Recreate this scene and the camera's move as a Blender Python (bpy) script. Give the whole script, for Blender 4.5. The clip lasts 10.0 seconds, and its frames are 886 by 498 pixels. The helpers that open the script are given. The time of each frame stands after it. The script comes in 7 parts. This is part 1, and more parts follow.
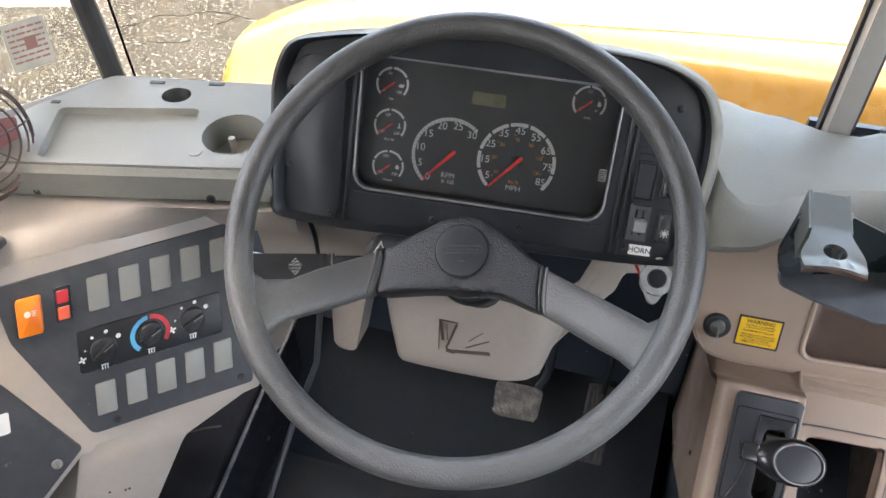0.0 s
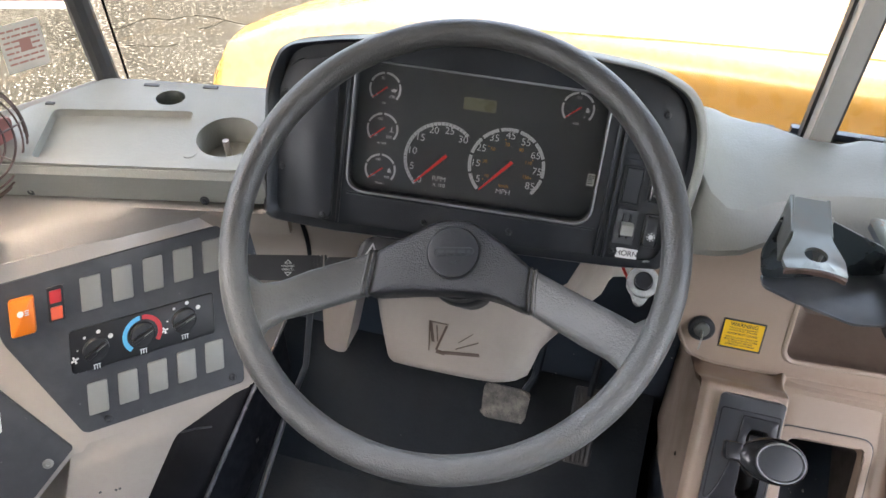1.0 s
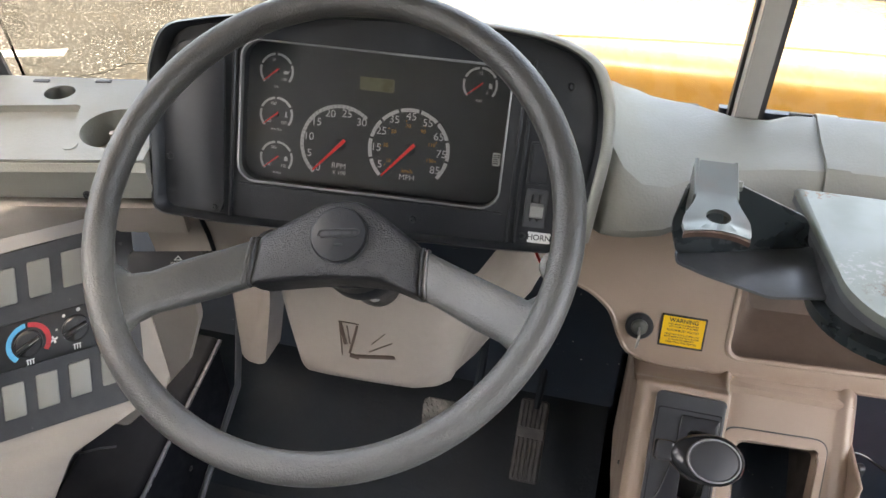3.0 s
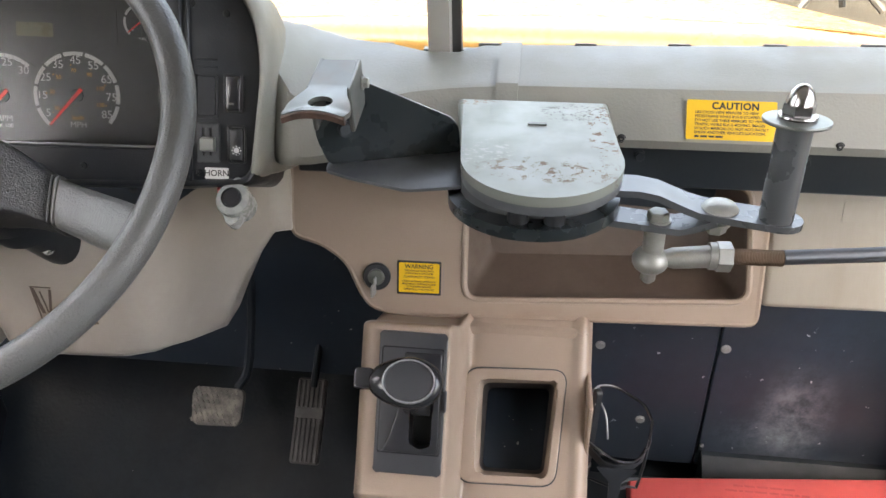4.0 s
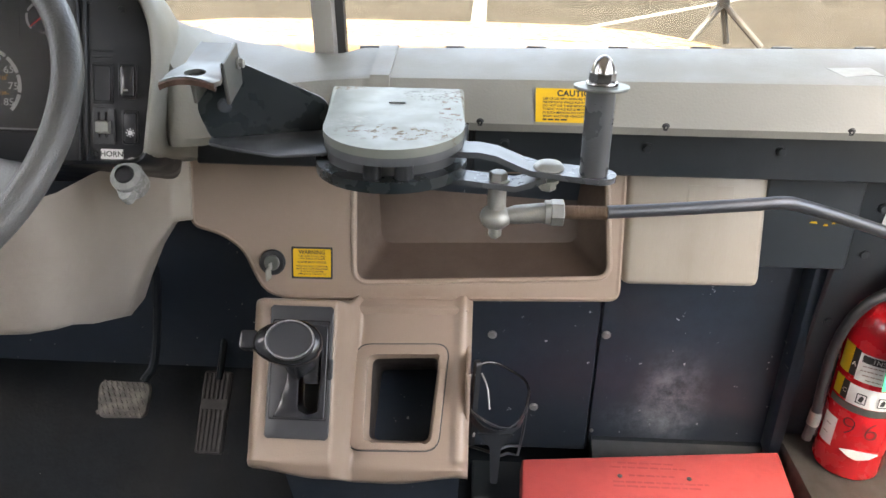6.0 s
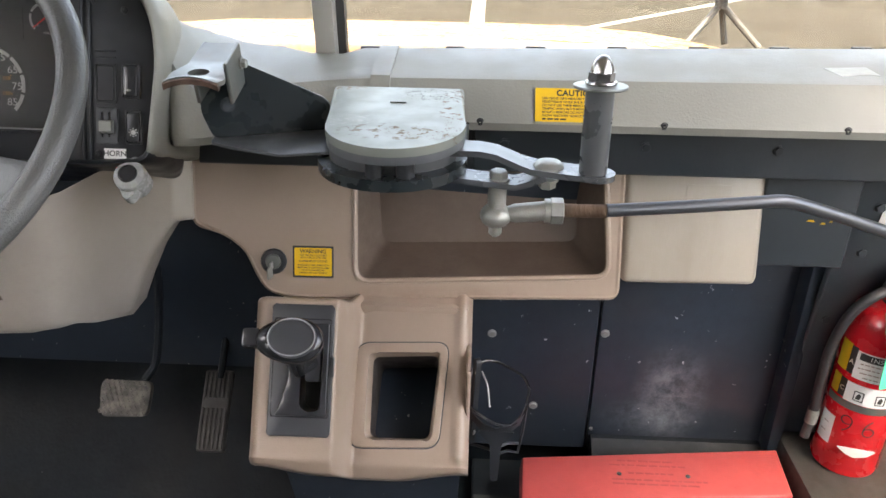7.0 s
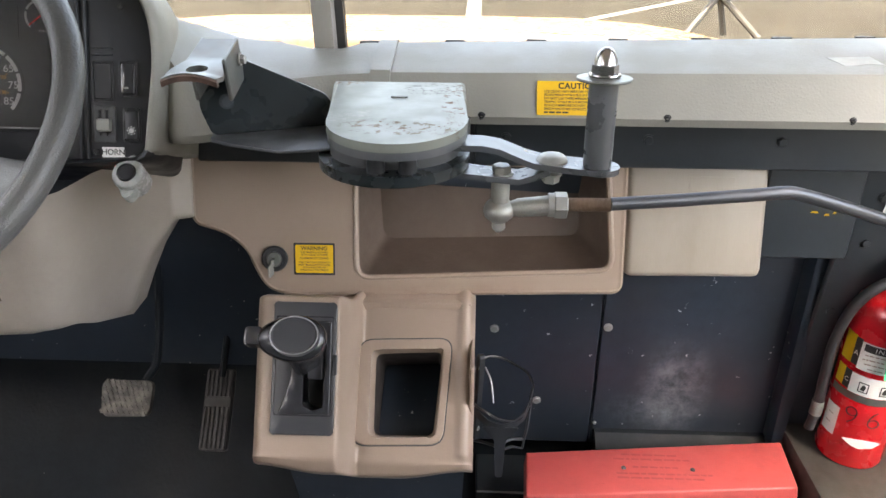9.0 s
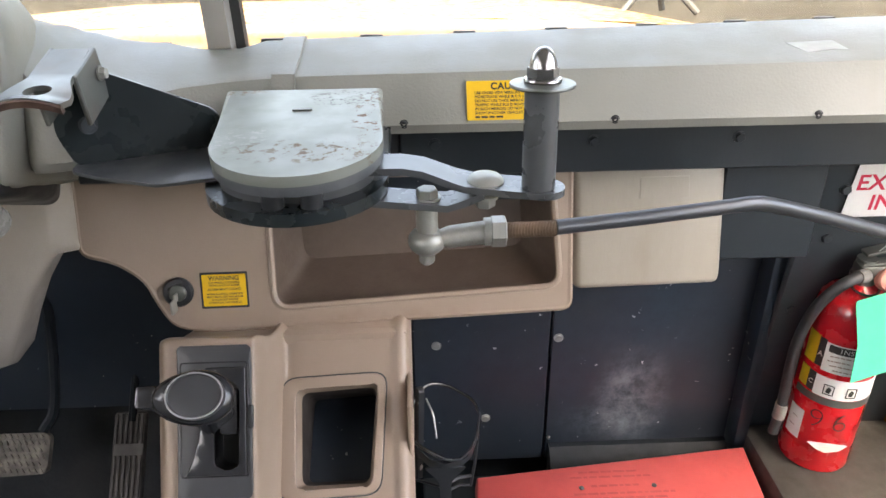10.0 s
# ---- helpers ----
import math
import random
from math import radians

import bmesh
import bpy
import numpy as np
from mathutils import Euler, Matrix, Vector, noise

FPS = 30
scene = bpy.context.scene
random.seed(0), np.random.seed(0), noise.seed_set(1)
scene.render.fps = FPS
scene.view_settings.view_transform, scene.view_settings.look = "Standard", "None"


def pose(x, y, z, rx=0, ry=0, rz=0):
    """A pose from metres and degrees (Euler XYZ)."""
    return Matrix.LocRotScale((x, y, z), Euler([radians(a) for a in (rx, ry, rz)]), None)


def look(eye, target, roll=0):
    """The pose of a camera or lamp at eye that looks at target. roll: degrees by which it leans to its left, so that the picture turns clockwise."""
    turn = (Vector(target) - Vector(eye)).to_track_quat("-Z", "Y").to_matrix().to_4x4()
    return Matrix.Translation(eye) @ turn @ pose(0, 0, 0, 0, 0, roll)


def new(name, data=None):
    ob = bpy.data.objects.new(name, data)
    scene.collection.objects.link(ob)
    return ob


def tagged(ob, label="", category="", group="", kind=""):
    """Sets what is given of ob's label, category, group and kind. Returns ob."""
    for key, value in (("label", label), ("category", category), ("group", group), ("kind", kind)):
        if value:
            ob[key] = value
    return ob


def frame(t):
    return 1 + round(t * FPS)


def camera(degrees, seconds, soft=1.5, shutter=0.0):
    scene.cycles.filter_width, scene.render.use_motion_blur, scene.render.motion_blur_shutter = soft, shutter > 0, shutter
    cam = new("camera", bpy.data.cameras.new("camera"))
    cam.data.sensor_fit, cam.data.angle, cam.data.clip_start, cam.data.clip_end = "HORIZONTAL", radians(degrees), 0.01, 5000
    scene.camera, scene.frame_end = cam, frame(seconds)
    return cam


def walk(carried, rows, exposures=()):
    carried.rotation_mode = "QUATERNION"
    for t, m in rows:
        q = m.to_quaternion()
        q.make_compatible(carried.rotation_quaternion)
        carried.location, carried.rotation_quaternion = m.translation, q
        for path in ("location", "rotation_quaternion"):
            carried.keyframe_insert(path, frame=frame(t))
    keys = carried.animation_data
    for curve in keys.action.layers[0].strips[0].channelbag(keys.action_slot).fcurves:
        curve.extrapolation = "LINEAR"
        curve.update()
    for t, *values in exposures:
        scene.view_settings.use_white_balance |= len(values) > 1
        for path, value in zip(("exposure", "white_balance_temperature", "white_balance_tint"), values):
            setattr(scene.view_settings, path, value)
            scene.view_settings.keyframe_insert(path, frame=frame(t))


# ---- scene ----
# The camera, held in the hand: it looks down at the wheel, then slides across to the passenger side.
ROWS = [
    (0, (0.203, 0.174, 1.251), (-0.216, 1.696, 0.023), 1.5),
    (0.5, (0.202, 0.161, 1.256), (-0.199, 1.693, 0.034), 2.1),
    (1, (0.201, 0.159, 1.256), (-0.185, 1.7, 0.042), 2.6),
    (1.5, (0.202, 0.157, 1.253), (-0.187, 1.706, 0.049), 2.7),
    (2, (0.203, 0.157, 1.247), (-0.192, 1.718, 0.061), 2.5),
    (2.2, (0.208, 0.159, 1.243), (-0.19, 1.726, 0.066), 2.3),
    (3.3, (0.378, 0.213, 1.138), (0.004, 1.844, 0.043), -0.3),
    (3.5, (0.439, 0.215, 1.113), (0.11, 1.869, 0.039), -1.0),
    (4, (0.563, 0.195, 1.057), (0.345, 1.911, 0.053), -0.5),
    (4.5, (0.613, 0.159, 1.029), (0.47, 1.921, 0.093), 0.4),
    (5, (0.637, 0.132, 1.02), (0.534, 1.915, 0.12), 0.7),
    (5.5, (0.652, 0.101, 1.019), (0.569, 1.891, 0.131), 0.8),
    (7, (0.65, 0.074, 1.02), (0.576, 1.867, 0.138), 0.8),
    (7.5, (0.648, 0.074, 1.019), (0.572, 1.868, 0.138), 0.6),
    (8, (0.644, 0.076, 1.018), (0.565, 1.869, 0.136), 0.5),
    (8.5, (0.643, 0.077, 1.015), (0.557, 1.869, 0.13), 0.3),
    (9, (0.645, 0.081, 1.018), (0.575, 1.868, 0.123), 0.2),
    (9.5, (0.652, 0.1, 1.013), (0.625, 1.879, 0.099), -0.1),
    (10, (0.666, 0.211, 1.011), (0.734, 1.972, 0.066), -0.6),
]
cam = camera(60.7, 10.0)
walk(cam, [(t, look(eye, target, roll)) for t, eye, target, roll in ROWS], [(0.0, 4.88, 7800, 9), (2.2, 4.87, 8200, 9), (3.5, 4.80, 8600, 9), (10.0, 4.68, 8500, 9)])

# ---- daylight ----
world = bpy.data.worlds.new("sky")
scene.world = world
world.use_nodes = True
wn = world.node_tree.nodes
sky = wn.new("ShaderNodeTexSky")
sky.sky_type = "NISHITA"
sky.sun_disc = False
sky.sun_elevation = radians(70)
sky.sun_rotation = radians(190)
sky.air_density, sky.dust_density = 0.75, 6.0
wn["Background"].inputs["Strength"].default_value = 0.15
world.node_tree.links.new(sky.outputs["Color"], wn["Background"].inputs["Color"])
sun_data = bpy.data.lights.new("sun", "SUN")
sun_data.energy, sun_data.angle, sun_data.color = 1.2, radians(6), (1.0, 0.95, 0.88)
sun = new("sun", sun_data)
sun.matrix_world = look((0, 0, 0), (0.06, 0.335, -0.94))


# ---- materials ----
def material(name, color, rough=0.5, metal=0.0, vary=0.12, scale=6.0, bump=0.0, bump_scale=200.0, dirt=None, dirt_amount=0.0,
             dirt_scale=9.0, speck=None, speck_amount=0.0, speck_scale=60.0, coat=0.0, stretch=(1, 1, 1), specular=0.5, patches=(), speck_edge=0.66, patch_edge=(0.36, 0.62), patch_rough=0.0, patch_core=0.25):
    """A procedural surface: base colour with broad and fine variation, dirt patches, specks or chips, and fine relief."""
    m = bpy.data.materials.new(name)
    m.use_nodes = True
    nt = m.node_tree
    n, l = nt.nodes, nt.links
    bsdf = n["Principled BSDF"]
    coord = n.new("ShaderNodeTexCoord")
    mapping = n.new("ShaderNodeMapping")
    mapping.inputs["Scale"].default_value = stretch
    l.new(coord.outputs["Object"], mapping.inputs["Vector"])

    def noise_tex(s, detail=4.0, roughness=0.55):
        t = n.new("ShaderNodeTexNoise")
        t.inputs["Scale"].default_value = s
        t.inputs["Detail"].default_value = detail
        t.inputs["Roughness"].default_value = roughness
        l.new(mapping.outputs["Vector"], t.inputs["Vector"])
        return t.outputs["Fac"]

    def ramp(src, a, b, lo=0.0, hi=1.0):
        r = n.new("ShaderNodeMapRange")
        r.inputs["From Min"].default_value, r.inputs["From Max"].default_value = a, b
        r.inputs["To Min"].default_value, r.inputs["To Max"].default_value = lo, hi
        r.interpolation_type = "SMOOTHSTEP"
        l.new(src, r.inputs["Value"])
        return r.outputs["Result"]

    def mix(fac, a, b):
        x = n.new("ShaderNodeMix")
        x.data_type = "RGBA"
        for sock, val in ((x.inputs[0], fac), (x.inputs[6], a), (x.inputs[7], b)):
            if isinstance(val, (int, float)):
                sock.default_value = val
            elif isinstance(val, tuple):
                sock.default_value = (*val, 1.0)
            else:
                l.new(val, sock)
        return x.outputs[2]

    dark = tuple(c * (1 - vary) for c in color)
    light = tuple(min(1.0, c * (1 + vary)) for c in color)
    broad = noise_tex(scale)
    fine = noise_tex(scale * 14, 6.0, 0.7)
    col = mix(ramp(broad, 0.3, 0.7), dark, light)
    col = mix(ramp(fine, 0.35, 0.75, 0.0, 0.5), col, tuple(c * (1 - vary * 0.7) for c in color))
    if dirt:
        col = mix(ramp(noise_tex(dirt_scale, 7.0, 0.62), 0.40, 0.78, 0.0, dirt_amount), col, dirt)
    if speck:
        col = mix(ramp(noise_tex(speck_scale, 3.0, 0.6), speck_edge, speck_edge + 0.04, 0.0, speck_amount), col, speck)
    worn = None
    for centre, radii, tint, amount, grain in patches:
        shift = n.new("ShaderNodeVectorMath")
        shift.operation = "SUBTRACT"
        shift.inputs[1].default_value = centre
        l.new(coord.outputs["Object"], shift.inputs[0])
        squash = n.new("ShaderNodeVectorMath")
        squash.operation = "DIVIDE"
        squash.inputs[1].default_value = radii
        l.new(shift.outputs[0], squash.inputs[0])
        far = n.new("ShaderNodeVectorMath")
        far.operation = "LENGTH"
        l.new(squash.outputs[0], far.inputs[0])
        both = n.new("ShaderNodeMath")
        both.operation = "MULTIPLY"
        l.new(ramp(far.outputs["Value"], 1.0, patch_core, 0.0, amount), both.inputs[0])
        l.new(ramp(noise_tex(grain, 8.0, 0.72), *patch_edge), both.inputs[1])
        col = mix(both.outputs[0], col, tint)
        if patch_rough:
            add = n.new("ShaderNodeMath")
            add.operation, add.use_clamp = "MULTIPLY_ADD", True
            l.new(both.outputs[0], add.inputs[0])
            add.inputs[1].default_value = patch_rough
            if worn:
                l.new(worn, add.inputs[2])
            else:
                add.inputs[2].default_value = 0.0
            worn = add.outputs[0]
    l.new(col, bsdf.inputs["Base Color"])
    bsdf.inputs["Metallic"].default_value = metal
    bsdf.inputs["Specular IOR Level"].default_value = specular
    bsdf.inputs["Coat Weight"].default_value = coat
    sheen = ramp(noise_tex(scale * 5, 5.0), 0.3, 0.7, max(0.02, rough - min(0.09, rough * 0.18)), min(1.0, rough + min(0.09, rough * 0.18)))
    if worn:
        total = n.new("ShaderNodeMath")
        total.operation, total.use_clamp = "ADD", True
        l.new(sheen, total.inputs[0])
        l.new(worn, total.inputs[1])
        sheen = total.outputs[0]
    l.new(sheen, bsdf.inputs["Roughness"])
    if bump:
        b = n.new("ShaderNodeBump")
        b.inputs["Strength"].default_value = bump
        b.inputs["Distance"].default_value = 0.0015
        l.new(noise_tex(bump_scale, 3.0), b.inputs["Height"])
        l.new(b.outputs["Normal"], bsdf.inputs["Normal"])
    return m


def glass_material(name, color=(1, 1, 1), rough=0.0, ior=1.35):
    m = bpy.data.materials.new(name)
    m.use_nodes = True
    nt = m.node_tree
    out = nt.nodes["Material Output"]
    nt.nodes.remove(nt.nodes["Principled BSDF"])
    clear = nt.nodes.new("ShaderNodeBsdfTransparent")
    clear.inputs["Color"].default_value = (*color, 1)
    gloss = nt.nodes.new("ShaderNodeBsdfGlossy")
    gloss.inputs["Roughness"].default_value = rough
    fres = nt.nodes.new("ShaderNodeFresnel")
    fres.inputs["IOR"].default_value = ior
    mixer = nt.nodes.new("ShaderNodeMixShader")
    nt.links.new(fres.outputs["Fac"], mixer.inputs[0])
    nt.links.new(clear.outputs[0], mixer.inputs[1])
    nt.links.new(gloss.outputs[0], mixer.inputs[2])
    nt.links.new(mixer.outputs[0], out.inputs["Surface"])
    return m


GREY = material("grey_dash_vinyl", (0.212, 0.210, 0.186), 0.50, vary=0.06, scale=3, bump=0.28, bump_scale=330, dirt=(0.155, 0.15, 0.13), dirt_amount=0.35, dirt_scale=4, speck=(0.11, 0.105, 0.09), speck_amount=0.5, speck_scale=38, speck_edge=0.74)
TAN = material("tan_moulded_plastic", (0.284, 0.214, 0.166), 0.38, vary=0.05, scale=2.5, patches=(((0.345, 1.0, 0.47), (0.06, 0.09, 0.07), (0.12, 0.085, 0.06), 0.7, 14.0), ((0.38, 0.95, 0.33), (0.03, 0.10, 0.16), (0.2, 0.14, 0.10), 0.5, 12.0), ((0.62, 1.02, 0.482), (0.32, 0.04, 0.02), (0.2, 0.13, 0.09), 0.5, 18.0), ((0.43, 1.02, 0.60), (0.12, 0.06, 0.06), (0.43, 0.34, 0.28), 0.35, 9.0)), patch_edge=(0.25, 0.7), patch_core=0.1, bump=0.15, bump_scale=420, dirt=(0.26, 0.185, 0.14), dirt_amount=0.25, dirt_scale=5)
PALE_TAN = material("pale_tan_plastic", (0.325, 0.288, 0.252), 0.34, vary=0.08, bump=0.15, bump_scale=420, dirt=(0.27, 0.225, 0.185), dirt_amount=0.3, dirt_scale=3.5)
# Tray colour far darker than the panel, with the recess's shade in it.
RECESS = material("dusty_shade_brown_plastic", (0.086, 0.060, 0.046), 0.42, vary=0.18, bump=0.2, dirt=(0.16, 0.125, 0.10), dirt_amount=0.4, dirt_scale=9)
BLACK = material("black_trim_plastic", (0.02, 0.022, 0.025), 0.38, specular=0.35, vary=0.25, bump=0.12, bump_scale=500, dirt=(0.04, 0.04, 0.042), dirt_amount=0.3, dirt_scale=4)
POD = material("dark_pod_plastic", (0.016, 0.0185, 0.022), 0.40, specular=0.32, vary=0.15, bump=0.12, bump_scale=500, dirt=(0.03, 0.031, 0.032), dirt_amount=0.3, dirt_scale=12)
PANEL_BLACK = material("black_switch_panel", (0.028, 0.031, 0.036), 0.45, vary=0.2, bump=0.1, dirt=(0.075, 0.077, 0.08), dirt_amount=0.45, dirt_scale=14, speck=(0.14, 0.14, 0.14), speck_amount=0.5, speck_scale=45, speck_edge=0.70)
FACE = material("black_dial_face", (0.042, 0.045, 0.047), 0.5, vary=0.15)
RUBBER = material("black_rubber", (0.009, 0.0125, 0.016), 0.5, specular=0.10, vary=0.3, bump=0.4, bump_scale=150, dirt=(0.020, 0.021, 0.022), dirt_amount=0.5, dirt_scale=7, speck=(0.25, 0.25, 0.25), speck_amount=0.6, speck_scale=55, speck_edge=0.755)
# Lighter patches on the lower rim stand in for light falling there.
WHEEL = material("grey_wheel_rubber_lit_low", (0.042, 0.041, 0.039), 0.37, patches=(((0.14, 0.62, 0.72), (0.32, 0.24, 0.26), (0.112, 0.112, 0.108), 0.95, 5.0), ((-0.13, 0.66, 0.74), (0.09, 0.10, 0.10), (0.16, 0.155, 0.14), 0.6, 40.0)), patch_edge=(0.1, 0.5), vary=0.08, bump=0.5, bump_scale=450, dirt=(0.11, 0.105, 0.10), dirt_amount=0.2, dirt_scale=30)
PAD = material("grained_black_wheel_pad", (0.020, 0.021, 0.023), 0.36, vary=0.12, bump=0.9, bump_scale=620, specular=0.6)
FIREWALL = material("black_painted_steel", (0.017, 0.025, 0.036), 0.40, specular=0.4, patches=(((1.02, 1.2, 0.175), (0.085, 0.1, 0.14), (0.36, 0.39, 0.43), 0.50, 26.0), ((0.99, 1.2, 0.13), (0.13, 0.1, 0.06), (0.30, 0.32, 0.35), 0.25, 60.0), ((0.96, 1.17, 0.06), (0.14, 0.05, 0.05), (0.16, 0.15, 0.15), 0.5, 30.0)), patch_edge=(0.30, 0.80), patch_core=0.05, vary=0.3, scale=3, bump=0.1, dirt=(0.034, 0.036, 0.040), dirt_amount=0.6, dirt_scale=5, speck=(0.5, 0.5, 0.5), speck_amount=0.8, speck_scale=75, speck_edge=0.705)
DARKGREY = material("dark_grey_painted_steel", (0.020, 0.027, 0.033), 0.42, vary=0.15, scale=3, bump=0.15, dirt=(0.034, 0.040, 0.046), dirt_amount=0.5)
STEEL = material("worn_bare_steel", (0.125, 0.134, 0.124), 0.40, 0.5, vary=0.14, dirt=(0.16, 0.10, 0.07), dirt_amount=0.4, dirt_scale=25)
GREY_STEEL = material("grey_enamelled_steel", (0.065, 0.07, 0.074), 0.3, 0.0, vary=0.06, dirt=(0.08, 0.08, 0.08), dirt_amount=0.15)
CHIPPED = material("chipped_grey_paint", (0.160, 0.172, 0.150), 0.44, 0.0, vary=0.06, specular=0.4, patch_edge=(0.545, 0.575), patch_rough=0.4, patch_core=0.6, patches=(((0.58, 0.768, 0.802), (0.075, 0.03, 0.05), (0.13, 0.085, 0.06), 0.9, 120.0), ((0.628, 0.86, 0.802), (0.018, 0.085, 0.05), (0.12, 0.06, 0.035), 0.9, 105.0), ((0.605, 0.905, 0.802), (0.045, 0.03, 0.05), (0.08, 0.075, 0.07), 0.7, 165.0), ((0.525, 0.80, 0.802), (0.028, 0.04, 0.05), (0.3, 0.3, 0.28), 0.8, 150.0), ((0.505, 0.93, 0.802), (0.025, 0.012, 0.05), (0.2, 0.12, 0.08), 0.9, 110.0)), dirt=(0.15, 0.14, 0.12), dirt_amount=0.3, dirt_scale=14)
CHROME = material("polished_chrome", (0.34, 0.33, 0.33), 0.22, 1.0, vary=0.08)
RODMET = material("dull_rod_steel", (0.075, 0.082, 0.092), 0.34, 0.5, vary=0.12, dirt=(0.2, 0.12, 0.07), dirt_amount=0.08, dirt_scale=30)
PALEGREY = material("pale_grey_plastic", (0.30, 0.31, 0.30), 0.28, vary=0.06, scale=30)
LIPRUST = material("brown_rusted_edge", (0.075, 0.042, 0.032), 0.55, 0.2, vary=0.4, scale=60, dirt=(0.16, 0.11, 0.09), dirt_amount=0.5, dirt_scale=90)
RUST = material("rusty_threaded_steel", (0.2, 0.14, 0.1), 0.6, 0.5, vary=0.25, scale=30)
ZINC = material("zinc_plated_steel", (0.32, 0.32, 0.295), 0.45, 0.55, vary=0.14, scale=30)
YELLOW = material("yellow_vinyl_sticker", (0.66, 0.39, 0.015), 0.45, vary=0.05, scale=40)
INK = material("black_print", (0.02, 0.02, 0.02), 0.5, vary=0.05)
FADED_INK = material("faded_print", (0.3, 0.25, 0.22), 0.6, vary=0.2)
WHITE = material("white_print", (0.56, 0.56, 0.55), 0.5, vary=0.05)
PAPER = material("white_paper_label", (0.68, 0.68, 0.66), 0.6, vary=0.07, scale=20)
AMBER = material("amber_print", (0.5, 0.25, 0.03), 0.5, vary=0.05)
NEEDLE = material("red_needle", (0.85, 0.035, 0.03), 0.4, vary=0.05)
REDBOX = material("faded_red_plastic", (0.52, 0.085, 0.082), 0.5, vary=0.10, bump=0.2, bump_scale=300, dirt=(0.33, 0.06, 0.06), dirt_amount=0.6, dirt_scale=12, speck=(0.10, 0.03, 0.03), speck_amount=0.6, speck_scale=45, speck_edge=0.72)
RED = material("red_enamel", (0.58, 0.012, 0.022), 0.26, vary=0.07, coat=0.4, dirt=(0.3, 0.01, 0.015), dirt_amount=0.2)
GREEN = material("green_paper_tag", (0.05, 0.62, 0.33), 0.6, vary=0.06)
ORANGE = material("orange_switch_plastic", (0.85, 0.2, 0.02), 0.35, vary=0.05)
REDSW = material("red_switch_plastic", (0.5, 0.02, 0.03), 0.35, vary=0.1)
BLANK = material("grey_switch_blank", (0.2, 0.205, 0.19), 0.45, vary=0.05)
BLUE = material("blue_print", (0.06, 0.35, 0.6), 0.5, vary=0.05)
LCD = material("unlit_lcd", (0.16, 0.16, 0.1), 0.3, vary=0.08)
HOOD = material("yellow_bus_paint", (0.275, 0.145, 0.030), 0.28, vary=0.05, specular=0.4, coat=0.1)
HOOD.node_tree.nodes["Principled BSDF"].inputs["Coat IOR"].default_value = 1.5
TAR = material("dark_crack_fill", (0.008, 0.0078, 0.007), 0.95, specular=0.0, vary=0.3, scale=20)
ASPHALT = material("worn_asphalt", (0.018, 0.0175, 0.0160), 0.95, specular=0.0, vary=0.22, scale=0.9, bump=0.8, bump_scale=60, speck=(0.105, 0.102, 0.094), speck_amount=1.0, speck_scale=38, speck_edge=0.585, dirt=(0.007, 0.0068, 0.006), dirt_amount=1.0, dirt_scale=34)
# cracks: thin wandering dark lines in the asphalt
nodes, links = ASPHALT.node_tree.nodes, ASPHALT.node_tree.links
coord_a = nodes.new("ShaderNodeTexCoord")
wander = nodes.new("ShaderNodeTexNoise")
wander.inputs["Scale"].default_value, wander.inputs["Detail"].default_value = 1.3, 6.0
links.new(coord_a.outputs["Object"], wander.inputs["Vector"])
mixed = nodes.new("ShaderNodeMix")
mixed.data_type = "RGBA"
mixed.inputs[0].default_value = 0.35
links.new(coord_a.outputs["Object"], mixed.inputs[6])
links.new(wander.outputs["Color"], mixed.inputs[7])
cells = nodes.new("ShaderNodeTexVoronoi")
cells.feature = "DISTANCE_TO_EDGE"
cells.inputs["Scale"].default_value = 0.8
links.new(mixed.outputs[2], cells.inputs["Vector"])
line = nodes.new("ShaderNodeMapRange")
line.inputs["From Min"].default_value, line.inputs["From Max"].default_value = 0.004, 0.012
line.inputs["To Min"].default_value, line.inputs["To Max"].default_value = 0.75, 0.0
links.new(cells.outputs["Distance"], line.inputs["Value"])
crack = nodes.new("ShaderNodeMix")
crack.data_type = "RGBA"
crack.inputs[7].default_value = (0.02, 0.018, 0.015, 1)
links.new(line.outputs["Result"], crack.inputs[0])
links.new(nodes["Principled BSDF"].inputs["Base Color"].links[0].from_socket, crack.inputs[6])
links.new(crack.outputs[2], nodes["Principled BSDF"].inputs["Base Color"])
LINE = material("worn_white_road_paint", (0.09, 0.088, 0.083), 0.8, vary=0.15, scale=5, dirt=(0.1, 0.09, 0.08), dirt_amount=0.6, dirt_scale=8)
WALL = material("pale_grey_bus_wall", (0.32, 0.315, 0.30), 0.5, vary=0.05)
CEILING = material("white_painted_ceiling", (0.85, 0.84, 0.81), 0.5, vary=0.03)
GASKET = material("black_window_gasket", (0.03, 0.03, 0.03), 0.6, vary=0.2)
POST = material("grey_painted_post", (0.27, 0.26, 0.24), 0.45, vary=0.1)
PEDAL = material("worn_pedal_rubber", (0.045, 0.045, 0.043), 0.65, vary=0.3, scale=20, dirt=(0.20, 0.19, 0.165), dirt_amount=0.7, dirt_scale=40)
DARKPEDAL = material("black_ribbed_pedal_rubber", (0.020, 0.021, 0.023), 0.5, vary=0.3, scale=20, dirt=(0.07, 0.07, 0.065), dirt_amount=0.5, dirt_scale=40)
GRIPBLACK = material("polished_black_plastic", (0.022, 0.023, 0.026), 0.22, vary=0.02)
# Bin shade painted into the plastic, almost black beside the tan console.
BINDARK = material("shade_toned_bin_plastic", (0.034, 0.027, 0.023), 0.7, vary=0.2)
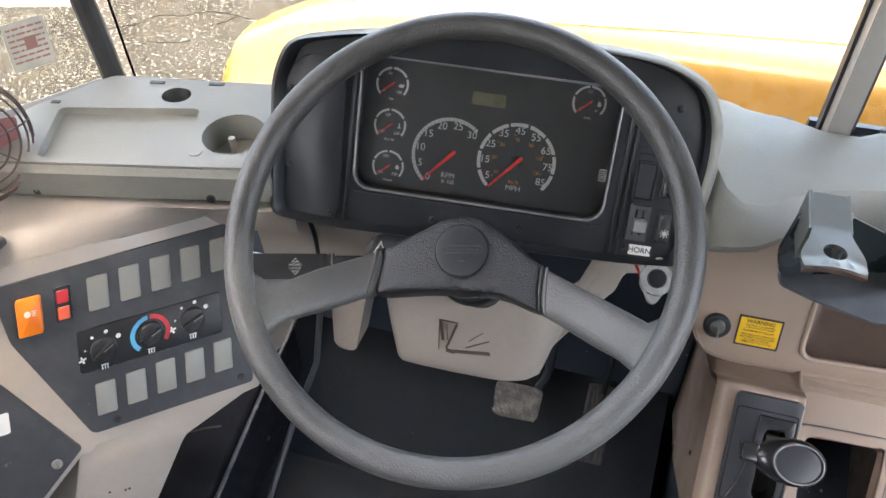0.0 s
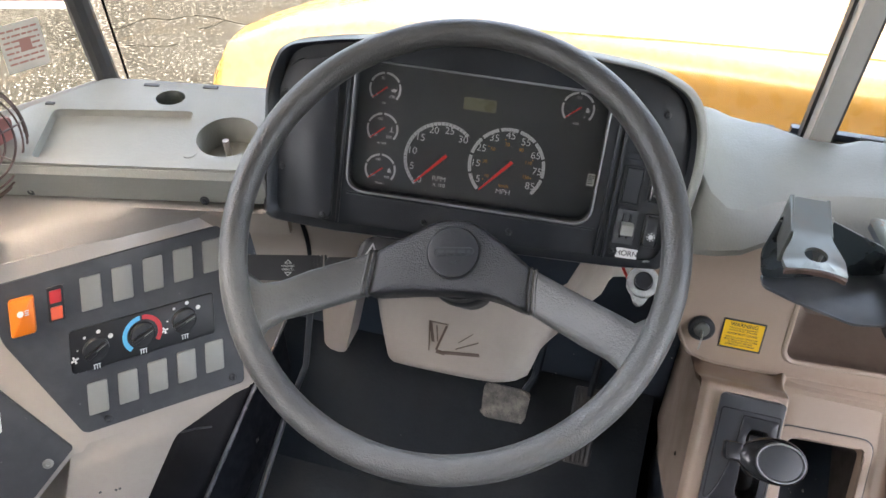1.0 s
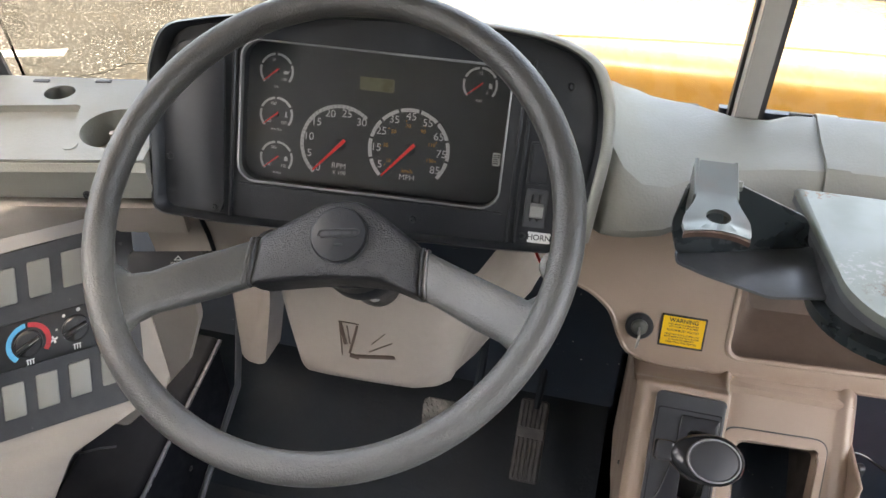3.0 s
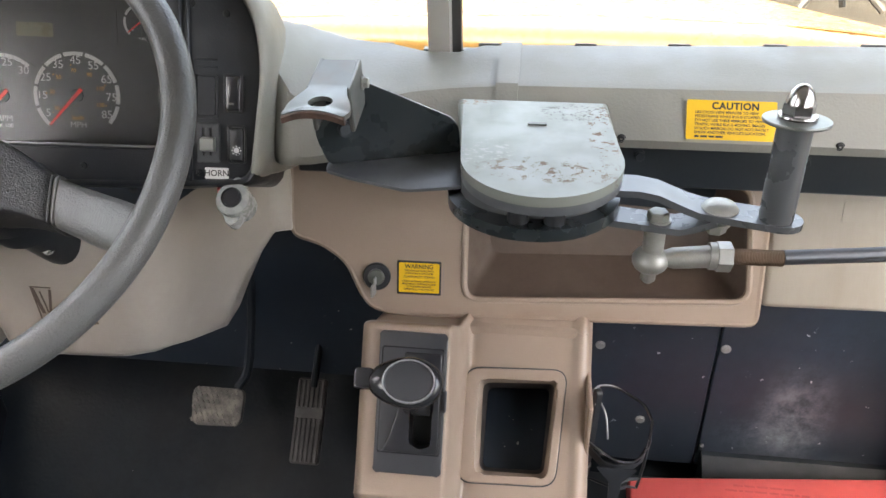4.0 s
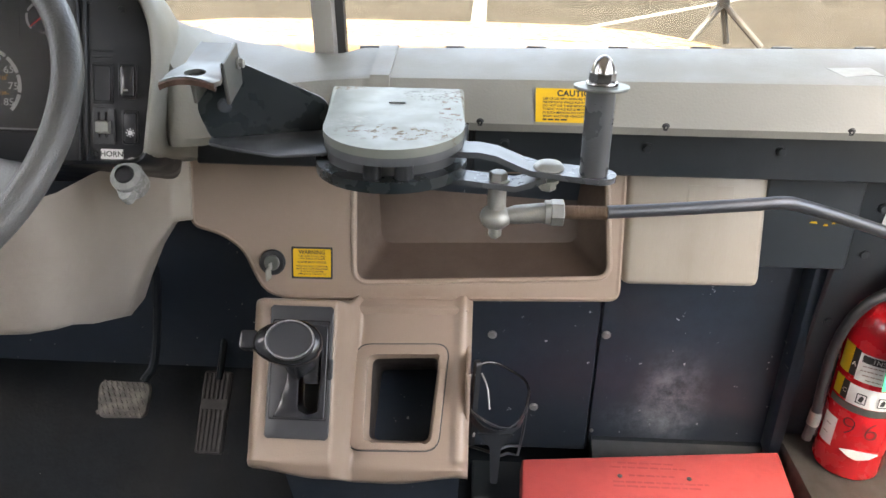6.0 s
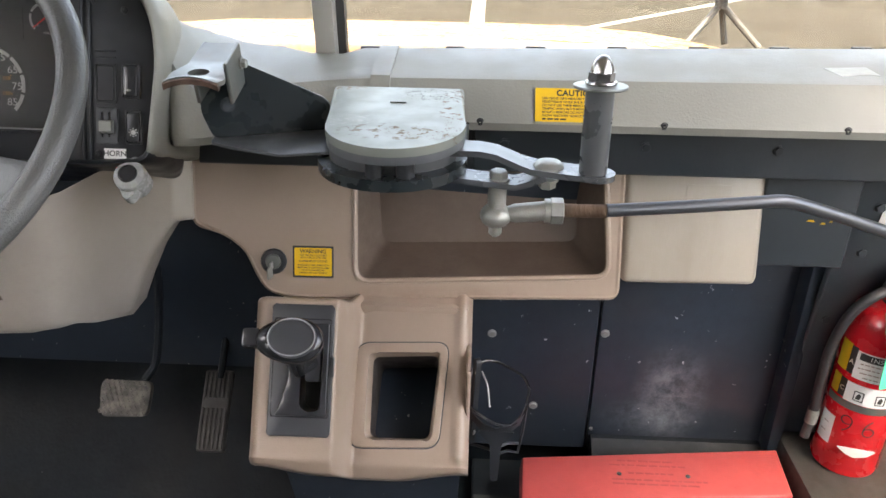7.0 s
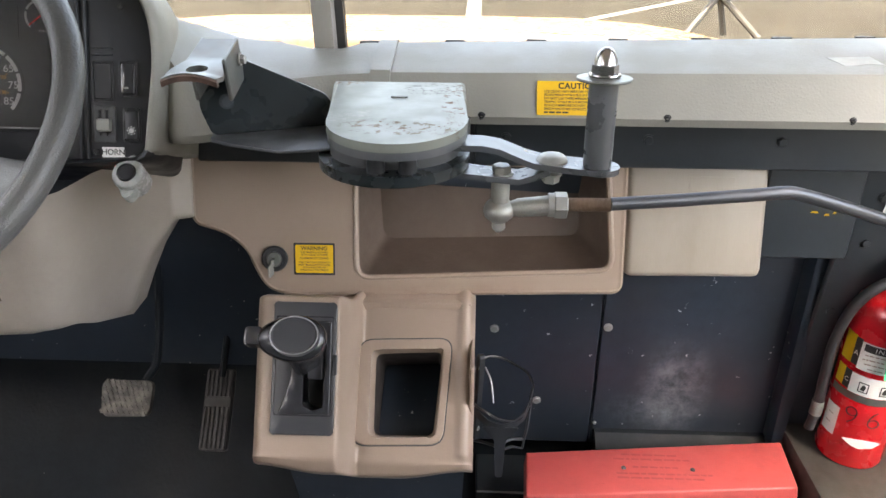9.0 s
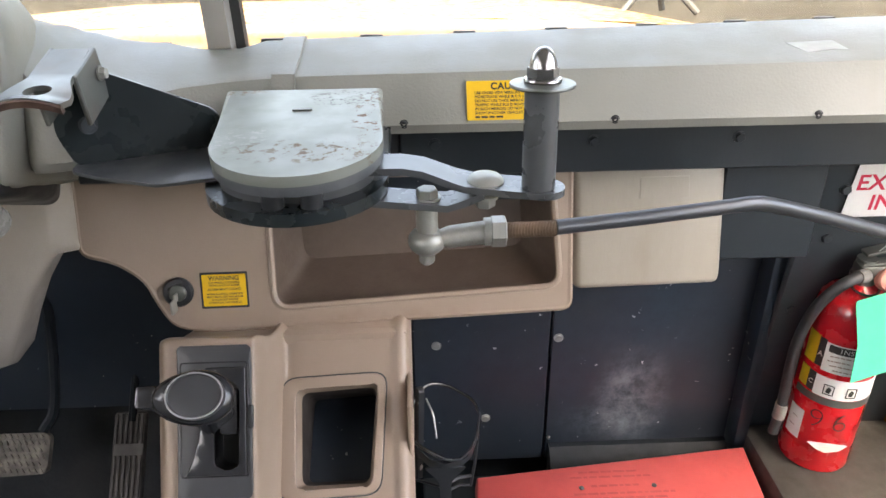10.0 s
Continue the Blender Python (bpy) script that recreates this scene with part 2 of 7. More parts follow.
RINGMETAL = material("worn_dark_metal_ring", (0.34, 0.34, 0.34), 0.3, 0.2, vary=0.1)
SELBLACK = material("satin_black_plastic", (0.036, 0.038, 0.042), 0.34, vary=0.02)
HOSE = material("dusty_black_hose", (0.03, 0.031, 0.033), 0.45, vary=0.2, scale=30)
# Carries the flange's painted reflection and the cover rim's painted shade.
TONESTEEL = material("toned_dark_steel", (0.085, 0.092, 0.098), 0.38, 0.25, vary=0.15, scale=9, dirt=(0.03, 0.034, 0.04), dirt_amount=0.6, dirt_scale=14)
GLOSSBLACK = material("glossy_black_paint", (0.014, 0.019, 0.021), 0.28, vary=0.06)
KICK = material("dirty_black_kick_strip", (0.012, 0.016, 0.020), 0.5, specular=0.15, vary=0.2, dirt=(0.16, 0.16, 0.16), dirt_amount=0.08, dirt_scale=17)
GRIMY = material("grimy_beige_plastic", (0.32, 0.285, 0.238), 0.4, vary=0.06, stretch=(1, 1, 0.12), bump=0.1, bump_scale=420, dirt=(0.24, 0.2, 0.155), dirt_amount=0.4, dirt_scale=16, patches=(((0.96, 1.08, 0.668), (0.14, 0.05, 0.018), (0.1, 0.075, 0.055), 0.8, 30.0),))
LEDGE = material("dirty_grey_ledge_paint", (0.060, 0.059, 0.054), 0.6, vary=0.2, scale=12, dirt=(0.035, 0.028, 0.022), dirt_amount=0.85, dirt_scale=14)
GLASS = glass_material("clear_window_glass", (0.85, 0.86, 0.845))
DUCT = material("dull_black_plastic", (0.008, 0.009, 0.011), 0.6, specular=0.05, vary=0.3, scale=9)
LENS = glass_material("clear_cluster_lens", (0.92, 0.92, 0.92), 0.16, 1.22)
FANRED = material("dusty_red_fan_plastic", (0.3, 0.12, 0.11), 0.5, vary=0.15)


# ---- building blocks ----
def finish(bm, mat, name, smooth=35.0):
    bmesh.ops.recalc_face_normals(bm, faces=bm.faces)
    me = bpy.data.meshes.new(name)
    bm.to_mesh(me)
    bm.free()
    me.materials.append(mat)
    me.polygons.foreach_set("use_smooth", [True] * len(me.polygons))
    me.set_sharp_from_angle(angle=radians(smooth))
    return me


def thing(name, label, category, group="", at=(0, 0, 0), kind=""):
    ob = new(name)
    ob.empty_display_size = 0.02
    ob.location = at
    return tagged(ob, label, category, group, kind)


def part(name, bm, mat, parent=None, label="", smooth=35.0):
    """Link a bmesh, given in world metres, as one mesh object under a thing or a part."""
    ob = new(name, finish(bm, mat, name, smooth))
    if parent:
        ob.parent = parent
        ob.matrix_parent_inverse = Matrix.Translation(-parent.location)
    if label:
        ob["label"] = label
    return ob


def seat(ob, m):
    """Set a finished thing and its parts by one more move of the whole."""
    ob.matrix_basis = m @ Matrix.Translation(ob.location)


def solo(name, bm, mat, label, category, group="", kind="", smooth=35.0):
    return tagged(part(name, bm, mat, None, "", smooth), label, category, group, kind)


def frame_of(origin, u, v):
    """A matrix whose x, y, z run along u, v and u x v."""
    u, v = Vector(u).normalized(), Vector(v).normalized()
    w = u.cross(v).normalized()
    v = w.cross(u)
    m = Matrix((u, v, w)).transposed().to_4x4()
    m.translation = Vector(origin)
    return m


def box(bm, centre, size, m=None, bevel=0.0, seg=2):
    r = bmesh.ops.create_cube(bm, size=1.0)
    vs = r["verts"]
    for v in vs:
        v.co = Vector((v.co.x * size[0] + centre[0], v.co.y * size[1] + centre[1], v.co.z * size[2] + centre[2]))
    if bevel:
        es = list({e for v in vs for e in v.link_edges})
        out = bmesh.ops.bevel(bm, geom=es, offset=bevel, segments=seg, profile=0.5, affect="EDGES")
        vs = list({v for f in out["faces"] for v in f.verts} | {v for v in vs if v.is_valid})
    if m is not None:
        bmesh.ops.transform(bm, matrix=m, verts=vs)
    return bm


def prism(bm, pts, z0, z1, m=None, bevel=0.0, seg=2, both=False):
    """A flat outline in local x, y, raised from z0 to z1, with its upper rim (or both rims) rounded."""
    lo = [bm.verts.new((x, y, z0)) for x, y in pts]
    hi = [bm.verts.new((x, y, z1)) for x, y in pts]
    k = len(pts)
    bm.faces.new(lo[::-1])
    top = bm.faces.new(hi)
    for i in range(k):
        bm.faces.new((lo[i], lo[(i + 1) % k], hi[(i + 1) % k], hi[i]))
    vs = lo + hi
    if bevel:
        es = list(top.edges)
        if both:
            es += [e for e in {e for v in lo for e in v.link_edges} if all(q in lo for q in e.verts)]
        out = bmesh.ops.bevel(bm, geom=es, offset=bevel, segments=seg, profile=0.5, affect="EDGES")
        vs = list({v for f in out["faces"] for v in f.verts} | {v for v in vs if v.is_valid})
    if m is not None:
        bmesh.ops.transform(bm, matrix=m, verts=vs)
    return bm


def rounded(x0, y0, x1, y1, r, seg=5):
    pts = []
    for cx, cy, a in ((x1 - r, y1 - r, 0), (x0 + r, y1 - r, 90), (x0 + r, y0 + r, 180), (x1 - r, y0 + r, 270)):
        for i in range(seg + 1):
            t = radians(a + 90 * i / seg)
            pts.append((cx + r * math.cos(t), cy + r * math.sin(t)))
    return pts


def circle(cx, cy, r, n=24, a0=0.0):
    return [(cx + r * math.cos(a0 + 2 * math.pi * i / n), cy + r * math.sin(a0 + 2 * math.pi * i / n)) for i in range(n)]


def fillet(pts, r, seg=4):
    """Round each corner of an outline."""
    out = []
    k = len(pts)
    for i in range(k):
        p, a, b = Vector(pts[i]), Vector(pts[i - 1]), Vector(pts[(i + 1) % k])
        q = r[i] if isinstance(r, (list, tuple)) else r
        d = min(q, (a - p).length * 0.45, (b - p).length * 0.45)
        s, e = p + (a - p).normalized() * d, p + (b - p).normalized() * d
        for j in range(seg + 1):
            t = j / seg
            w = s * (1 - t) ** 2 + p * 2 * t * (1 - t) + e * t * t
            out.append((w.x, w.y))
    return out


def plate(bm, outer, holes, z0, z1, m=None, lip=0.0):
    """A plate in local x, y with holes that go through it."""
    loops = [outer] + list(holes)
    edges_hi, rings = [], []
    for pts in loops:
        hi = [bm.verts.new((x, y, z1)) for x, y in pts]
        lo = [bm.verts.new((x, y, z0)) for x, y in pts]
        rings.append((hi, lo))
        for i in range(len(pts)):
            edges_hi.append(bm.edges.new((hi[i], hi[(i + 1) % len(pts)])))
    bmesh.ops.triangle_fill(bm, edges=edges_hi, use_beauty=True)
    for hi, lo in rings:
        for i in range(len(hi)):
            j = (i + 1) % len(hi)
            bm.faces.new((hi[i], hi[j], lo[j], lo[i]))
    if lip:
        rim = [e for e in edges_hi if e.is_valid]
        bmesh.ops.bevel(bm, geom=rim, offset=lip, segments=3, profile=0.5, affect="EDGES")
    if m is not None:
        bmesh.ops.transform(bm, matrix=m, verts=bm.verts)
    return bm


def grown_out(pts, d):
    """An outline moved outwards by d from its middle."""
    cx, cy = sum(p[0] for p in pts) / len(pts), sum(p[1] for p in pts) / len(pts)
    out = []
    for x, y in pts:
        v = Vector((x - cx, y - cy))
        v += v.normalized() * d * 1.25
        out.append((cx + v.x, cy + v.y))
    return out


def loft(bm, rings, closed=True, cap=True, m=None):
    """A skin over rings that have the same number of points."""
    rows = [[bm.verts.new(p) for p in ring] for ring in rings]
    k = len(rows[0])
    for a, b in zip(rows, rows[1:]):
        for i in range(k if closed else k - 1):
            j = (i + 1) % k
            bm.faces.new((a[i], a[j], b[j], b[i]))
    if cap and closed:
        if cap != "end":
            bm.faces.new(rows[0][::-1])
        bm.faces.new(rows[-1])
    if m is not None:
        bmesh.ops.transform(bm, matrix=m, verts=[v for r in rows for v in r])
    return bm


def tube(bm, pts, r, seg=10, closed=False, cap=True):
    """A round bar along a line of points; r is one radius or one for each point."""
    pts = [Vector(p) for p in pts]
    k = len(pts)
    rings, up = [], None
    for i, p in enumerate(pts):
        a = pts[i - 1] if (i or closed) else p
        b = pts[(i + 1) % k] if (i < k - 1 or closed) else p
        t = (b - a).normalized()
        if up is None:
            up = t.orthogonal().normalized()
        up = (up - t * up.dot(t)).normalized()
        side = t.cross(up)
        q = r[i] if isinstance(r, (list, tuple)) else r
        rings.append([p + (up * math.cos(2 * math.pi * j / seg) + side * math.sin(2 * math.pi * j / seg)) * q for j in range(seg)])
    if closed:
        rings.append(rings[0])
        rows = [[bm.verts.new(p) for p in ring] for ring in rings[:-1]]
        for i in range(k):
            a, b = rows[i], rows[(i + 1) % k]
            for j in range(seg):
                bm.faces.new((a[j], a[(j + 1) % seg], b[(j + 1) % seg], b[j]))
        return bm
    return loft(bm, rings, True, cap)


def smooth_line(pts, n=8):
    """A Catmull-Rom line through points."""
    pts = [Vector(p) for p in pts]
    ext = [pts[0] * 2 - pts[1]] + pts + [pts[-1] * 2 - pts[-2]]
    out = []
    for i in range(1, len(ext) - 2):
        p0, p1, p2, p3 = ext[i - 1:i + 3]
        for j in range(n):
            t = j / n
            out.append(0.5 * (2 * p1 + (p2 - p0) * t + (2 * p0 - 5 * p1 + 4 * p2 - p3) * t * t + (3 * p1 - p0 - 3 * p2 + p3) * t ** 3))
    return out + [pts[-1]]


def lathe(bm, profile, m, seg=24):
    """Turn a profile of (radius, height) about local z."""
    rings = [[(r * math.cos(2 * math.pi * i / seg), r * math.sin(2 * math.pi * i / seg), h) for i in range(seg)] for r, h in profile]
    return loft(bm, rings, True, True, m)


def hexbolt(parent, p, direction, r=0.006, h=0.004, mat=None, name="bolt"):
    """A hexagon bolt head on its washer."""
    w = Vector(direction).normalized()
    m = frame_of(p, w.orthogonal(), w.cross(w.orthogonal()))
    bm = bmesh.new()
    lathe(bm, [(0.0005, 0), (r * 1.25, 0), (r * 1.25, h * 0.25), (r * 0.9, h * 0.25)], m, 16)
    prism(bm, circle(0, 0, r, 6), h * 0.25, h, m, h * 0.12, 1)
    return part(name, bm, mat or ZINC, parent)


def screw(parent, p, direction, r=0.004, mat=None):
    """A pan-head screw with a socket."""
    w = Vector(direction).normalized()
    m = frame_of(p, w.orthogonal(), w.cross(w.orthogonal()))
    bm = bmesh.new()
    lathe(bm, [(r * 1.3, 0), (r * 1.3, r * 0.15), (r, r * 0.2), (r * 0.85, r * 0.55), (r * 0.42, r * 0.6), (r * 0.38, r * 0.2), (0.0003, r * 0.2)], m, 14)
    return part("screw", bm, mat or BLACK, parent)


def words(text, size, m, mat, parent, name="text", align="CENTER", spacing=1.0, depth=0.0001, bold=0.0):
    c = bpy.data.curves.new(name, "FONT")
    c.body, c.size, c.align_x, c.align_y, c.extrude, c.space_character, c.offset = text, size, align, "CENTER", depth, spacing, bold
    tmp = new("tmp", c)
    me = bpy.data.meshes.new_from_object(tmp.evaluated_get(bpy.context.evaluated_depsgraph_get()))
    bpy.data.objects.remove(tmp)
    me.transform(m)
    me.materials.clear()
    me.materials.append(mat)
    me.name = name
    ob = new(name, me)
    if parent:
        ob.parent = parent
        ob.matrix_parent_inverse = Matrix.Translation(-parent.location)
    return ob


def bars(bm, rows, m, h=0.0015, z=0.0006, gap=0.12, rng=None):
    """Unreadable print: broken bars, one row each (x0, x1, y)."""
    rng = rng or random.Random(3)
    for x0, x1, y in rows:
        x = x0
        while x < x1 - h:
            w = min(x1 - x, h * rng.uniform(1.5, 5.0))
            box(bm, (x + w / 2, y, z), (w, h, 0.0002), m)
            x += w + h * 0.7
    return bm


# ---- setting: ground, bus shell ----
bm = bmesh.new()
box(bm, (0, 0, -1.1), (900, 900, 0.1))
ground = solo("ground", bm, ASPHALT, "worn sunlit tan-grey asphalt car park with cracks", "ground", kind="structure")


def road_line(x0, y0, x1, y1, w):
    d = Vector((x1 - x0, y1 - y0, 0)).normalized()
    s = Vector((-d.y, d.x, 0)) * w / 2
    a, b = Vector((x0, y0, -1.046)), Vector((x1, y1, -1.046))
    q = bmesh.new()
    loft(q, [[a - s, a + s, a + s + Vector((0, 0, -0.003)), a - s + Vector((0, 0, -0.003))],
             [b - s, b + s, b + s + Vector((0, 0, -0.003)), b - s + Vector((0, 0, -0.003))]])
    return solo("parking_line", q, LINE, "worn white painted parking line on asphalt", "road marking", "parking lines", "structure")


road_line(0.575, 8.0, 0.83, 30.0, 0.24)
road_line(2.3, 12.15, 7.5, 17.55, 0.16)
road_line(-6.0, 4.68, -4.25, 5.34, 0.16)

for keys in (((-3.95, 4.74), (-3.80, 4.92), (-3.67, 5.05), (-3.65, 5.17), (-3.59, 5.28), (-3.43, 5.31), (-3.35, 5.42), (-3.26, 5.47), (-3.15, 5.475), (-3.02, 5.46), (-2.85, 5.43), (-2.70, 5.53), (-2.58, 5.52), (-2.2, 5.66), (-1.6, 5.70)), ((-3.45, 4.74), (-3.38, 4.78), (-3.26, 4.80), (-3.15, 4.855), (-3.12, 4.90)), ((-3.02, 5.46), (-3.06, 5.30), (-3.12, 5.22))):
    bm = bmesh.new()
    tube(bm, [(p[0], p[1], -1.0515) for p in smooth_line([(x, y, 0) for x, y in keys], 5)], 0.0062, 6)
    solo("pavement_crack", bm, TAR, "thin dark crack in the asphalt", "crack", "asphalt cracks", "structure")

bm = bmesh.new()
box(bm, (0.455, -1.35, -0.02), (2.42, 5.3, 0.04))
floor = solo("floor", bm, RUBBER, "black ribbed rubber bus floor, dusty and scuffed", "floor", kind="structure")

# side walls with window openings, rear wall, ceiling
def side_wall(name, x, x2, sill, label, y_end=1.3):
    q = bmesh.new()
    m = frame_of((x, 0, 0), (0, 1, 0), (0, 0, 1))
    # Unseen openings, placed and sized for the daylight they let in.
    holes = [rounded(0.20 if name == "wall_left" else -0.1, sill, 0.50 if name == "wall_left" else 0.86, 1.80, 0.06), rounded(-1.5, 1.0, -0.4, 1.66, 0.06)]
    plate(q, [(-4.0, -0.05), (y_end, -0.05), (y_end, 2.0), (-4.0, 2.0)], holes, 0, x2 - x, m)
    return solo(name, q, WALL, label, "wall", kind="structure")


side_wall("wall_left", -0.75, -0.70, 1.02, "pale grey bus side wall with window openings", 0.575)
side_wall("wall_right", 1.66, 1.61, 0.42, "pale grey bus side wall with glazed door opening", 1.25)
# Corner pieces added to keep stray daylight off the console.
bm = bmesh.new()
dark = bmesh.new()
for a, b, z0, z1 in (((-0.72, 0.570), (-0.70, 0.590), -0.05, 2.0), ((-0.70, 0.575), (-0.505, 0.985), -0.05, 0.765), ((-0.505, 0.985), (-0.505, 1.31), -0.05, 0.42), ((-0.70, 0.575), (-0.505, 0.96), 1.42, 2.0)):
    n = Vector((b[1] - a[1], a[0] - b[0])).normalized() * 0.02
    loft(dark if 0.4 < z1 < 0.8 else bm, [[(a[0], a[1], z), (b[0], b[1], z), (b[0] - n.x, b[1] - n.y, z), (a[0] - n.x, a[1] - n.y, z)] for z in (z0, z1)])
solo("wall_corner", bm, WALL, "pale grey cab corner added round the quarter glass to limit daylight", "wall", kind="structure")
# Lower pieces are black to keep the gap beside the console dark.
solo("wall_kick", dark, FIREWALL, "black lower cab corner added behind the switch console", "wall", kind="structure")
bm = bmesh.new()
box(bm, (0.455, -4.0, 1.0), (2.42, 0.05, 2.1))
solo("wall_rear", bm, WALL, "pale grey rear bulkhead of the bus", "wall", kind="structure")
bm = bmesh.new()
box(bm, (0.455, -1.4, 2.0), (2.42, 5.3, 0.05))
solo("ceiling", bm, CEILING, "pale painted metal bus ceiling", "ceiling", kind="structure")
bm = bmesh.new()
loft(bm, [[(-0.72, 0.86, 1.86), (-0.72, 0.83, 1.98), (-0.72, 0.78, 1.98), (-0.72, 0.81, 1.86)],
          [(0.455, 0.98, 1.86), (0.455, 0.95, 1.98), (0.455, 0.9, 1.98), (0.455, 0.93, 1.86)],
          [(1.64, 1.0, 1.86), (1.64, 0.97, 1.98), (1.64, 0.92, 1.98), (1.64, 0.95, 1.86)]])
solo("windshield_header", bm, CEILING, "pale grey panel above the windshield", "wall", kind="structure")

# firewall: steel bulkhead under the dash
bm = bmesh.new()
box(bm, (0.455, 1.30, 0.28), (2.42, 0.03, 0.64))
wall_front = solo("wall_front", bm, FIREWALL, "black painted steel firewall under the dash", "wall", kind="structure")
bm = bmesh.new()
loft(bm, [[(-0.7, 1.285, 0.30), (-0.7, 1.0, 0.0), (-0.7, 1.285, 0.0)], [(0.36, 1.285, 0.30), (0.36, 1.0, 0.0), (0.36, 1.285, 0.0)]])
solo("toe_board", bm, RUBBER, "sloping black rubber-covered toe board behind the pedals", "floor", kind="structure")

# Filler sheets added to close gaps where daylight leaked past the dash.
bm = bmesh.new()
box(bm, (1.03, 1.148, 0.69), (1.22, 0.012, 0.21))
box(bm, (-0.08, 1.128, 0.455), (0.88, 0.012, 0.37))
box(bm, (0.30, 1.09, 0.665), (0.26, 0.010, 0.17))
solo("cowl_filler", bm, FIREWALL, "black filler sheets added behind the dash", "wall", kind="structure")

panel_left = thing("firewall_panel", "black painted steel access panel with scuffs and bolts", "metal panel", "firewall panels", (0.7, 1.2, 0.1))
bm = bmesh.new()
box(bm, (0.765, 1.215, 0.30), (0.221, 0.012, 0.50), None, 0.002, 1)
part("sheet", bm, FIREWALL, panel_left)
panel_right = thing("firewall_panel", "black painted steel access panel with chalky white scuff", "metal panel", "firewall panels", (1.0, 1.2, 0.1))
bm = bmesh.new()
box(bm, (1.04, 1.214, 0.30), (0.323, 0.012, 0.50), None, 0.002, 1)
part("sheet", bm, FIREWALL, panel_right)
for p in ((0.692, 1.208, 0.300), (0.774, 1.208, 0.147), (0.889, 1.208, 0.308), (0.884, 1.207, 0.100)):
    hexbolt(panel_left if p[0] < 0.8 else panel_right, p, (0, -1, 0), 0.0065 if p[2] > 0.12 else 0.003, 0.004)
bm = bmesh.new()
prism(bm, [(1.208, 0.086), (1.198, 0.085), (1.172, 0.062), (1.168, 0.054), (1.172, 0.0), (1.208, 0.0)], 0.885, 1.205, frame_of((0, 0, 0), (0, 1, 0), (0, 0, 1)))
solo("kick_strip", bm, KICK, "dented black steel strip along the bottom of the firewall", "metal strip", kind="structure")
bm = bmesh.new()
box(bm, (0.77, 1.15, 0.012), (0.21, 0.1, 0.024), None, 0.003, 1)
solo("floor_plate", bm, DARKGREY, "dusty dark grey steel plate on the floor by the firewall", "metal plate", kind="structure")

# the corner by the door: dark grey panels, pillar, ledge
bm = bmesh.new()
box(bm, (1.13, 1.125, 0.60), (0.145, 0.014, 0.185), None, 0.002, 1)
box(bm, (1.207, 1.20, 0.34), (0.022, 0.06, 0.62), None, 0.004, 2)
solo("corner_pillar", bm, FIREWALL, "black steel corner pillar beside the firewall", "pillar", kind="structure")
side_panel = thing("dash_side_panel", "dark grey painted steel panel with bolts", "metal panel", at=(1.35, 1.1, 0.5))
bm = bmesh.new()
box(bm, (1.135, 1.108, 0.590), (0.138, 0.012, 0.175), None, 0.003, 1)
part("sheet", bm, DARKGREY, side_panel)
bm = bmesh.new()
box(bm, (0.22, 0.0, 0.31), (0.44, 0.012, 0.62), frame_of((1.21, 1.203, 0.09), (1, 0, 0), (0, 0.9925, 0.122)), 0.003, 1)
part("sheet", bm, DARKGREY, side_panel)
for p in ((1.200, 1.100, 0.668), (1.252, 1.134, 0.59), (1.250, 1.146, 0.51), (1.232, 1.162, 0.38)):
    hexbolt(side_panel, p, (0, -1, 0), 0.007, 0.005, DARKGREY)
for dx, dz, w in ((0.0, 0.0, 0.012), (0.020, -0.004, 0.008), (0.032, -0.001, 0.005)):
    bm = bmesh.new()
    prism(bm, [(0, 0), (w, 0.001), (w * 0.8, 0.004), (w * 0.2, 0.003)], 0, 0.0005, frame_of((1.135 + dx, 1.1015, 0.578 + dz), (1, 0, -0.15), (0, 0, 1)))
    part("sticker_scrap", bm, YELLOW, side_panel, "torn yellow sticker scrap")
bm = bmesh.new()
box(bm, (1.435, 1.045, 0.062), (0.44, 0.3, 0.122), None, 0.004, 2)
solo("door_ledge", bm, LEDGE, "scuffed grey metal ledge beside the entrance steps", "ledge", kind="structure")

# windshield: glass, centre post, corner pillars, gasket
BASE = [(-0.46, 0.965, 0.808), (-0.34, 0.985, 0.808), (-0.21, 1.0, 0.808), (0.06, 1.06, 0.806), (0.28, 1.10, 0.806), (0.455, 1.118, 0.808), (0.8, 1.135, 0.81), (1.24, 1.14, 0.815), (1.64, 1.14, 0.82)]
windshield = thing("window_1", "two-piece bus windshield with grey centre post", "window", at=(0.455, 1.1, 0.8), kind="structure")


def pane(a, b, lean, name, top=1.88):
    q = bmesh.new()
    a, b = Vector(a), Vector(b)
    la, lb = Vector((0, -lean * (top - a.z), top - a.z)), Vector((0, -lean * (top - b.z), top - b.z))
    th = Vector((0, 0.005, 0))
    loft(q, [[a, b, b + lb, a + la], [a + th, b + th, b + lb + th, a + la + th]])
    ob = part(name, q, GLASS, windshield)
    ob.visible_shadow = False
    return ob


pane((-0.462, 0.985, 0.74), (0.44, 1.14, 0.74), 0.13, "pane")
pane((0.47, 1.145, 0.74), (1.60, 1.17, 0.74), 0.13, "pane")
bm = bmesh.new()
m = frame_of((0.446, 1.118, 0.76), (1, 0, 0), (0, -0.13, 1))
prism(bm, rounded(-0.013, 0, 0.013, 1.0, 0.002), -0.012, 0.016, m @ Matrix.Diagonal((1, 1.12, 1, 1)), 0.003, 2)
part("centre_post", bm, POST, windshield)
bm = bmesh.new()
prism(bm, rounded(-0.017, 0, 0.024, 1.0, 0.002), -0.03, -0.011, m, 0.003, 1)
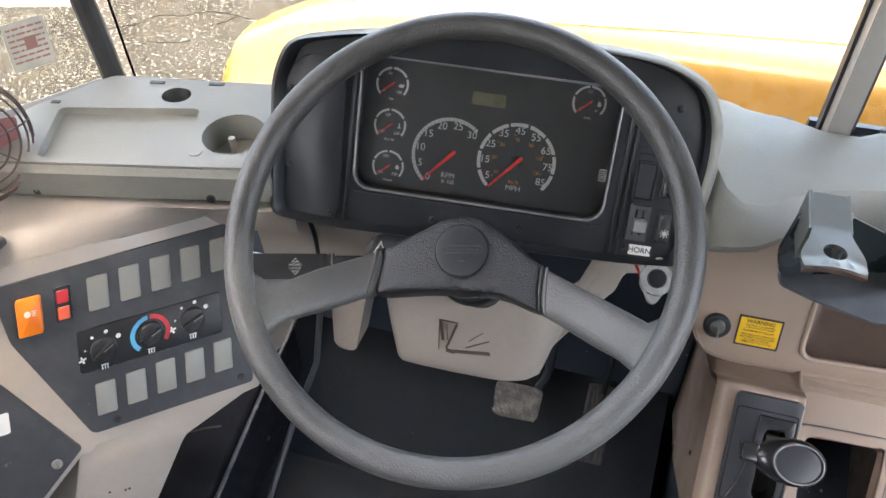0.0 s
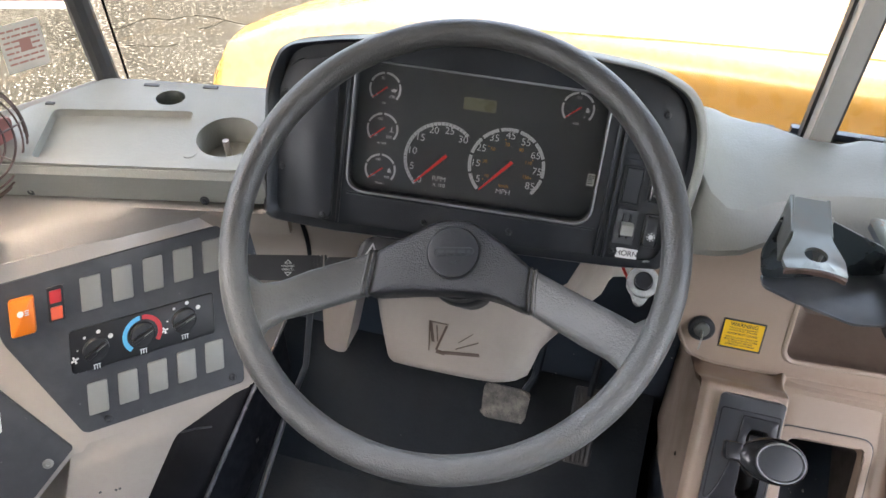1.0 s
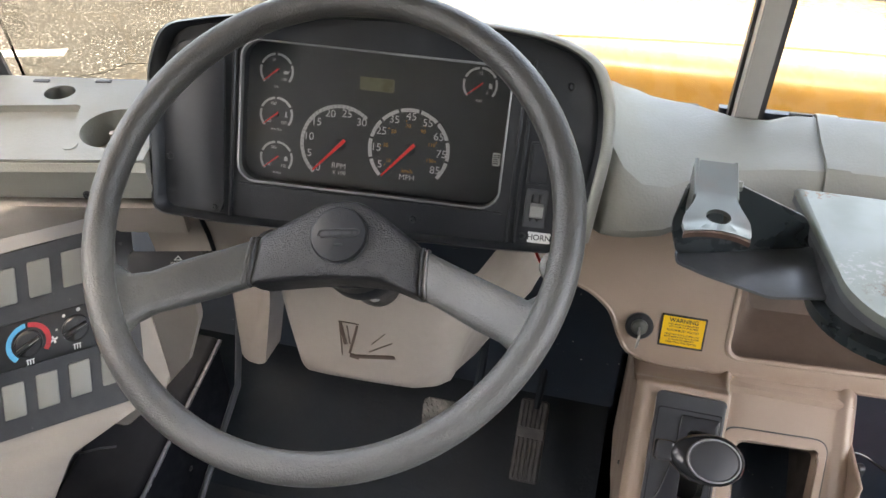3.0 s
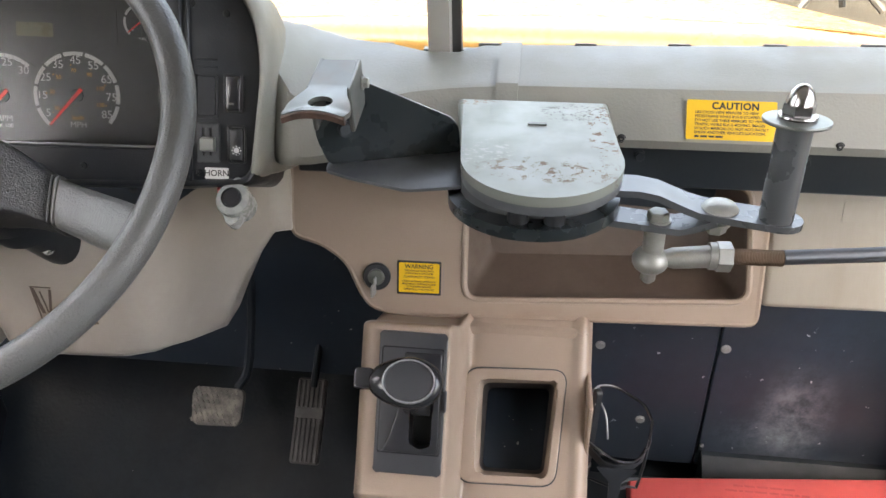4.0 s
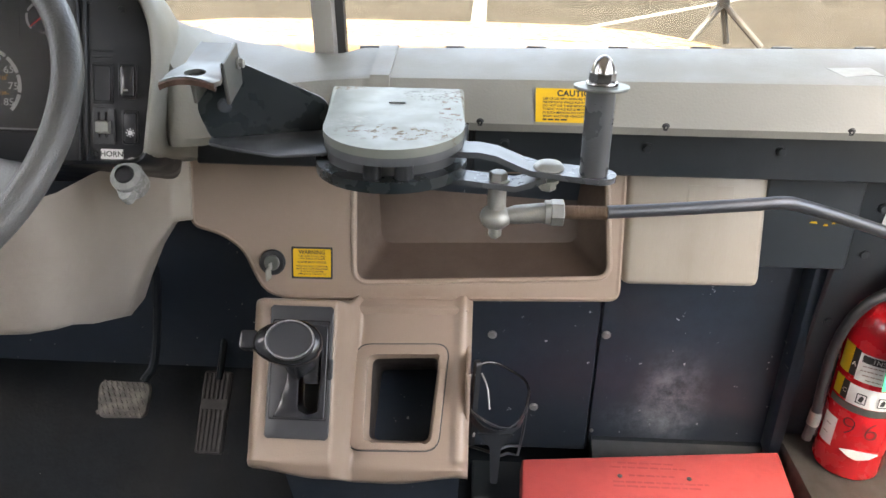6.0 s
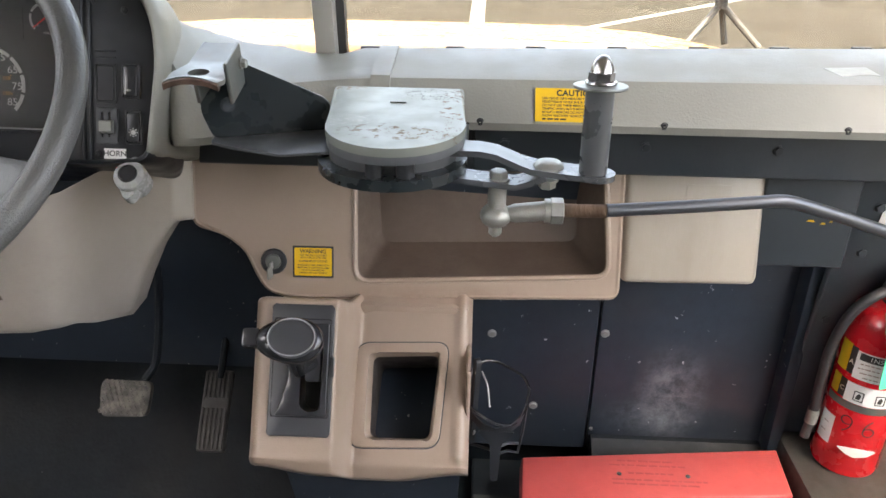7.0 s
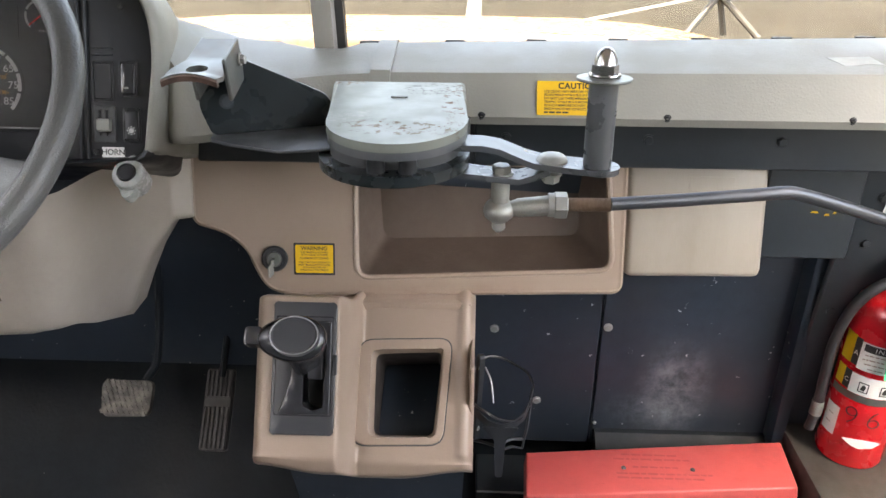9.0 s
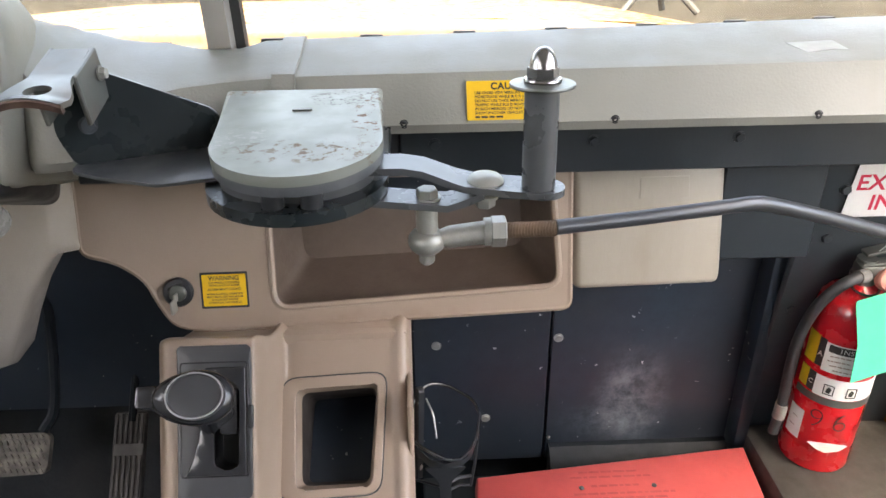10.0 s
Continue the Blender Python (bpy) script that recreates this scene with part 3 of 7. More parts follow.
part("gasket", bm, GASKET, windshield, "black rubber gasket behind the post")
bm = bmesh.new()
tube(bm, smooth_line([(x, y + 0.028, z - 0.032) for x, y, z in BASE], 5), 0.012, 8)
part("gasket", bm, GASKET, windshield)
bm = bmesh.new()
tube(bm, [(-0.463, 0.945, 0.794), (-0.487, 0.804, 1.744)], 0.0145, 10)
part("corner_post", bm, GASKET, windshield, "black corner post")
side_window = thing("window_2", "driver's side quarter glass behind the corner post", "window", at=(-0.6, 0.9, 0.8), kind="structure")
bm = bmesh.new()
loft(bm, [[(-0.475, 0.99, 0.79), (-0.66, 0.59, 0.79), (-0.66, 0.542, 1.43), (-0.475, 0.942, 1.43)], [(-0.479, 0.992, 0.79), (-0.664, 0.592, 0.79), (-0.664, 0.544, 1.43), (-0.479, 0.944, 1.43)]])
part("pane", bm, GLASS, side_window).visible_shadow = False
bm = bmesh.new()
tube(bm, [(-0.458, 0.975, 0.797), (-0.66, 0.57, 0.795)], 0.009, 8)
part("gasket", bm, POST, side_window)

# bus nose outside
hood = thing("bus_hood", "glossy school-bus yellow hood with a raised centre, glaring in daylight", "vehicle hood", at=(0.455, 1.9, 0.0))
secs = []
for y, z, w in ((1.15, 0.58, 1.02), (1.36, 0.63, 1.02), (1.395, 0.675, 1.02), (1.410, 0.715, 1.015), (1.425, 0.736, 1.015), (1.45, 0.745, 1.01), (1.49, 0.747, 1.01), (1.60, 0.737, 1.0), (1.9, 0.705, 0.95), (2.2, 0.665, 0.92), (2.42, 0.625, 0.88), (2.52, 0.57, 0.83), (2.56, 0.40, 0.80), (2.58, -0.35, 0.80)):
    ring = []
    for f in (-1, -0.985, -0.95, -0.86, -0.7, -0.5, -0.25, 0, 0.25, 0.5, 0.7, 0.86, 0.95, 0.985, 1):
        drop = 0.10 * abs(f) ** 5 + (0.05 if abs(f) > 0.975 else 0) + (0.9 if abs(f) == 1 else 0)
        if y > 2.5:
            drop = min(drop, 0.35 + z)
        wide = w + (max(0.0, min(0.065, 0.065 - 0.09 * (y - 1.75))) if f < 0 else 0.0)
        ring.append((0.455 + wide * f, y - 0.10 * f * f * (1 if y > 2.2 else 0), z - drop))
    secs.append(ring)
bm = bmesh.new()
loft(bm, secs, False, False)
part("hood_skin", bm, HOOD, hood, "", 50)
def hood_z(x, y):
    keys = [(1.15, 0.58), (1.36, 0.63), (1.395, 0.675), (1.410, 0.715), (1.425, 0.736), (1.45, 0.745), (1.49, 0.747), (1.60, 0.737), (1.9, 0.705)]
    for (y0, z0), (y1, z1) in zip(keys, keys[1:]):
        if y0 <= y <= y1:
            return z0 + (z1 - z0) * (y - y0) / (y1 - y0) - 0.10 * abs((x - 0.455) / 1.01) ** 5


bm = bmesh.new()
tube(bm, smooth_line([(x, y, hood_z(x, y) - 0.001) for x, y in ((-0.30, 1.45), (-0.1, 1.47), (0.13, 1.50), (0.32, 1.54), (0.63, 1.585), (0.85, 1.57), (1.1, 1.52), (1.30, 1.46))]), 0.0035, 6)
part("hood_crease", bm, HOOD, hood)
bm = bmesh.new()
box(bm, (0.455, 1.95, -0.35), (1.7, 1.1, 0.5), None, 0.05, 2)
part("chassis", bm, GASKET, hood)
for x in (-0.28, 1.19):
    bm = bmesh.new()
    lathe(bm, [(0.25, -0.12), (0.45, -0.12), (0.5, -0.08), (0.5, 0.08), (0.45, 0.12), (0.25, 0.12)], frame_of((x, 2.0, -0.55), (0, 1, 0), (0, 0, 1)), 32)
    part("tyre", bm, RUBBER, hood)

mirror = thing("crossview_mirror", "black convex mirror on bent tube legs above the hood", "mirror", at=(1.5, 2.5, 0.6))


# ---- dashboard ----
def dash_section(x, back_y, back_z, mid, front_y, front_z, low_y, low_z):
    return [(x, back_y + 0.03, back_z - 0.10), (x, back_y + 0.012, back_z - 0.012), (x, back_y, back_z), (x, back_y - 0.012, back_z + 0.002), (x, (back_y + front_y) / 2, (back_z + front_z) / 2 + mid),
            (x, front_y + 0.018, front_z + 0.004), (x, front_y + 0.007, front_z + 0.001), (x, front_y, front_z - 0.008), (x, low_y + 0.001, low_z + 0.01), (x, low_y + 0.004, low_z), (x, low_y + 0.03, low_z - 0.004), (x, low_y + 0.09, low_z + 0.004)]


dash = thing("dashboard", "light grey grained vinyl dash top with slots along the glass", "dashboard", at=(0.8, 1.05, 0.75))
bm = bmesh.new()
rings = [dash_section(x, 1.108 + 0.018 * (x - 0.535), 0.812 + 0.016 * (x - 0.535), 0.001, 0.985, 0.798 + 0.008 * (x - 0.5), 0.956, 0.746) for x in (0.535, 0.7, 0.9, 1.1, 1.3, 1.6)]
loft(bm, rings, True, True)
part("pad", bm, GREY, dash)
bm = bmesh.new()
rings = [dash_section(*r) for r in (
    (0.280, 1.085, 0.838, 0.012, 0.965, 0.850, 0.940, 0.722), (0.290, 1.09, 0.834, 0.014, 0.944, 0.838, 0.918, 0.729), (0.300, 1.093, 0.829, 0.012, 0.928, 0.822, 0.903, 0.733), (0.314, 1.095, 0.826, 0.01, 0.917, 0.805, 0.898, 0.735),
    (0.335, 1.098, 0.818, 0.002, 0.915, 0.790, 0.90, 0.736), (0.362, 1.10, 0.814, 0.0, 0.925, 0.785, 0.908, 0.738), (0.385, 1.102, 0.812, 0.0, 0.945, 0.788, 0.925, 0.742), (0.43, 1.092, 0.806, 0.0, 0.966, 0.794, 0.942, 0.744), (0.47, 1.092, 0.806, 0.0, 0.976, 0.796, 0.95, 0.745), (0.5, 1.104, 0.812, 0.0, 0.981, 0.797, 0.953, 0.746), (0.533, 1.106, 0.812, 0.0, 0.983, 0.798, 0.954, 0.746))]
loft(bm, rings, True, True)
part("pad", bm, GREY, dash, "grey pad sweeping up to the instrument pod")
bm = bmesh.new()
loft(bm, [[(x, y - 0.002 * (1 if i in (2, 3, 4, 5, 6, 7, 8) else 0), z + 0.004) for i, (_, y, z) in enumerate(dash_section(x, 1.107, 0.812, 0.001, 0.984, 0.798, 0.955, 0.746))] for x in (0.521, 0.545)], True, True)
part("joint_strip", bm, GREY, dash)
for x in (0.378, 0.506, 0.62, 0.728, 0.836, 0.944, 1.05, 1.158, 1.27):
    bm = bmesh.new()
    y, z = 1.108 + 0.018 * (x - 0.535), 0.812 + 0.016 * (x - 0.535)
    box(bm, (x, y - 0.004, z + 0.0005), (0.026, 0.006, 0.005), None, 0.001, 1)
    part("vent_slot", bm, FACE, dash)
for x in (0.656, 0.875, 1.09, 1.3):
    screw(dash, (x, 0.9585, 0.757), (0, -1, 0.1), 0.0036)
bm = bmesh.new()
box(bm, (1.15, 1.055, 0.702), (1.0, 0.02, 0.08), None, 0.002, 1)
part("under_strip", bm, DARKGREY, dash, "dark grey steel strip under the pad")
bm = bmesh.new()
box(bm, (0.46, 1.06, 0.69), (0.38, 0.02, 0.06), None, 0.002, 1)
part("under_strip", bm, BLACK, dash)
for x in (0.69, 0.877, 1.05):
    hexbolt(dash, (x, 1.045, 0.702), (0, -1, 0), 0.006, 0.005, DARKGREY)
bm = bmesh.new()
prism(bm, [(0.0, 0.03), (0.054, 0.034), (0.060, 0.004), (0.046, 0.008), (0.012, 0.0)], 0, 0.0006, frame_of((1.082, 1.014, 0.8078), (1, 0, 0.01), (0, 1, 0.125)))
part("paper_label", bm, material("weathered_paper", (0.36, 0.36, 0.34), 0.7, vary=0.1, scale=40), dash, "torn white paper label")

# lower dash panel with its moulded tray
lower = thing("lower_dash_panel", "tan moulded lower dash panel with a dusty open tray", "dash panel", at=(0.6, 1.05, 0.5))
M_LOW = frame_of((0, 0.8655, 0), (1, 0.016, 0), (0, 0.3, 1)) @ Matrix.Diagonal((1, 1.044, 1, 1))
outline = fillet([(0.258, 0.665), (0.258, 0.572), (0.30, 0.562), (0.333, 0.538), (0.346, 0.508), (0.362, 0.482), (0.40, 0.474), (0.862, 0.484), (0.862, 0.668)], [0.005, 0.012, 0.03, 0.03, 0.03, 0.02, 0.02, 0.012, 0.012], 4)
tray_rim = fillet([(0.487, 0.655), (0.487, 0.497), (0.85, 0.512), (0.838, 0.655)], 0.022, 5)
bm = bmesh.new()
plate(bm, outline, [tray_rim], -0.09, 0.0, M_LOW)
tube(bm, [M_LOW @ Vector((x, y, -0.0035)) for x, y in outline], 0.0045, 8, True)
part("panel_face", bm, TAN, lower)
bm = bmesh.new()
tube(bm, [M_LOW @ Vector((x, y, -0.0015)) for x, y in tray_rim], 0.0045, 8, True)
part("tray_bead", bm, TAN, lower)
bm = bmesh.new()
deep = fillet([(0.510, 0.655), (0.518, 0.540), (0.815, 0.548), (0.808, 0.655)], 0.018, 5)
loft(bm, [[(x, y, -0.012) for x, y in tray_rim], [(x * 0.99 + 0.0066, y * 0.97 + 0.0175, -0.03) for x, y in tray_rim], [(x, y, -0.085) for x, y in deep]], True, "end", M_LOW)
part("tray", bm, RECESS, lower, "dusty recessed tray with its shade in the brown")

glove = thing("glove_box_cover", "plain pale tan plastic cover box beside the tray", "cover panel", at=(0.96, 1.06, 0.5))
bm = bmesh.new()
loft(bm, [[(0.866, 1.0375, 0.490), (1.064, 1.040, 0.492), (1.064, 1.15, 0.500), (0.866, 1.15, 0.498)],
          [(0.866, 1.060, 0.58), (1.063, 1.062, 0.58), (1.063, 1.15, 0.58), (0.866, 1.15, 0.58)],
          [(0.860, 1.088, 0.690), (1.061, 1.090, 0.694), (1.061, 1.15, 0.694), (0.860, 1.15, 0.690)]])
bmesh.ops.bevel(bm, geom=[e for e in bm.edges], offset=0.011, segments=4, profile=0.5, affect="EDGES")
bmesh.ops.transform(bm, matrix=Matrix.Translation((0.003, 0.018, -0.002)), verts=bm.verts)
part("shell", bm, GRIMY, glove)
bm = bmesh.new()
prism(bm, rounded(-0.032, -0.014, 0.032, 0.014, 0.002, 2), -0.001, 0.0006, frame_of((0.985, 1.0892, 0.620), (1, 0.01, 0), (0, 0.27, 1)), 0.0003, 1)
part("blank_label", bm, GRIMY, glove, "blank moulded label field")

# instrument pod
M_POD = frame_of((0.0593, 0.9069, 0.8165), (0.9901, 0.1313, -0.0502), (0.0023, 0.3423, 0.9396))
M_DIAL = M_POD @ Matrix.Translation((0, 0, -0.0105))


def pod(x, y, z=0.0):
    return M_POD @ Matrix.Translation((x, y, z))


def dial(x, y, z=0.0):
    return M_DIAL @ Matrix.Translation((x, y, z))


cluster = thing("instrument_cluster", "black instrument pod with round gauges and red needles at rest", "instrument cluster", at=(0.07, 0.95, 0.72))
POD_OUT = fillet([(-0.243, -0.106), (-0.165, -0.1095), (0.152, -0.1015), (0.2195, -0.0965), (0.2315, 0.0165), (0.2267, 0.062), (0.210, 0.098), (0.168, 0.117), (0.0925, 0.1235), (-0.05, 0.120), (-0.165, 0.108), (-0.235, 0.092), (-0.2495, 0.05)], [0.016, 0.02, 0.03, 0.016, 0.05, 0.03, 0.03, 0.03, 0.05, 0.05, 0.05, 0.018, 0.03], 4)


def grown(pts, s, dx=0.0, dy=0.0):
    cx, cy = sum(p[0] for p in pts) / len(pts), sum(p[1] for p in pts) / len(pts)
    return [((x - cx) * s + cx + dx, (y - cy) * s + cy + dy) for x, y in pts]


bm = bmesh.new()
loft(bm, [[(x, y, 0.016) for x, y in grown(POD_OUT, 0.965)], [(x, y, 0.030) for x, y in grown(POD_OUT, 0.985)], [(x, y, 0.032) for x, y in grown(POD_OUT, 1.0)], [(x, y, 0.026) for x, y in grown(POD_OUT, 1.02)],
          [(x, y, -0.02) for x, y in grown(POD_OUT, 1.04)], [(x, y - 0.01, -0.10) for x, y in grown(POD_OUT, 1.03)], [(x, y - 0.03, -0.17) for x, y in grown(POD_OUT, 0.95)]], True, False, M_POD)
part("hood", bm, POD, cluster, "black plastic hood", 50)
def sag(y):
    return max(0.0, min(1.0, (y + 0.04) / 0.1))


bm = bmesh.new()
top = [p for p in POD_OUT if p[1] > -0.0962 and (p[0] > -0.2 or p[1] > 0.1)]
top = sorted([p for p in top], key=lambda p: -math.atan2(p[1] + 0.02, p[0]))
top = [p for a, b in zip(top, top[1:]) for p in [(a[0] + (b[0] - a[0]) * i / n, a[1] + (b[1] - a[1]) * i / n) for n in [1 + int(math.hypot(b[0] - a[0], b[1] - a[1]) / 0.012)] for i in range(n)]] + [top[-1]]


def band(s, z, low=0.0):
    """One ring of the shroud; its ends sink into the hood."""
    out = []
    for i, (x, y) in enumerate(top):
        k = min(1.0, i / 8.0, (len(top) - 1 - i) / 3.0)
        f = 1.0 + (s - 1.0) * k - 0.012 * (1 - k)
        out.append(((x - POD_MID[0]) * f + POD_MID[0], (y - POD_MID[1]) * f + POD_MID[1] - low * sag(y), z - 0.012 * (1 - k)))
    return out


POD_MID = (sum(p[0] for p in POD_OUT) / len(POD_OUT), sum(p[1] for p in POD_OUT) / len(POD_OUT))
loft(bm, [band(0.982, 0.027), band(0.984, 0.0335), band(0.993, 0.0350), band(1.008, 0.0345), band(1.026, 0.031), band(1.042, 0.022), band(1.052, 0.006), band(1.065, -0.05, 0.002), band(1.075, -0.13, 0.03), band(1.075, -0.20, 0.10)], False, False, M_POD)
part("shroud", bm, GREY, cluster, "light grey vinyl shroud round the hood", 50)


# ---- steering wheel ----
TAU = radians(48.33)
M_WHEEL = frame_of((0.0595, 0.7309, 0.8191), (1, 0, 0), (0, math.sin(TAU), math.cos(TAU)))
M_HUB = M_WHEEL @ Matrix.Translation((0.0034, -0.005, -0.044))
wheel = thing("steering_wheel", "worn dark grey two-spoke bus steering wheel, lower rim tinted as if lit, grained pad", "steering wheel", at=(0.0595, 0.7309, 0.78))
bm = bmesh.new()
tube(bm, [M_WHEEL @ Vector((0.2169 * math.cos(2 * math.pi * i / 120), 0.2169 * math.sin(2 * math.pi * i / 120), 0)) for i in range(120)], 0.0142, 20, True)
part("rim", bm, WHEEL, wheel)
# spokes: upper and lower edge and depth below the rim, from the pad outwards
SPOKES = (((-0.0760, -0.0150, -0.0760, -0.0640, -0.052), (-0.0802, -0.0170, -0.0786, -0.0649, -0.050), (-0.1064, -0.0331, -0.1034, -0.0803, -0.043), (-0.1352, -0.0516, -0.1263, -0.0956, -0.030), (-0.1616, -0.0726, -0.1481, -0.1096, -0.016), (-0.1770, -0.0790, -0.1600, -0.1230, -0.008), (-0.1930, -0.0720, -0.1650, -0.1400, -0.003)),
          ((0.0800, -0.0010, 0.0860, -0.0470, -0.052), (0.0835, -0.0025, 0.0903, -0.0489, -0.050), (0.1143, -0.0134, 0.1209, -0.0604, -0.043), (0.1438, -0.0240, 0.1475, -0.0713, -0.030), (0.1717, -0.0344, 0.1723, -0.0798, -0.016), (0.1910, -0.0416, 0.1834, -0.0873, -0.008), (0.2080, -0.0300, 0.1900, -0.1040, -0.003)))
for keys in SPOKES:
    bm = bmesh.new()
    secs = []
    for ax, ay, bx, by, z in keys:
        top_p, low_p = Vector((ax, ay, 0)), Vector((bx, by, 0))
        mid, half = (top_p + low_p) / 2, (top_p - low_p) / 2
        ring = []
        for i in range(20):
            a = 2 * math.pi * i / 20
            ca, sa = math.cos(a), math.sin(a)
            p = mid + half * (abs(sa) ** 0.6 * (1 if sa > 0 else -1))
            ring.append((p.x, p.y, z - 0.010 + 0.011 * abs(ca) ** 0.6 * (1 if ca > 0 else -1)))
        secs.append(ring)
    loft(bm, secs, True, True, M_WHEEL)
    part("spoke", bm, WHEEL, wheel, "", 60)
pad = fillet([(-0.0830, -0.0124), (-0.0450, 0.0172), (-0.0280, 0.0309), (-0.0089, 0.0376), (0.0108, 0.0383), (0.0338, 0.0287), (0.0803, 0.0022), (0.0870, -0.0441), (0.0477, -0.0350), (0.0018, -0.0404), (-0.0297, -0.0464), (-0.0814, -0.0601)], [0.005, 0.02, 0.012, 0.012, 0.012, 0.02, 0.005, 0.005, 0.02, 0.02, 0.02, 0.005], 5)
bm = bmesh.new()
loft(bm, [[(x * k, y * k + d, z) for x, y in pad] for k, d, z in ((0.96, 0.0, -0.050), (1.0, 0.0, -0.030), (1.0, 0.0, -0.0135), (0.985, -0.0002, -0.0085), (0.955, -0.0005, -0.0050), (0.91, -0.001, -0.0030), (0.84, -0.002, -0.0015), (0.6, -0.004, 0.0), (0.3, -0.004, 0.0005))], True, True, M_HUB)
hub_pad = part("hub_pad", bm, PAD, wheel, "grained black pad", 60)
for keys in SPOKES:
    (ax, ay, bx, by, z), out = keys[1], (-1 if keys[1][0] < 0 else 1)
    for k in (0.0, 0.0052):
        a, b = Vector((ax + out * k, ay - 0.2 * k, z)), Vector((bx + out * k, by - 0.2 * k, z))
        bm = bmesh.new()
        tube(bm, smooth_line([M_WHEEL @ (a.lerp(b, t) + Vector((0, 0, h))) for t, h in ((-0.01, -0.010), (0.03, -0.001), (0.15, 0.0012), (0.5, 0.0018), (0.85, 0.0012), (0.97, -0.001), (1.01, -0.010))], 4), 0.0015, 8)
        part("seam_ridge", bm, WHEEL if k else PAD, hub_pad)
bm = bmesh.new()
lathe(bm, [(0.0285, -0.006), (0.0285, 0.0012), (0.0278, 0.0016), (0.0272, 0.0004), (0.0266, 0.0006), (0.0266, 0.0046), (0.0258, 0.0058), (0.0235, 0.0064), (0.0005, 0.0068)], M_HUB, 48)
button = part("horn_button", bm, BLACK, wheel)
bm = bmesh.new()
outer, inner = rounded(-0.0205, -0.0044, 0.0205, 0.0044, 0.0044), rounded(-0.0193, -0.0032, 0.0193, 0.0032, 0.0032)
plate(bm, outer, [inner], 0.0060, 0.0074, M_HUB @ Matrix.Translation((0.001, 0.0008, 0)) @ Matrix.Rotation(radians(11), 4, "Z"))
bars(bm, [(-0.0165, 0.0165, 0.0)], M_HUB @ Matrix.Translation((0.001, 0.0008, 0)) @ Matrix.Rotation(radians(11), 4, "Z"), 0.0028, 0.0070)
box(bm, (0.001, -0.0105, 0.0070), (0.0075, 0.0022, 0.0010), M_HUB @ Matrix.Rotation(radians(11), 4, "Z"), 0.0003, 1)
part("emblem", bm, PANEL_BLACK, button, "raised black oval emblem")
# Column widened to read as the dark opening in the cover.
bm = bmesh.new()
lathe(bm, [(0.037, -0.20), (0.037, -0.075), (0.042, -0.070), (0.042, -0.045)], M_HUB, 32)
part("column", bm, BLACK, wheel)
bm = bmesh.new()
lathe(bm, [(0.044, -0.092), (0.044, -0.072), (0.040, -0.064)], M_HUB, 32)
part("collar", bm, BLACK, wheel)

# cover under the column
cover = thing("column_cover", "tan plastic steering column cover with a torn label scar", "column cover", at=(0.08, 0.87, 0.5))
M_COV = frame_of((-0.014, 0.8385, 0.624), (1, 0, 0), (0, -0.09, 0.996))
# columns across the cover: x at the foot and top, shift in y (or the y itself where it runs forward), foot and top heights
cols = [(-0.034, -0.050, 0.045, 0.526, 0.668), (-0.032, -0.048, 0.012, 0.522, 0.668), (-0.029, -0.044, 0.003, 0.518, 0.668), (-0.022, -0.038, 0.0, 0.514, 0.668), (0.0, 0.0, 0.0, 0.513, 0.668), (0.05, 0.06, 0.0, 0.514, 0.668), (0.095, 0.115, 0.0, 0.517, 0.668), (0.115, 0.140, 0.001, 0.518, 0.668), (0.128, 0.156, 0.005, 0.518, 0.668), (0.140, 0.170, 0.014, 0.514, 0.668), (0.152, 0.182, 0.032, 0.509, 0.669)]
front = [(0.148, 0.194, (0.915, 0.915), 0.480, 0.670), (0.158, 0.206, (0.997, 0.940), 0.443, 0.671), (0.180, 0.214, (0.992, 0.958), 0.489, 0.671), (0.202, 0.220, (0.996, 0.984), 0.533, 0.671), (0.222, 0.225, (1.008, 1.008), 0.562, 0.670), (0.229, 0.229, (1.026, 1.026), 0.574, 0.670), (0.234, 0.234, (1.034, 1.034), 0.576, 0.669), (0.2545, 0.2545, (1.038, 1.038), 0.578, 0.668), (0.2560, 0.2560, (1.046, 1.046), 0.578, 0.668)]
rings = []
for k, (xb, xt, y, zb, zt) in enumerate(cols + front):
    ring = []
    for s in (1.0, 0.8, 0.6, 0.4, 0.25, 0.13, 0.06, 0.025, 0.0, 0.0):
        z = zb + (zt - zb) * s
        yy = 0.823 - 0.09 * (z - 0.648) + y if k < len(cols) else y[0] + (y[1] - y[0]) * s
        roll = 0.0 if s > 0.1 else (0.002 if s > 0.05 else (0.006 if s > 0.0 else 0.014))
        xx = xb + (xt - xb) * s
        yy += 0.3 * (z - 0.60) * max(0.0, min(1.0, (xx - 0.205) / 0.025))
        back = max(0.0, min(1.0, (0.215 - xx) / 0.10))
        ring.append([xx - 0.013 * back, yy + roll + 0.016 * back, z - 0.023 * back + (0.045 * back + 0.022 * (1 - back)) * s ** 6])
    ring[-1][1] += 0.05
    rings.append(ring)
bm = bmesh.new()
loft(bm, rings, False, False)
part("shell", bm, PALE_TAN, cover, "", 80)
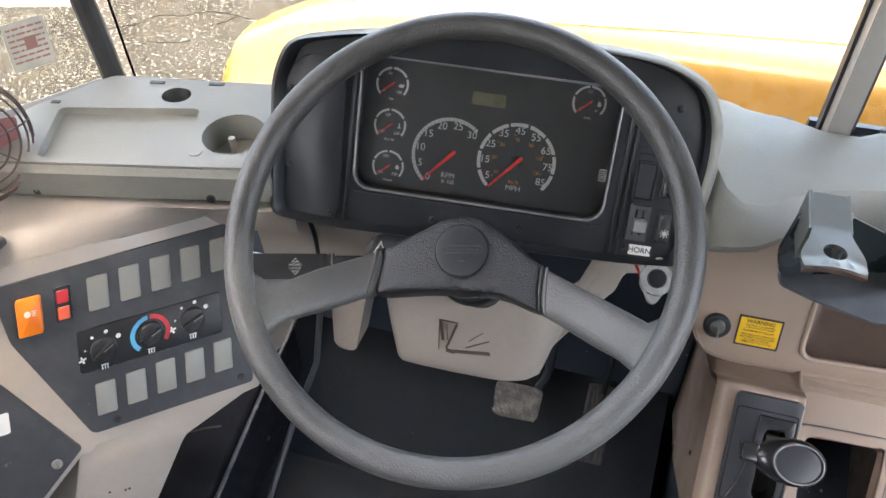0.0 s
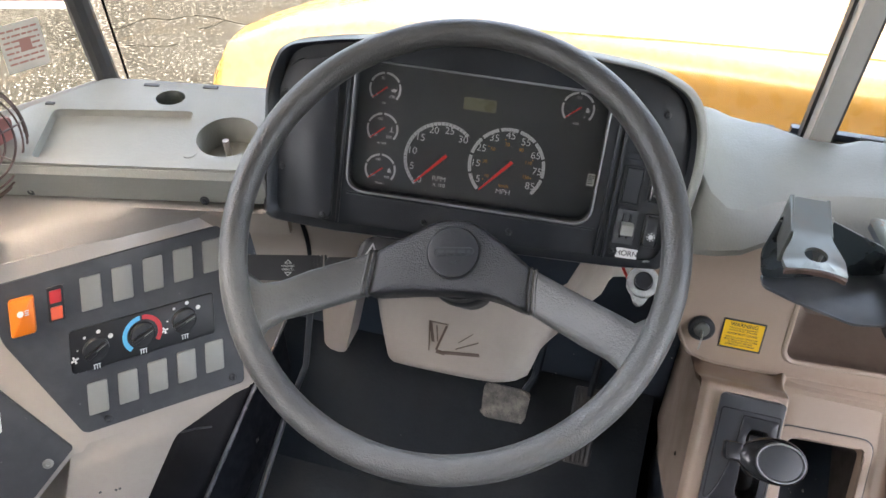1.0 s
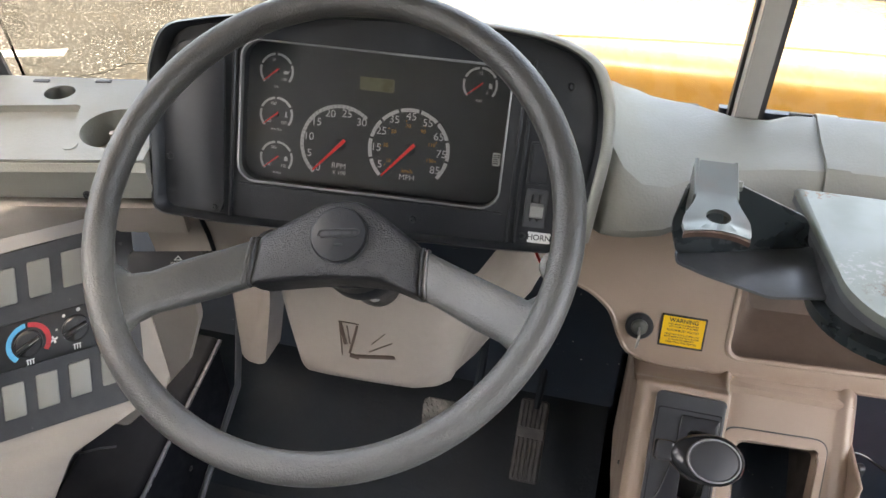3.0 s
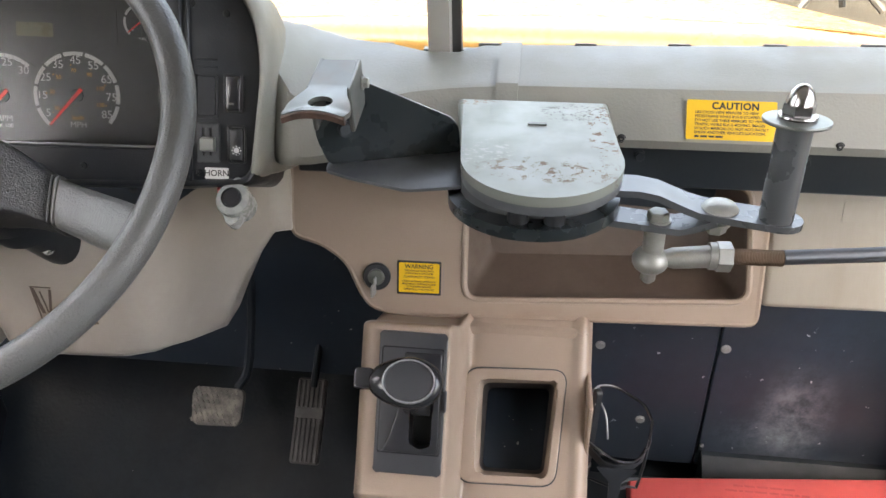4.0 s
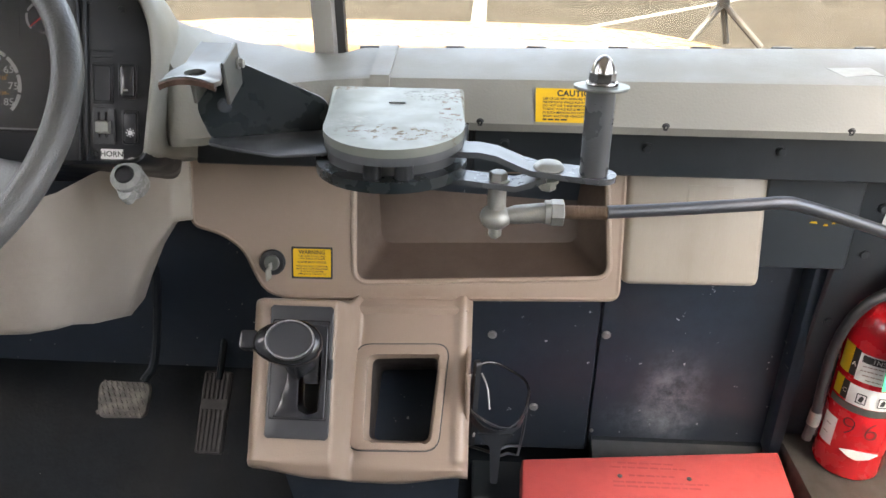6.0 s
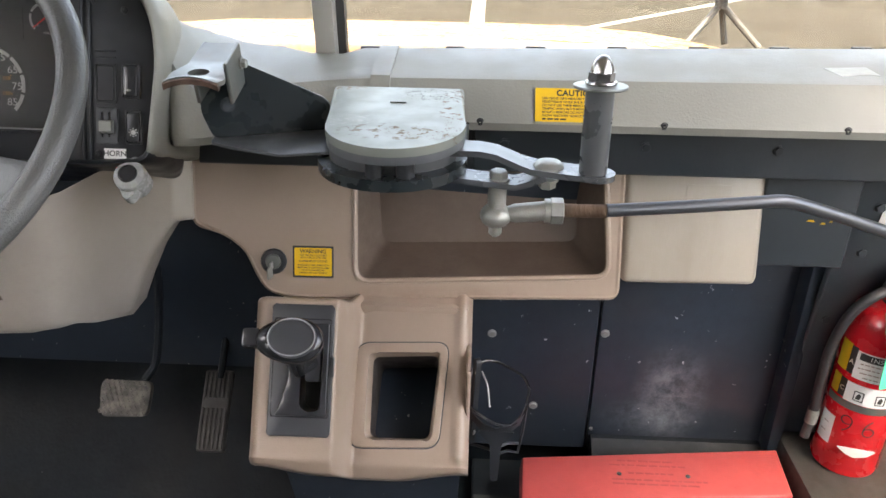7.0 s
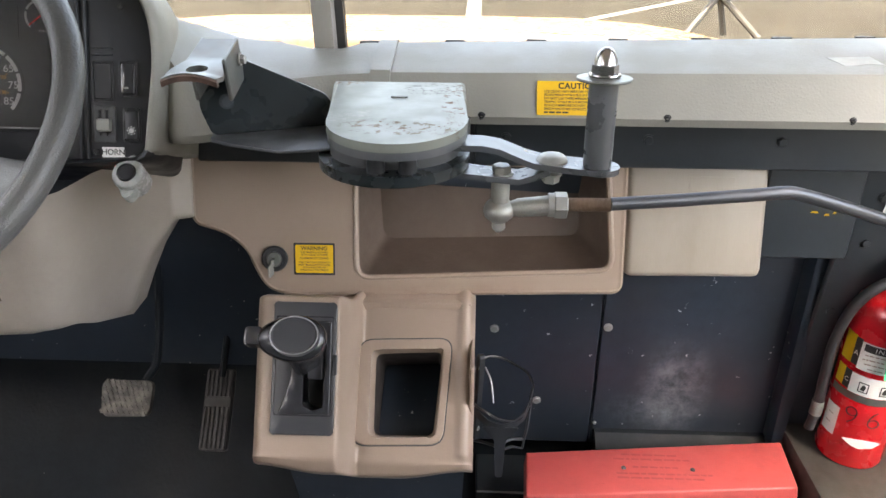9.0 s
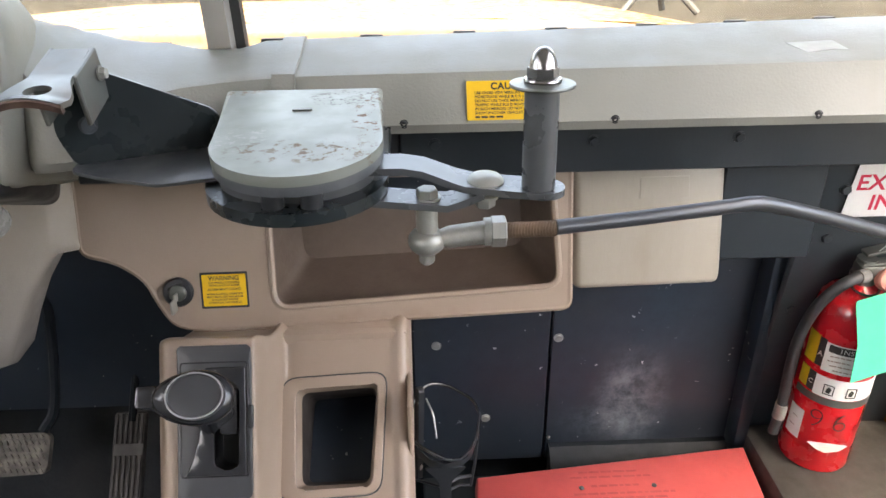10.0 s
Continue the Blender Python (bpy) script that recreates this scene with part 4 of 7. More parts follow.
for x0, y0, x1, y1, w in ((0.032, -0.022, 0.030, -0.080, 0.0014), (0.033, -0.024, 0.036, -0.060, 0.004), (0.041, -0.028, 0.042, -0.058, 0.0015), (0.054, -0.025, 0.040, -0.075, 0.003), (0.040, -0.078, 0.052, -0.080, 0.007), (0.050, -0.078, 0.098, -0.068, 0.006), (0.066, -0.066, 0.096, -0.044, 0.0014), (0.070, -0.052, 0.088, -0.030, 0.001), (0.031, -0.022, 0.056, -0.022, 0.0012)):
    bm = bmesh.new()
    d = Vector((x1 - x0, y1 - y0, 0))
    box(bm, (d.length / 2, 0, 0.0006), (d.length, w, 0.0006), M_COV @ Matrix.Translation((x0, y0, 0)) @ Matrix.Rotation(math.atan2(d.y, d.x), 4, "Z"))
    part("label_scar", bm, RECESS, cover, "brown remains of a torn label")
bm = bmesh.new()
prism(bm, fillet([(-0.157, 0.60), (-0.160, 0.445), (-0.127, 0.440), (-0.104, 0.56), (-0.102, 0.60)], 0.010, 4), -0.05, 0.0, frame_of((0, 0.90, 0), (1, 0, 0), (0, 0, 1)), 0.003, 2)
part("bracket", bm, PALE_TAN, cover, "tan plastic bracket beside the column")

hexbolt(cover, (0.072, 0.818, 0.668), (0, -1, 0.35), 0.006, 0.006)
bm = bmesh.new()
loft(bm, [[(x, 0.905 + 0.02 * t, 0.735), (x, 0.900 + 0.02 * t, 0.68), (x, 0.915 + 0.02 * t, 0.60), (x, 0.935 + 0.02 * t, 0.60), (x, 0.93 + 0.02 * t, 0.735)] for x, t in ((-0.235, -2.0), (-0.15, -0.6), (-0.03, 0.4))])
part("surround", bm, PALE_TAN, cover, "tan panel between the column and the shelf")
bm = bmesh.new()
tube(bm, smooth_line([(-0.178, 0.885, 0.735), (-0.172, 0.880, 0.70), (-0.166, 0.885, 0.66), (-0.17, 0.90, 0.60)]), 0.003, 8)
part("cable", bm, RUBBER, cover, "black cable hanging beside the column")

stalk = thing("turn_signal_stalk", "black turn signal stalk with white hazard markings", "stalk", at=(-0.1, 0.8, 0.69))
M_ST = frame_of((-0.187, 0.789, 0.684), (0.094, 0.040, -0.010), (-0.25, 0.56, 0.79))
bm = bmesh.new()
prism(bm, rounded(0, -0.0150, 0.092, 0.0150, 0.004), -0.006, 0.006, M_ST, 0.003, 2, True)
arm = part("lever", bm, BLACK, stalk)
bm = bmesh.new()
for i in range(5):
    box(bm, (0.078 + i * 0.0045, 0, 0), (0.0022, 0.031, 0.0135), M_ST, 0.0005, 1)
prism(bm, rounded(0.096, -0.013, 0.135, 0.013, 0.004), -0.008, 0.008, M_ST, 0.003, 2, True)
part("grip", bm, BLACK, stalk)
words("HAZARD", 0.0038, M_ST @ Matrix.Translation((0.052, 0.0020, 0.0062)), WHITE, arm)
words("CANCEL", 0.0038, M_ST @ Matrix.Translation((0.052, -0.0020, 0.0062)), WHITE, arm)
bm = bmesh.new()
for s in (1, -1):
    plate(bm, [(0.0475, s * 0.0050), (0.0565, s * 0.0050), (0.052, s * 0.0100)], [[(0.0491, s * 0.0058), (0.0549, s * 0.0058), (0.052, s * 0.0088)]], 0.006, 0.0063)
bmesh.ops.transform(bm, matrix=M_ST, verts=bm.verts)
part("arrow", bm, WHITE, arm)
bm = bmesh.new()
M_HZ = frame_of((-0.070, 0.850, 0.694), (1, 0.05, 0.02), (-0.15, 0.56, 0.79))
prism(bm, fillet([(0.0, -0.03), (0.008, 0.008), (0.020, 0.017), (0.10, 0.017), (0.10, -0.03)], 0.004, 3), -0.04, 0.004, M_HZ, 0.003, 2)
body = part("switch_body", bm, BLACK, stalk)
bm = bmesh.new()
plate(bm, [(0.014, -0.008), (0.032, -0.008), (0.023, 0.010)], [[(0.0175, -0.0058), (0.0285, -0.0058), (0.023, 0.0055)]], 0.004, 0.0044, M_HZ)
part("hazard_symbol", bm, WHITE, body)


# ---- shift console ----
console = thing("shift_console", "tan moulded shift console with open bin and gear selector", "console", at=(0.51, 0.95, 0.0))
# one moulding: a raised left part for the selector blends into the lower bin face, with a rounded outer ridge and a front lip
M_BIN = frame_of((0.567, 0.918, 0.372), (1, 0, 0), (0, 0.675, 0.738))
HIGH = [(1.06, 0.452), (0.968, 0.492), (0.938, 0.517), (0.919, 0.526), (0.824, 0.370), (0.817, 0.359), (0.811, 0.350), (0.812, 0.328), (0.83, 0.308)]
LOW = [(1.07, 0.482), (1.015, 0.478), (0.998, 0.460), (0.975, 0.434), (0.868, 0.318), (0.863, 0.312), (0.857, 0.304), (0.857, 0.281), (0.875, 0.262)]
SPLITS = (6, 3, 4, 26, 4, 3, 5, 4)


def along(keys):
    out = []
    for (a, b), k in zip(zip(keys, keys[1:]), SPLITS):
        out += [(a[0] + (b[0] - a[0]) * i / k, a[1] + (b[1] - a[1]) * i / k) for i in range(k)]
    return out + [keys[-1]]


def ease(t):
    t = max(0.0, min(1.0, t))
    return t * t * (3 - 2 * t)


high, low = along(HIGH), along(LOW)
high = [high[0]] + [((high[i - 1][0] + 2 * high[i][0] + high[i + 1][0]) / 4, (high[i - 1][1] + 2 * high[i][1] + high[i + 1][1]) / 4) for i in range(1, len(high) - 1)] + [high[-1]]
low = [low[0]] + [((low[i - 1][0] + 2 * low[i][0] + low[i + 1][0]) / 4, (low[i - 1][1] + 2 * low[i][1] + low[i + 1][1]) / 4) for i in range(1, len(low) - 1)] + [low[-1]]
columns = [0.372, 0.3725, 0.374, 0.377, 0.381, 0.386] + [0.392 + 0.008 * i for i in range(11)] + [0.477 + 0.002 * i for i in range(13)] + [0.507 + 0.008 * i for i in range(16)] + [0.632, 0.636, 0.640, 0.644, 0.648, 0.651, 0.6535, 0.655, 0.6555]
bm = bmesh.new()
rows = []
for x in columns:
    t = ease((x - 0.479) / 0.020)
    lift = 0.014 * ease((0.46 - x) / 0.09) + 0.016 * ease((x - 0.55) / 0.10)
    roll = 0.012 * max(0.0, 1 - (x - 0.372) / 0.012) ** 2 + 0.016 * max(0.0, (x - 0.643) / 0.0125) ** 2
    ridge = 0.006 * ease((x - 0.630) / 0.008) - 0.003 * math.exp(-((x - 0.502) / 0.006) ** 2)
    row = []
    for k, ((ya, za), (yb, zb)) in enumerate(zip(high, low)):
        y, z = ya + (yb - ya) * t, za + (zb - za) * t
        lip = ease((k - 40) / 6)
        row.append(bm.verts.new((x, y + 0.7 * (roll - ridge * (1 - lip)), z - 0.7 * (roll - ridge * (1 - lip)) + lift * ease((k - 44) / 6))))
    rows.append(row)
mouth = fillet([(-0.048, -0.053), (0.033, -0.052), (0.043, 0.063), (-0.050, 0.058)], 0.010, 4)
inverse = M_BIN.inverted()
M_SEL = frame_of((0.4365, 0.8712, 0.4480), (1, 0, 0), (0, 0.52, 0.854))
inverse_sel = M_SEL.inverted()
for a, b in zip(rows, rows[1:]):
    for i in range(len(a) - 1):
        c = inverse @ ((a[i].co + b[i + 1].co) / 2)
        d = inverse_sel @ ((a[i].co + b[i + 1].co) / 2)
        if -0.034 < d.x < 0.036 and -0.075 < d.y < 0.075 and abs(d.z) < 0.012:
            continue
        if -0.058 < c.x < 0.046 and -0.06 < c.y < 0.068 and abs(c.z) < 0.02:
            continue
        bm.faces.new((a[i], a[i + 1], b[i + 1], b[i]))
part("moulding", bm, TAN, console, "", 70)
bm = bmesh.new()
ring_o = fillet([(-0.075, -0.068), (0.047, -0.064), (0.057, 0.080), (-0.072, 0.075)], 0.020, 6)
ring_i = fillet([(-0.054, -0.057), (0.037, -0.056), (0.047, 0.067), (-0.055, 0.062)], 0.012, 6)
plate(bm, grown_out(ring_o, 0.0016), [ring_i], -0.004, 0.0022, M_BIN)
part("gap", bm, FACE, console)
bm = bmesh.new()
plate(bm, ring_o, [ring_i], -0.004, 0.0050, M_BIN, 0.0014)
bin_rim = part("bin_rim", bm, TAN, console)
bm = bmesh.new()
wide = fillet([(-0.055, -0.058), (0.038, -0.057), (0.048, 0.068), (-0.056, 0.063)], 0.012, 4)
loft(bm, [[(x, y, 0.0045) for x, y in wide], [(x * 0.97 + mx * 0.03, y * 0.97 + my * 0.03, 0.001) for (x, y), (mx, my) in zip(wide, mouth)], [(x, y, -0.014) for x, y in mouth]], True, False, M_BIN)
part("bin_throat", bm, TAN, bin_rim)
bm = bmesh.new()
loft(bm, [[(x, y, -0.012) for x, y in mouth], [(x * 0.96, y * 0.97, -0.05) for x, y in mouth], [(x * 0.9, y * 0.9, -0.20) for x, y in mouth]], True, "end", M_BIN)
part("bin", bm, BINDARK, console, "deep bin with shade painted into its colour")
bm = bmesh.new()
box(bm, (0, 0, 0), (0.012, 0.002, 0.001), M_BIN @ pose(-0.005, -0.040, -0.19, 0, 0, 12), 0.0003, 1)
part("scrap", bm, YELLOW, console, "small yellow scrap in the bin")
bm = bmesh.new()
box(bm, (0.6515, 0.99, 0.35), (0.006, 0.17, 0.16), None, 0.002, 1)
part("side_wall", bm, TAN, console)
bm = bmesh.new()
prism(bm, [(0.836, 0.324), (0.836, 0.362), (0.922, 0.508), (0.942, 0.502), (0.970, 0.480), (1.068, 0.436), (1.17, 0.40), (1.17, 0.17), (1.05, 0.20)], 0.0, 0.005, frame_of((0.3725, 0, 0), (0, 1, 0), (0, 0, 1)))
part("side_wall", bm, TAN, console)
bm = bmesh.new()
loft(bm, [[(0.385, 0.90, 0.30), (0.645, 0.90, 0.285), (0.645, 1.19, 0.40), (0.385, 1.19, 0.40)], [(0.39, 0.96, 0.12), (0.64, 0.96, 0.12), (0.64, 1.19, 0.12), (0.39, 1.19, 0.12)], [(0.39, 0.97, 0.0), (0.64, 0.97, 0.0), (0.64, 1.19, 0.0), (0.39, 1.19, 0.0)]])
bm2 = bmesh.new()
box(bm2, (0.515, 1.045, 0.452), (0.27, 0.09, 0.04), None, 0.004, 2)
part("back_ledge", bm2, TAN, console)
part("pedestal", bm, FIREWALL, console, "black steel pedestal")
for dx, dy, dz in ((0.3745, 0.93, 0.36),):
    screw(console, (dx - 0.003, dy, dz), (-1, 0, 0), 0.003)

# gear selector
selector = thing("gear_selector", "black automatic gear selector with a bulbous grip", "gear lever", at=(0.43, 0.85, 0.42))
slot = rounded(0.001, -0.053, 0.029, 0.046, 0.0125, 5)
bm = bmesh.new()
plate(bm, rounded(-0.040, -0.084, 0.041, 0.084, 0.008, 4), [slot], -0.012, 0.0055, M_SEL, 0.0012)
part("plate", bm, SELBLACK, selector)
bm = bmesh.new()
plate(bm, rounded(-0.0365, -0.060, 0.0385, 0.066, 0.004, 3), [rounded(-0.0352, -0.0587, 0.0372, 0.0647, 0.003, 3)], 0.005, 0.0072, M_SEL, 0.0006)
part("trim_line", bm, GRIPBLACK, selector)
bm = bmesh.new()
plate(bm, fillet([(-0.030, -0.0575), (0.036, -0.0575), (0.036, 0.060), (-0.008, 0.060), (-0.010, 0.025), (-0.015, -0.015), (-0.022, -0.040)], [0.002, 0.003, 0.003, 0.002, 0.02, 0.02, 0.02], 4), [slot], 0.004, 0.0095, M_SEL, 0.0012)
part("gate", bm, GRIPBLACK, selector)
bm = bmesh.new()
loft(bm, [[(x, y, 0.0090) for x, y in slot], [(x, y, -0.03) for x, y in slot]], True, "end", M_SEL)
part("slot_well", bm, FACE, selector)
bm = bmesh.new()
box(bm, (0.015, 0.010, -0.008), (0.020, 0.050, 0.02), M_SEL, 0.003, 2)
part("slider", bm, BLACK, selector)
bm = bmesh.new()
prism(bm, rounded(0.0385, -0.008, 0.0435, 0.018, 0.002, 2), 0.004, 0.0105, M_SEL, 0.001, 1)
part("latch", bm, BLACK, selector)
bm = bmesh.new()
tube(bm, [M_SEL @ Vector((0.015, 0.012, -0.02)), Vector((0.4426, 0.836, 0.4754)), Vector((0.4443, 0.8124, 0.5155)), Vector((0.445, 0.8029, 0.5415))], [0.009, 0.011, 0.015, 0.022], 18)
part("lever", bm, GRIPBLACK, selector)
grip = bmesh.new()
M_GRIP = frame_of((0.4455, 0.7970, 0.5410), (1, 0.04, -0.02), (0.0, 0.72, 0.69))
bmesh.ops.create_uvsphere(grip, u_segments=28, v_segments=16, radius=1.0)
for v in grip.verts:
    x, y, z = v.co
    t = (x + 1) / 2
    v.co = Vector((x * 0.0400, y * (0.0232 + 0.0070 * t) - 0.0015 * (z < 0) * -z, (abs(z) ** 0.85 * 0.0168 if z > 0 else z * 0.026)))
bmesh.ops.transform(grip, matrix=M_GRIP, verts=grip.verts)
part("grip", grip, GRIPBLACK, selector, "", 80)
bm = bmesh.new()
lathe(bm, [(0.0255, 0.0), (0.0255, 0.0165), (0.0248, 0.0185), (0.0236, 0.0190), (0.0226, 0.0178), (0.0222, 0.0170), (0.018, 0.0178), (0.010, 0.0184), (0.0005, 0.0186)], M_GRIP @ Matrix.Translation((0.0052, 0, 0)) @ Matrix.Diagonal((1.09, 0.885, 1, 1)), 36)
cap = part("cap", bm, SELBLACK, selector, "", 60)
M_CAP = M_GRIP @ Matrix.Translation((0.0052, 0, 0)) @ Matrix.Diagonal((1.09, 0.885, 1, 1))
bm = bmesh.new()
tube(bm, [M_CAP @ Vector((0.0243 * math.cos(2 * math.pi * i / 40), 0.0243 * math.sin(2 * math.pi * i / 40), 0.0187)) for i in range(40)], 0.0009, 6, True)
part("cap_ring", bm, RINGMETAL, cap, "thin worn metal ring")
bm = bmesh.new()
prism(bm, rounded(-0.010, -0.011, 0.010, 0.011, 0.004, 3), -0.012, 0.009, M_GRIP @ Matrix.Translation((-0.0435, 0.002, -0.002)), 0.003, 2, True)
part("thumb_button", bm, GRIPBLACK, selector)

# wire cup holder on the console's side
cup = thing("cup_holder", "bent black wire cup holder hooked on the console side", "cup holder", at=(0.70, 0.95, 0.3))
bm = bmesh.new()
hoop = smooth_line([(0.695 + 0.046 * math.cos(a), 0.972 + 0.061 * math.sin(a), 0.350 + 0.010 * math.sin(a) + 0.006 * math.cos(3 * a)) for a in [2 * math.pi * i / 12 for i in range(12)]], 3)
tube(bm, hoop, 0.0022, 8, True)
part("ring", bm, GRIPBLACK, cup)
bm = bmesh.new()
rail_pts = [(0.652, 0.955, 0.342), (0.660, 0.930, 0.336), (0.676, 0.915, 0.330), (0.693, 0.910, 0.328), (0.712, 0.914, 0.331), (0.727, 0.926, 0.337), (0.736, 0.950, 0.344)]
loft(bm, [[(x, y - 0.0012, z + 0.006), (x, y + 0.0012, z + 0.006), (x, y + 0.0012, z - 0.007), (x, y - 0.0012, z - 0.007)] for x, y, z in rail_pts])
part("band", bm, POD, cup)
bm = bmesh.new()
prism(bm, fillet([(-0.026, 0.0), (0.026, 0.0), (0.008, -0.022), (0.005, -0.085), (-0.005, -0.085), (-0.008, -0.022)], 0.004, 3), -0.0015, 0.0015, frame_of((0.693, 0.911, 0.328), (1, 0, 0), (0, 0.06, 1)))
part("yoke", bm, POD, cup)
for pts in (((0.737, 0.952, 0.343), (0.733, 0.945, 0.30), (0.727, 0.938, 0.268), (0.712, 0.928, 0.280), (0.696, 0.915, 0.284)), ((0.652, 0.952, 0.34), (0.652, 0.945, 0.275), (0.668, 0.930, 0.285), (0.690, 0.915, 0.290)), ((0.727, 0.938, 0.285), (0.712, 0.925, 0.296), (0.697, 0.914, 0.298))):
    bm = bmesh.new()
    tube(bm, pts, 0.0022, 6)
    part("leg", bm, BLACK, cup)
bm = bmesh.new()
prism(bm, rounded(-0.006, -0.075, 0.006, 0.072, 0.005, 3), -0.004, 0.004, frame_of((0.6615, 0.955, 0.345), (0.35, -0.93, 0), (0, 0.12, 1)), 0.001, 1)
clip = part("clip", bm, BLACK, cup)
for z in (0.398, 0.300):
    screw(clip, (0.6625, 0.946 + 0.12 * (z - 0.345), z), (0.9, -0.4, 0), 0.003, ZINC)
bm = bmesh.new()
tube(bm, smooth_line([(0.672, 0.99, 0.372), (0.680, 0.97, 0.362), (0.684, 0.955, 0.335)]), 0.0014, 6)
part("wire", bm, ZINC, cup)

# pedals
brake = thing("brake_pedal", "worn brake pedal with a cross-hatched rubber pad", "pedal", "pedals", (0.12, 1.02, 0.28))
M_BR = frame_of((0.103, 1.034, 0.268), (1, 0, -0.06), (0, 0.62, 0.78))
bm = bmesh.new()
prism(bm, fillet([(-0.042, 0.022), (0.040, 0.026), (0.040, -0.03), (-0.034, -0.036)], 0.012, 4), -0.012, 0.0, M_BR, 0.003, 2)
pad_ob = part("pad", bm, PEDAL, brake)
bm = bmesh.new()
for i in range(9):
    for j in range(6):
        x, y = -0.035 + i * 0.0085 + (j % 2) * 0.004, -0.027 + j * 0.0095
        if x < 0.037:
            box(bm, (x, y, 0.0015), (0.0035, 0.0065, 0.003), M_BR @ Matrix.Translation((x, y, 0)) @ Matrix.Rotation(radians(35), 4, "Z") @ Matrix.Translation((-x, -y, 0)))
part("tread", bm, PEDAL, pad_ob)
bm = bmesh.new()
tube(bm, smooth_line([(0.134, 1.05, 0.288), (0.146, 1.075, 0.315), (0.150, 1.115, 0.42), (0.150, 1.16, 0.60)]), 0.007, 8)
part("arm", bm, RUBBER, brake)
accel = thing("accelerator_pedal", "long ribbed black rubber accelerator pedal", "pedal", "pedals", (0.235, 1.06, 0.23))
M_AC = frame_of((0.2385, 1.052, 0.231), (1, 0, 0), (0.03, 0.70, 0.72)) @ Matrix.Diagonal((0.9, 0.92, 1, 1))
bm = bmesh.new()
prism(bm, rounded(-0.0255, -0.072, 0.0255, 0.072, 0.006, 3), -0.010, 0.0, M_AC, 0.002, 1)
ac_pad = part("pad", bm, DARKPEDAL, accel)
for i in range(6):
    bm = bmesh.new()
    box(bm, (-0.0205 + i * 0.0082, 0.045, 0.0015), (0.0048, 0.046, 0.003), M_AC, 0.001, 1)
    box(bm, (-0.0205 + i * 0.0082, -0.032, 0.0015), (0.0048, 0.072, 0.003), M_AC, 0.001, 1)
    part("rib", bm, DARKPEDAL, ac_pad)
bm = bmesh.new()
tube(bm, [(0.241, 1.090, 0.268), (0.246, 1.13, 0.33), (0.252, 1.20, 0.43)], 0.006, 8)
part("arm", bm, RUBBER, accel)

# ---- door control ----
door_ctl = thing("door_control", "worn steel manual door control with chipped cover and lever", "door control", at=(0.56, 0.85, 0.74))


def nose(x, y):
    """Height of the tab's bent nose: it slopes on, droops at its sides and curls up along the front."""
    k = max(0.0, min(1.0, (-0.012 - y) / 0.046))
    c = max(0.0, min(1.0, (-0.043 - y) / 0.014))
    return 0.13 * max(0.0, -0.004 - y) - k * k * 0.0075 * (x / 0.0265) ** 2 + 0.0045 * c * c * (3 - 2 * c)


M_TAB = frame_of((0.391, 0.80, 0.8585), (1, 0, 0), (0, 0.975, 0.22))
bm = bmesh.new()
tab = fillet([(-0.0255, -0.058), (-0.012, -0.0592), (0.0, -0.0596), (0.012, -0.0592), (0.0255, -0.058), (0.0275, -0.040), (0.0160, -0.012), (0.0150, 0.04), (-0.0150, 0.04), (-0.0160, -0.012), (-0.0275, -0.040)], [0.003, 0.004, 0.004, 0.004, 0.003, 0.012, 0.02, 0.003, 0.003, 0.02, 0.012], 5)
plate(bm, tab, [circle(0.001, -0.035, 0.0100, 24)], -0.0045, 0.0)
bmesh.ops.triangulate(bm, faces=bm.faces[:])
bmesh.ops.subdivide_edges(bm, edges=bm.edges[:], cuts=2)
for v in bm.verts:
    v.co.z += nose(v.co.x, v.co.y)
bmesh.ops.transform(bm, matrix=M_TAB, verts=bm.verts)
box(bm, (0.0165, 0.018, -0.022), (0.004, 0.05, 0.044), M_TAB, 0.001, 1)
box(bm, (-0.0165, 0.018, -0.022), (0.004, 0.05, 0.044), M_TAB, 0.001, 1)
latch = part("latch_tab", bm, STEEL, door_ctl, "bare steel latch tab with a hole")
bm = bmesh.new()
loft(bm, [[(x, -0.0602 + 0.05 * abs(x), h - 0.0075), (x, -0.0540, h - 0.0075), (x, -0.0540, h - 0.0030), (x, -0.0590 + 0.05 * abs(x), h - 0.0004), (x, -0.0606 + 0.05 * abs(x), h - 0.0022)] for x, h in [(0.00425 * i, nose(0.00425 * i, -0.058)) for i in range(-6, 7)]], True, True, M_TAB)
part("bent_lip", bm, LIPRUST, latch, "rusty bent front lip")
hexbolt(door_ctl, (0.4105, 0.836, 0.848), (1, 0, 0), 0.005, 0.006)
hexbolt(door_ctl, (0.394, 0.830, 0.806), (0.3, -1, 0.2), 0.0062, 0.003, DARKGREY)
bm = bmesh.new()
M_BRK = frame_of((0.385, 0.838, 0.768), (0.115, 0.042, 0), (0, 0, 1))
prism(bm, fillet([(-0.012, 0.0), (-0.022, 0.032), (-0.014, 0.078), (0.026, 0.078), (0.112, 0.034), (0.120, 0.0)], 0.008, 3), -0.004, 0.0, M_BRK, 0.001, 1)
bracket_plate = part("bracket", bm, GLOSSBLACK, door_ctl, "black folded steel bracket", 30)
# Lighter than the bracket to stand in for sky reflected on the flange.
bm = bmesh.new()
prism(bm, fillet([(0.372, 0.842), (0.374, 0.822), (0.40, 0.808), (0.455, 0.788), (0.505, 0.800), (0.505, 0.885)], 0.005, 3), 0.7655, 0.7685, None, 0.001, 2)
part("flange", bm, TONESTEEL, bracket_plate, "grey flange with sky reflection painted in")


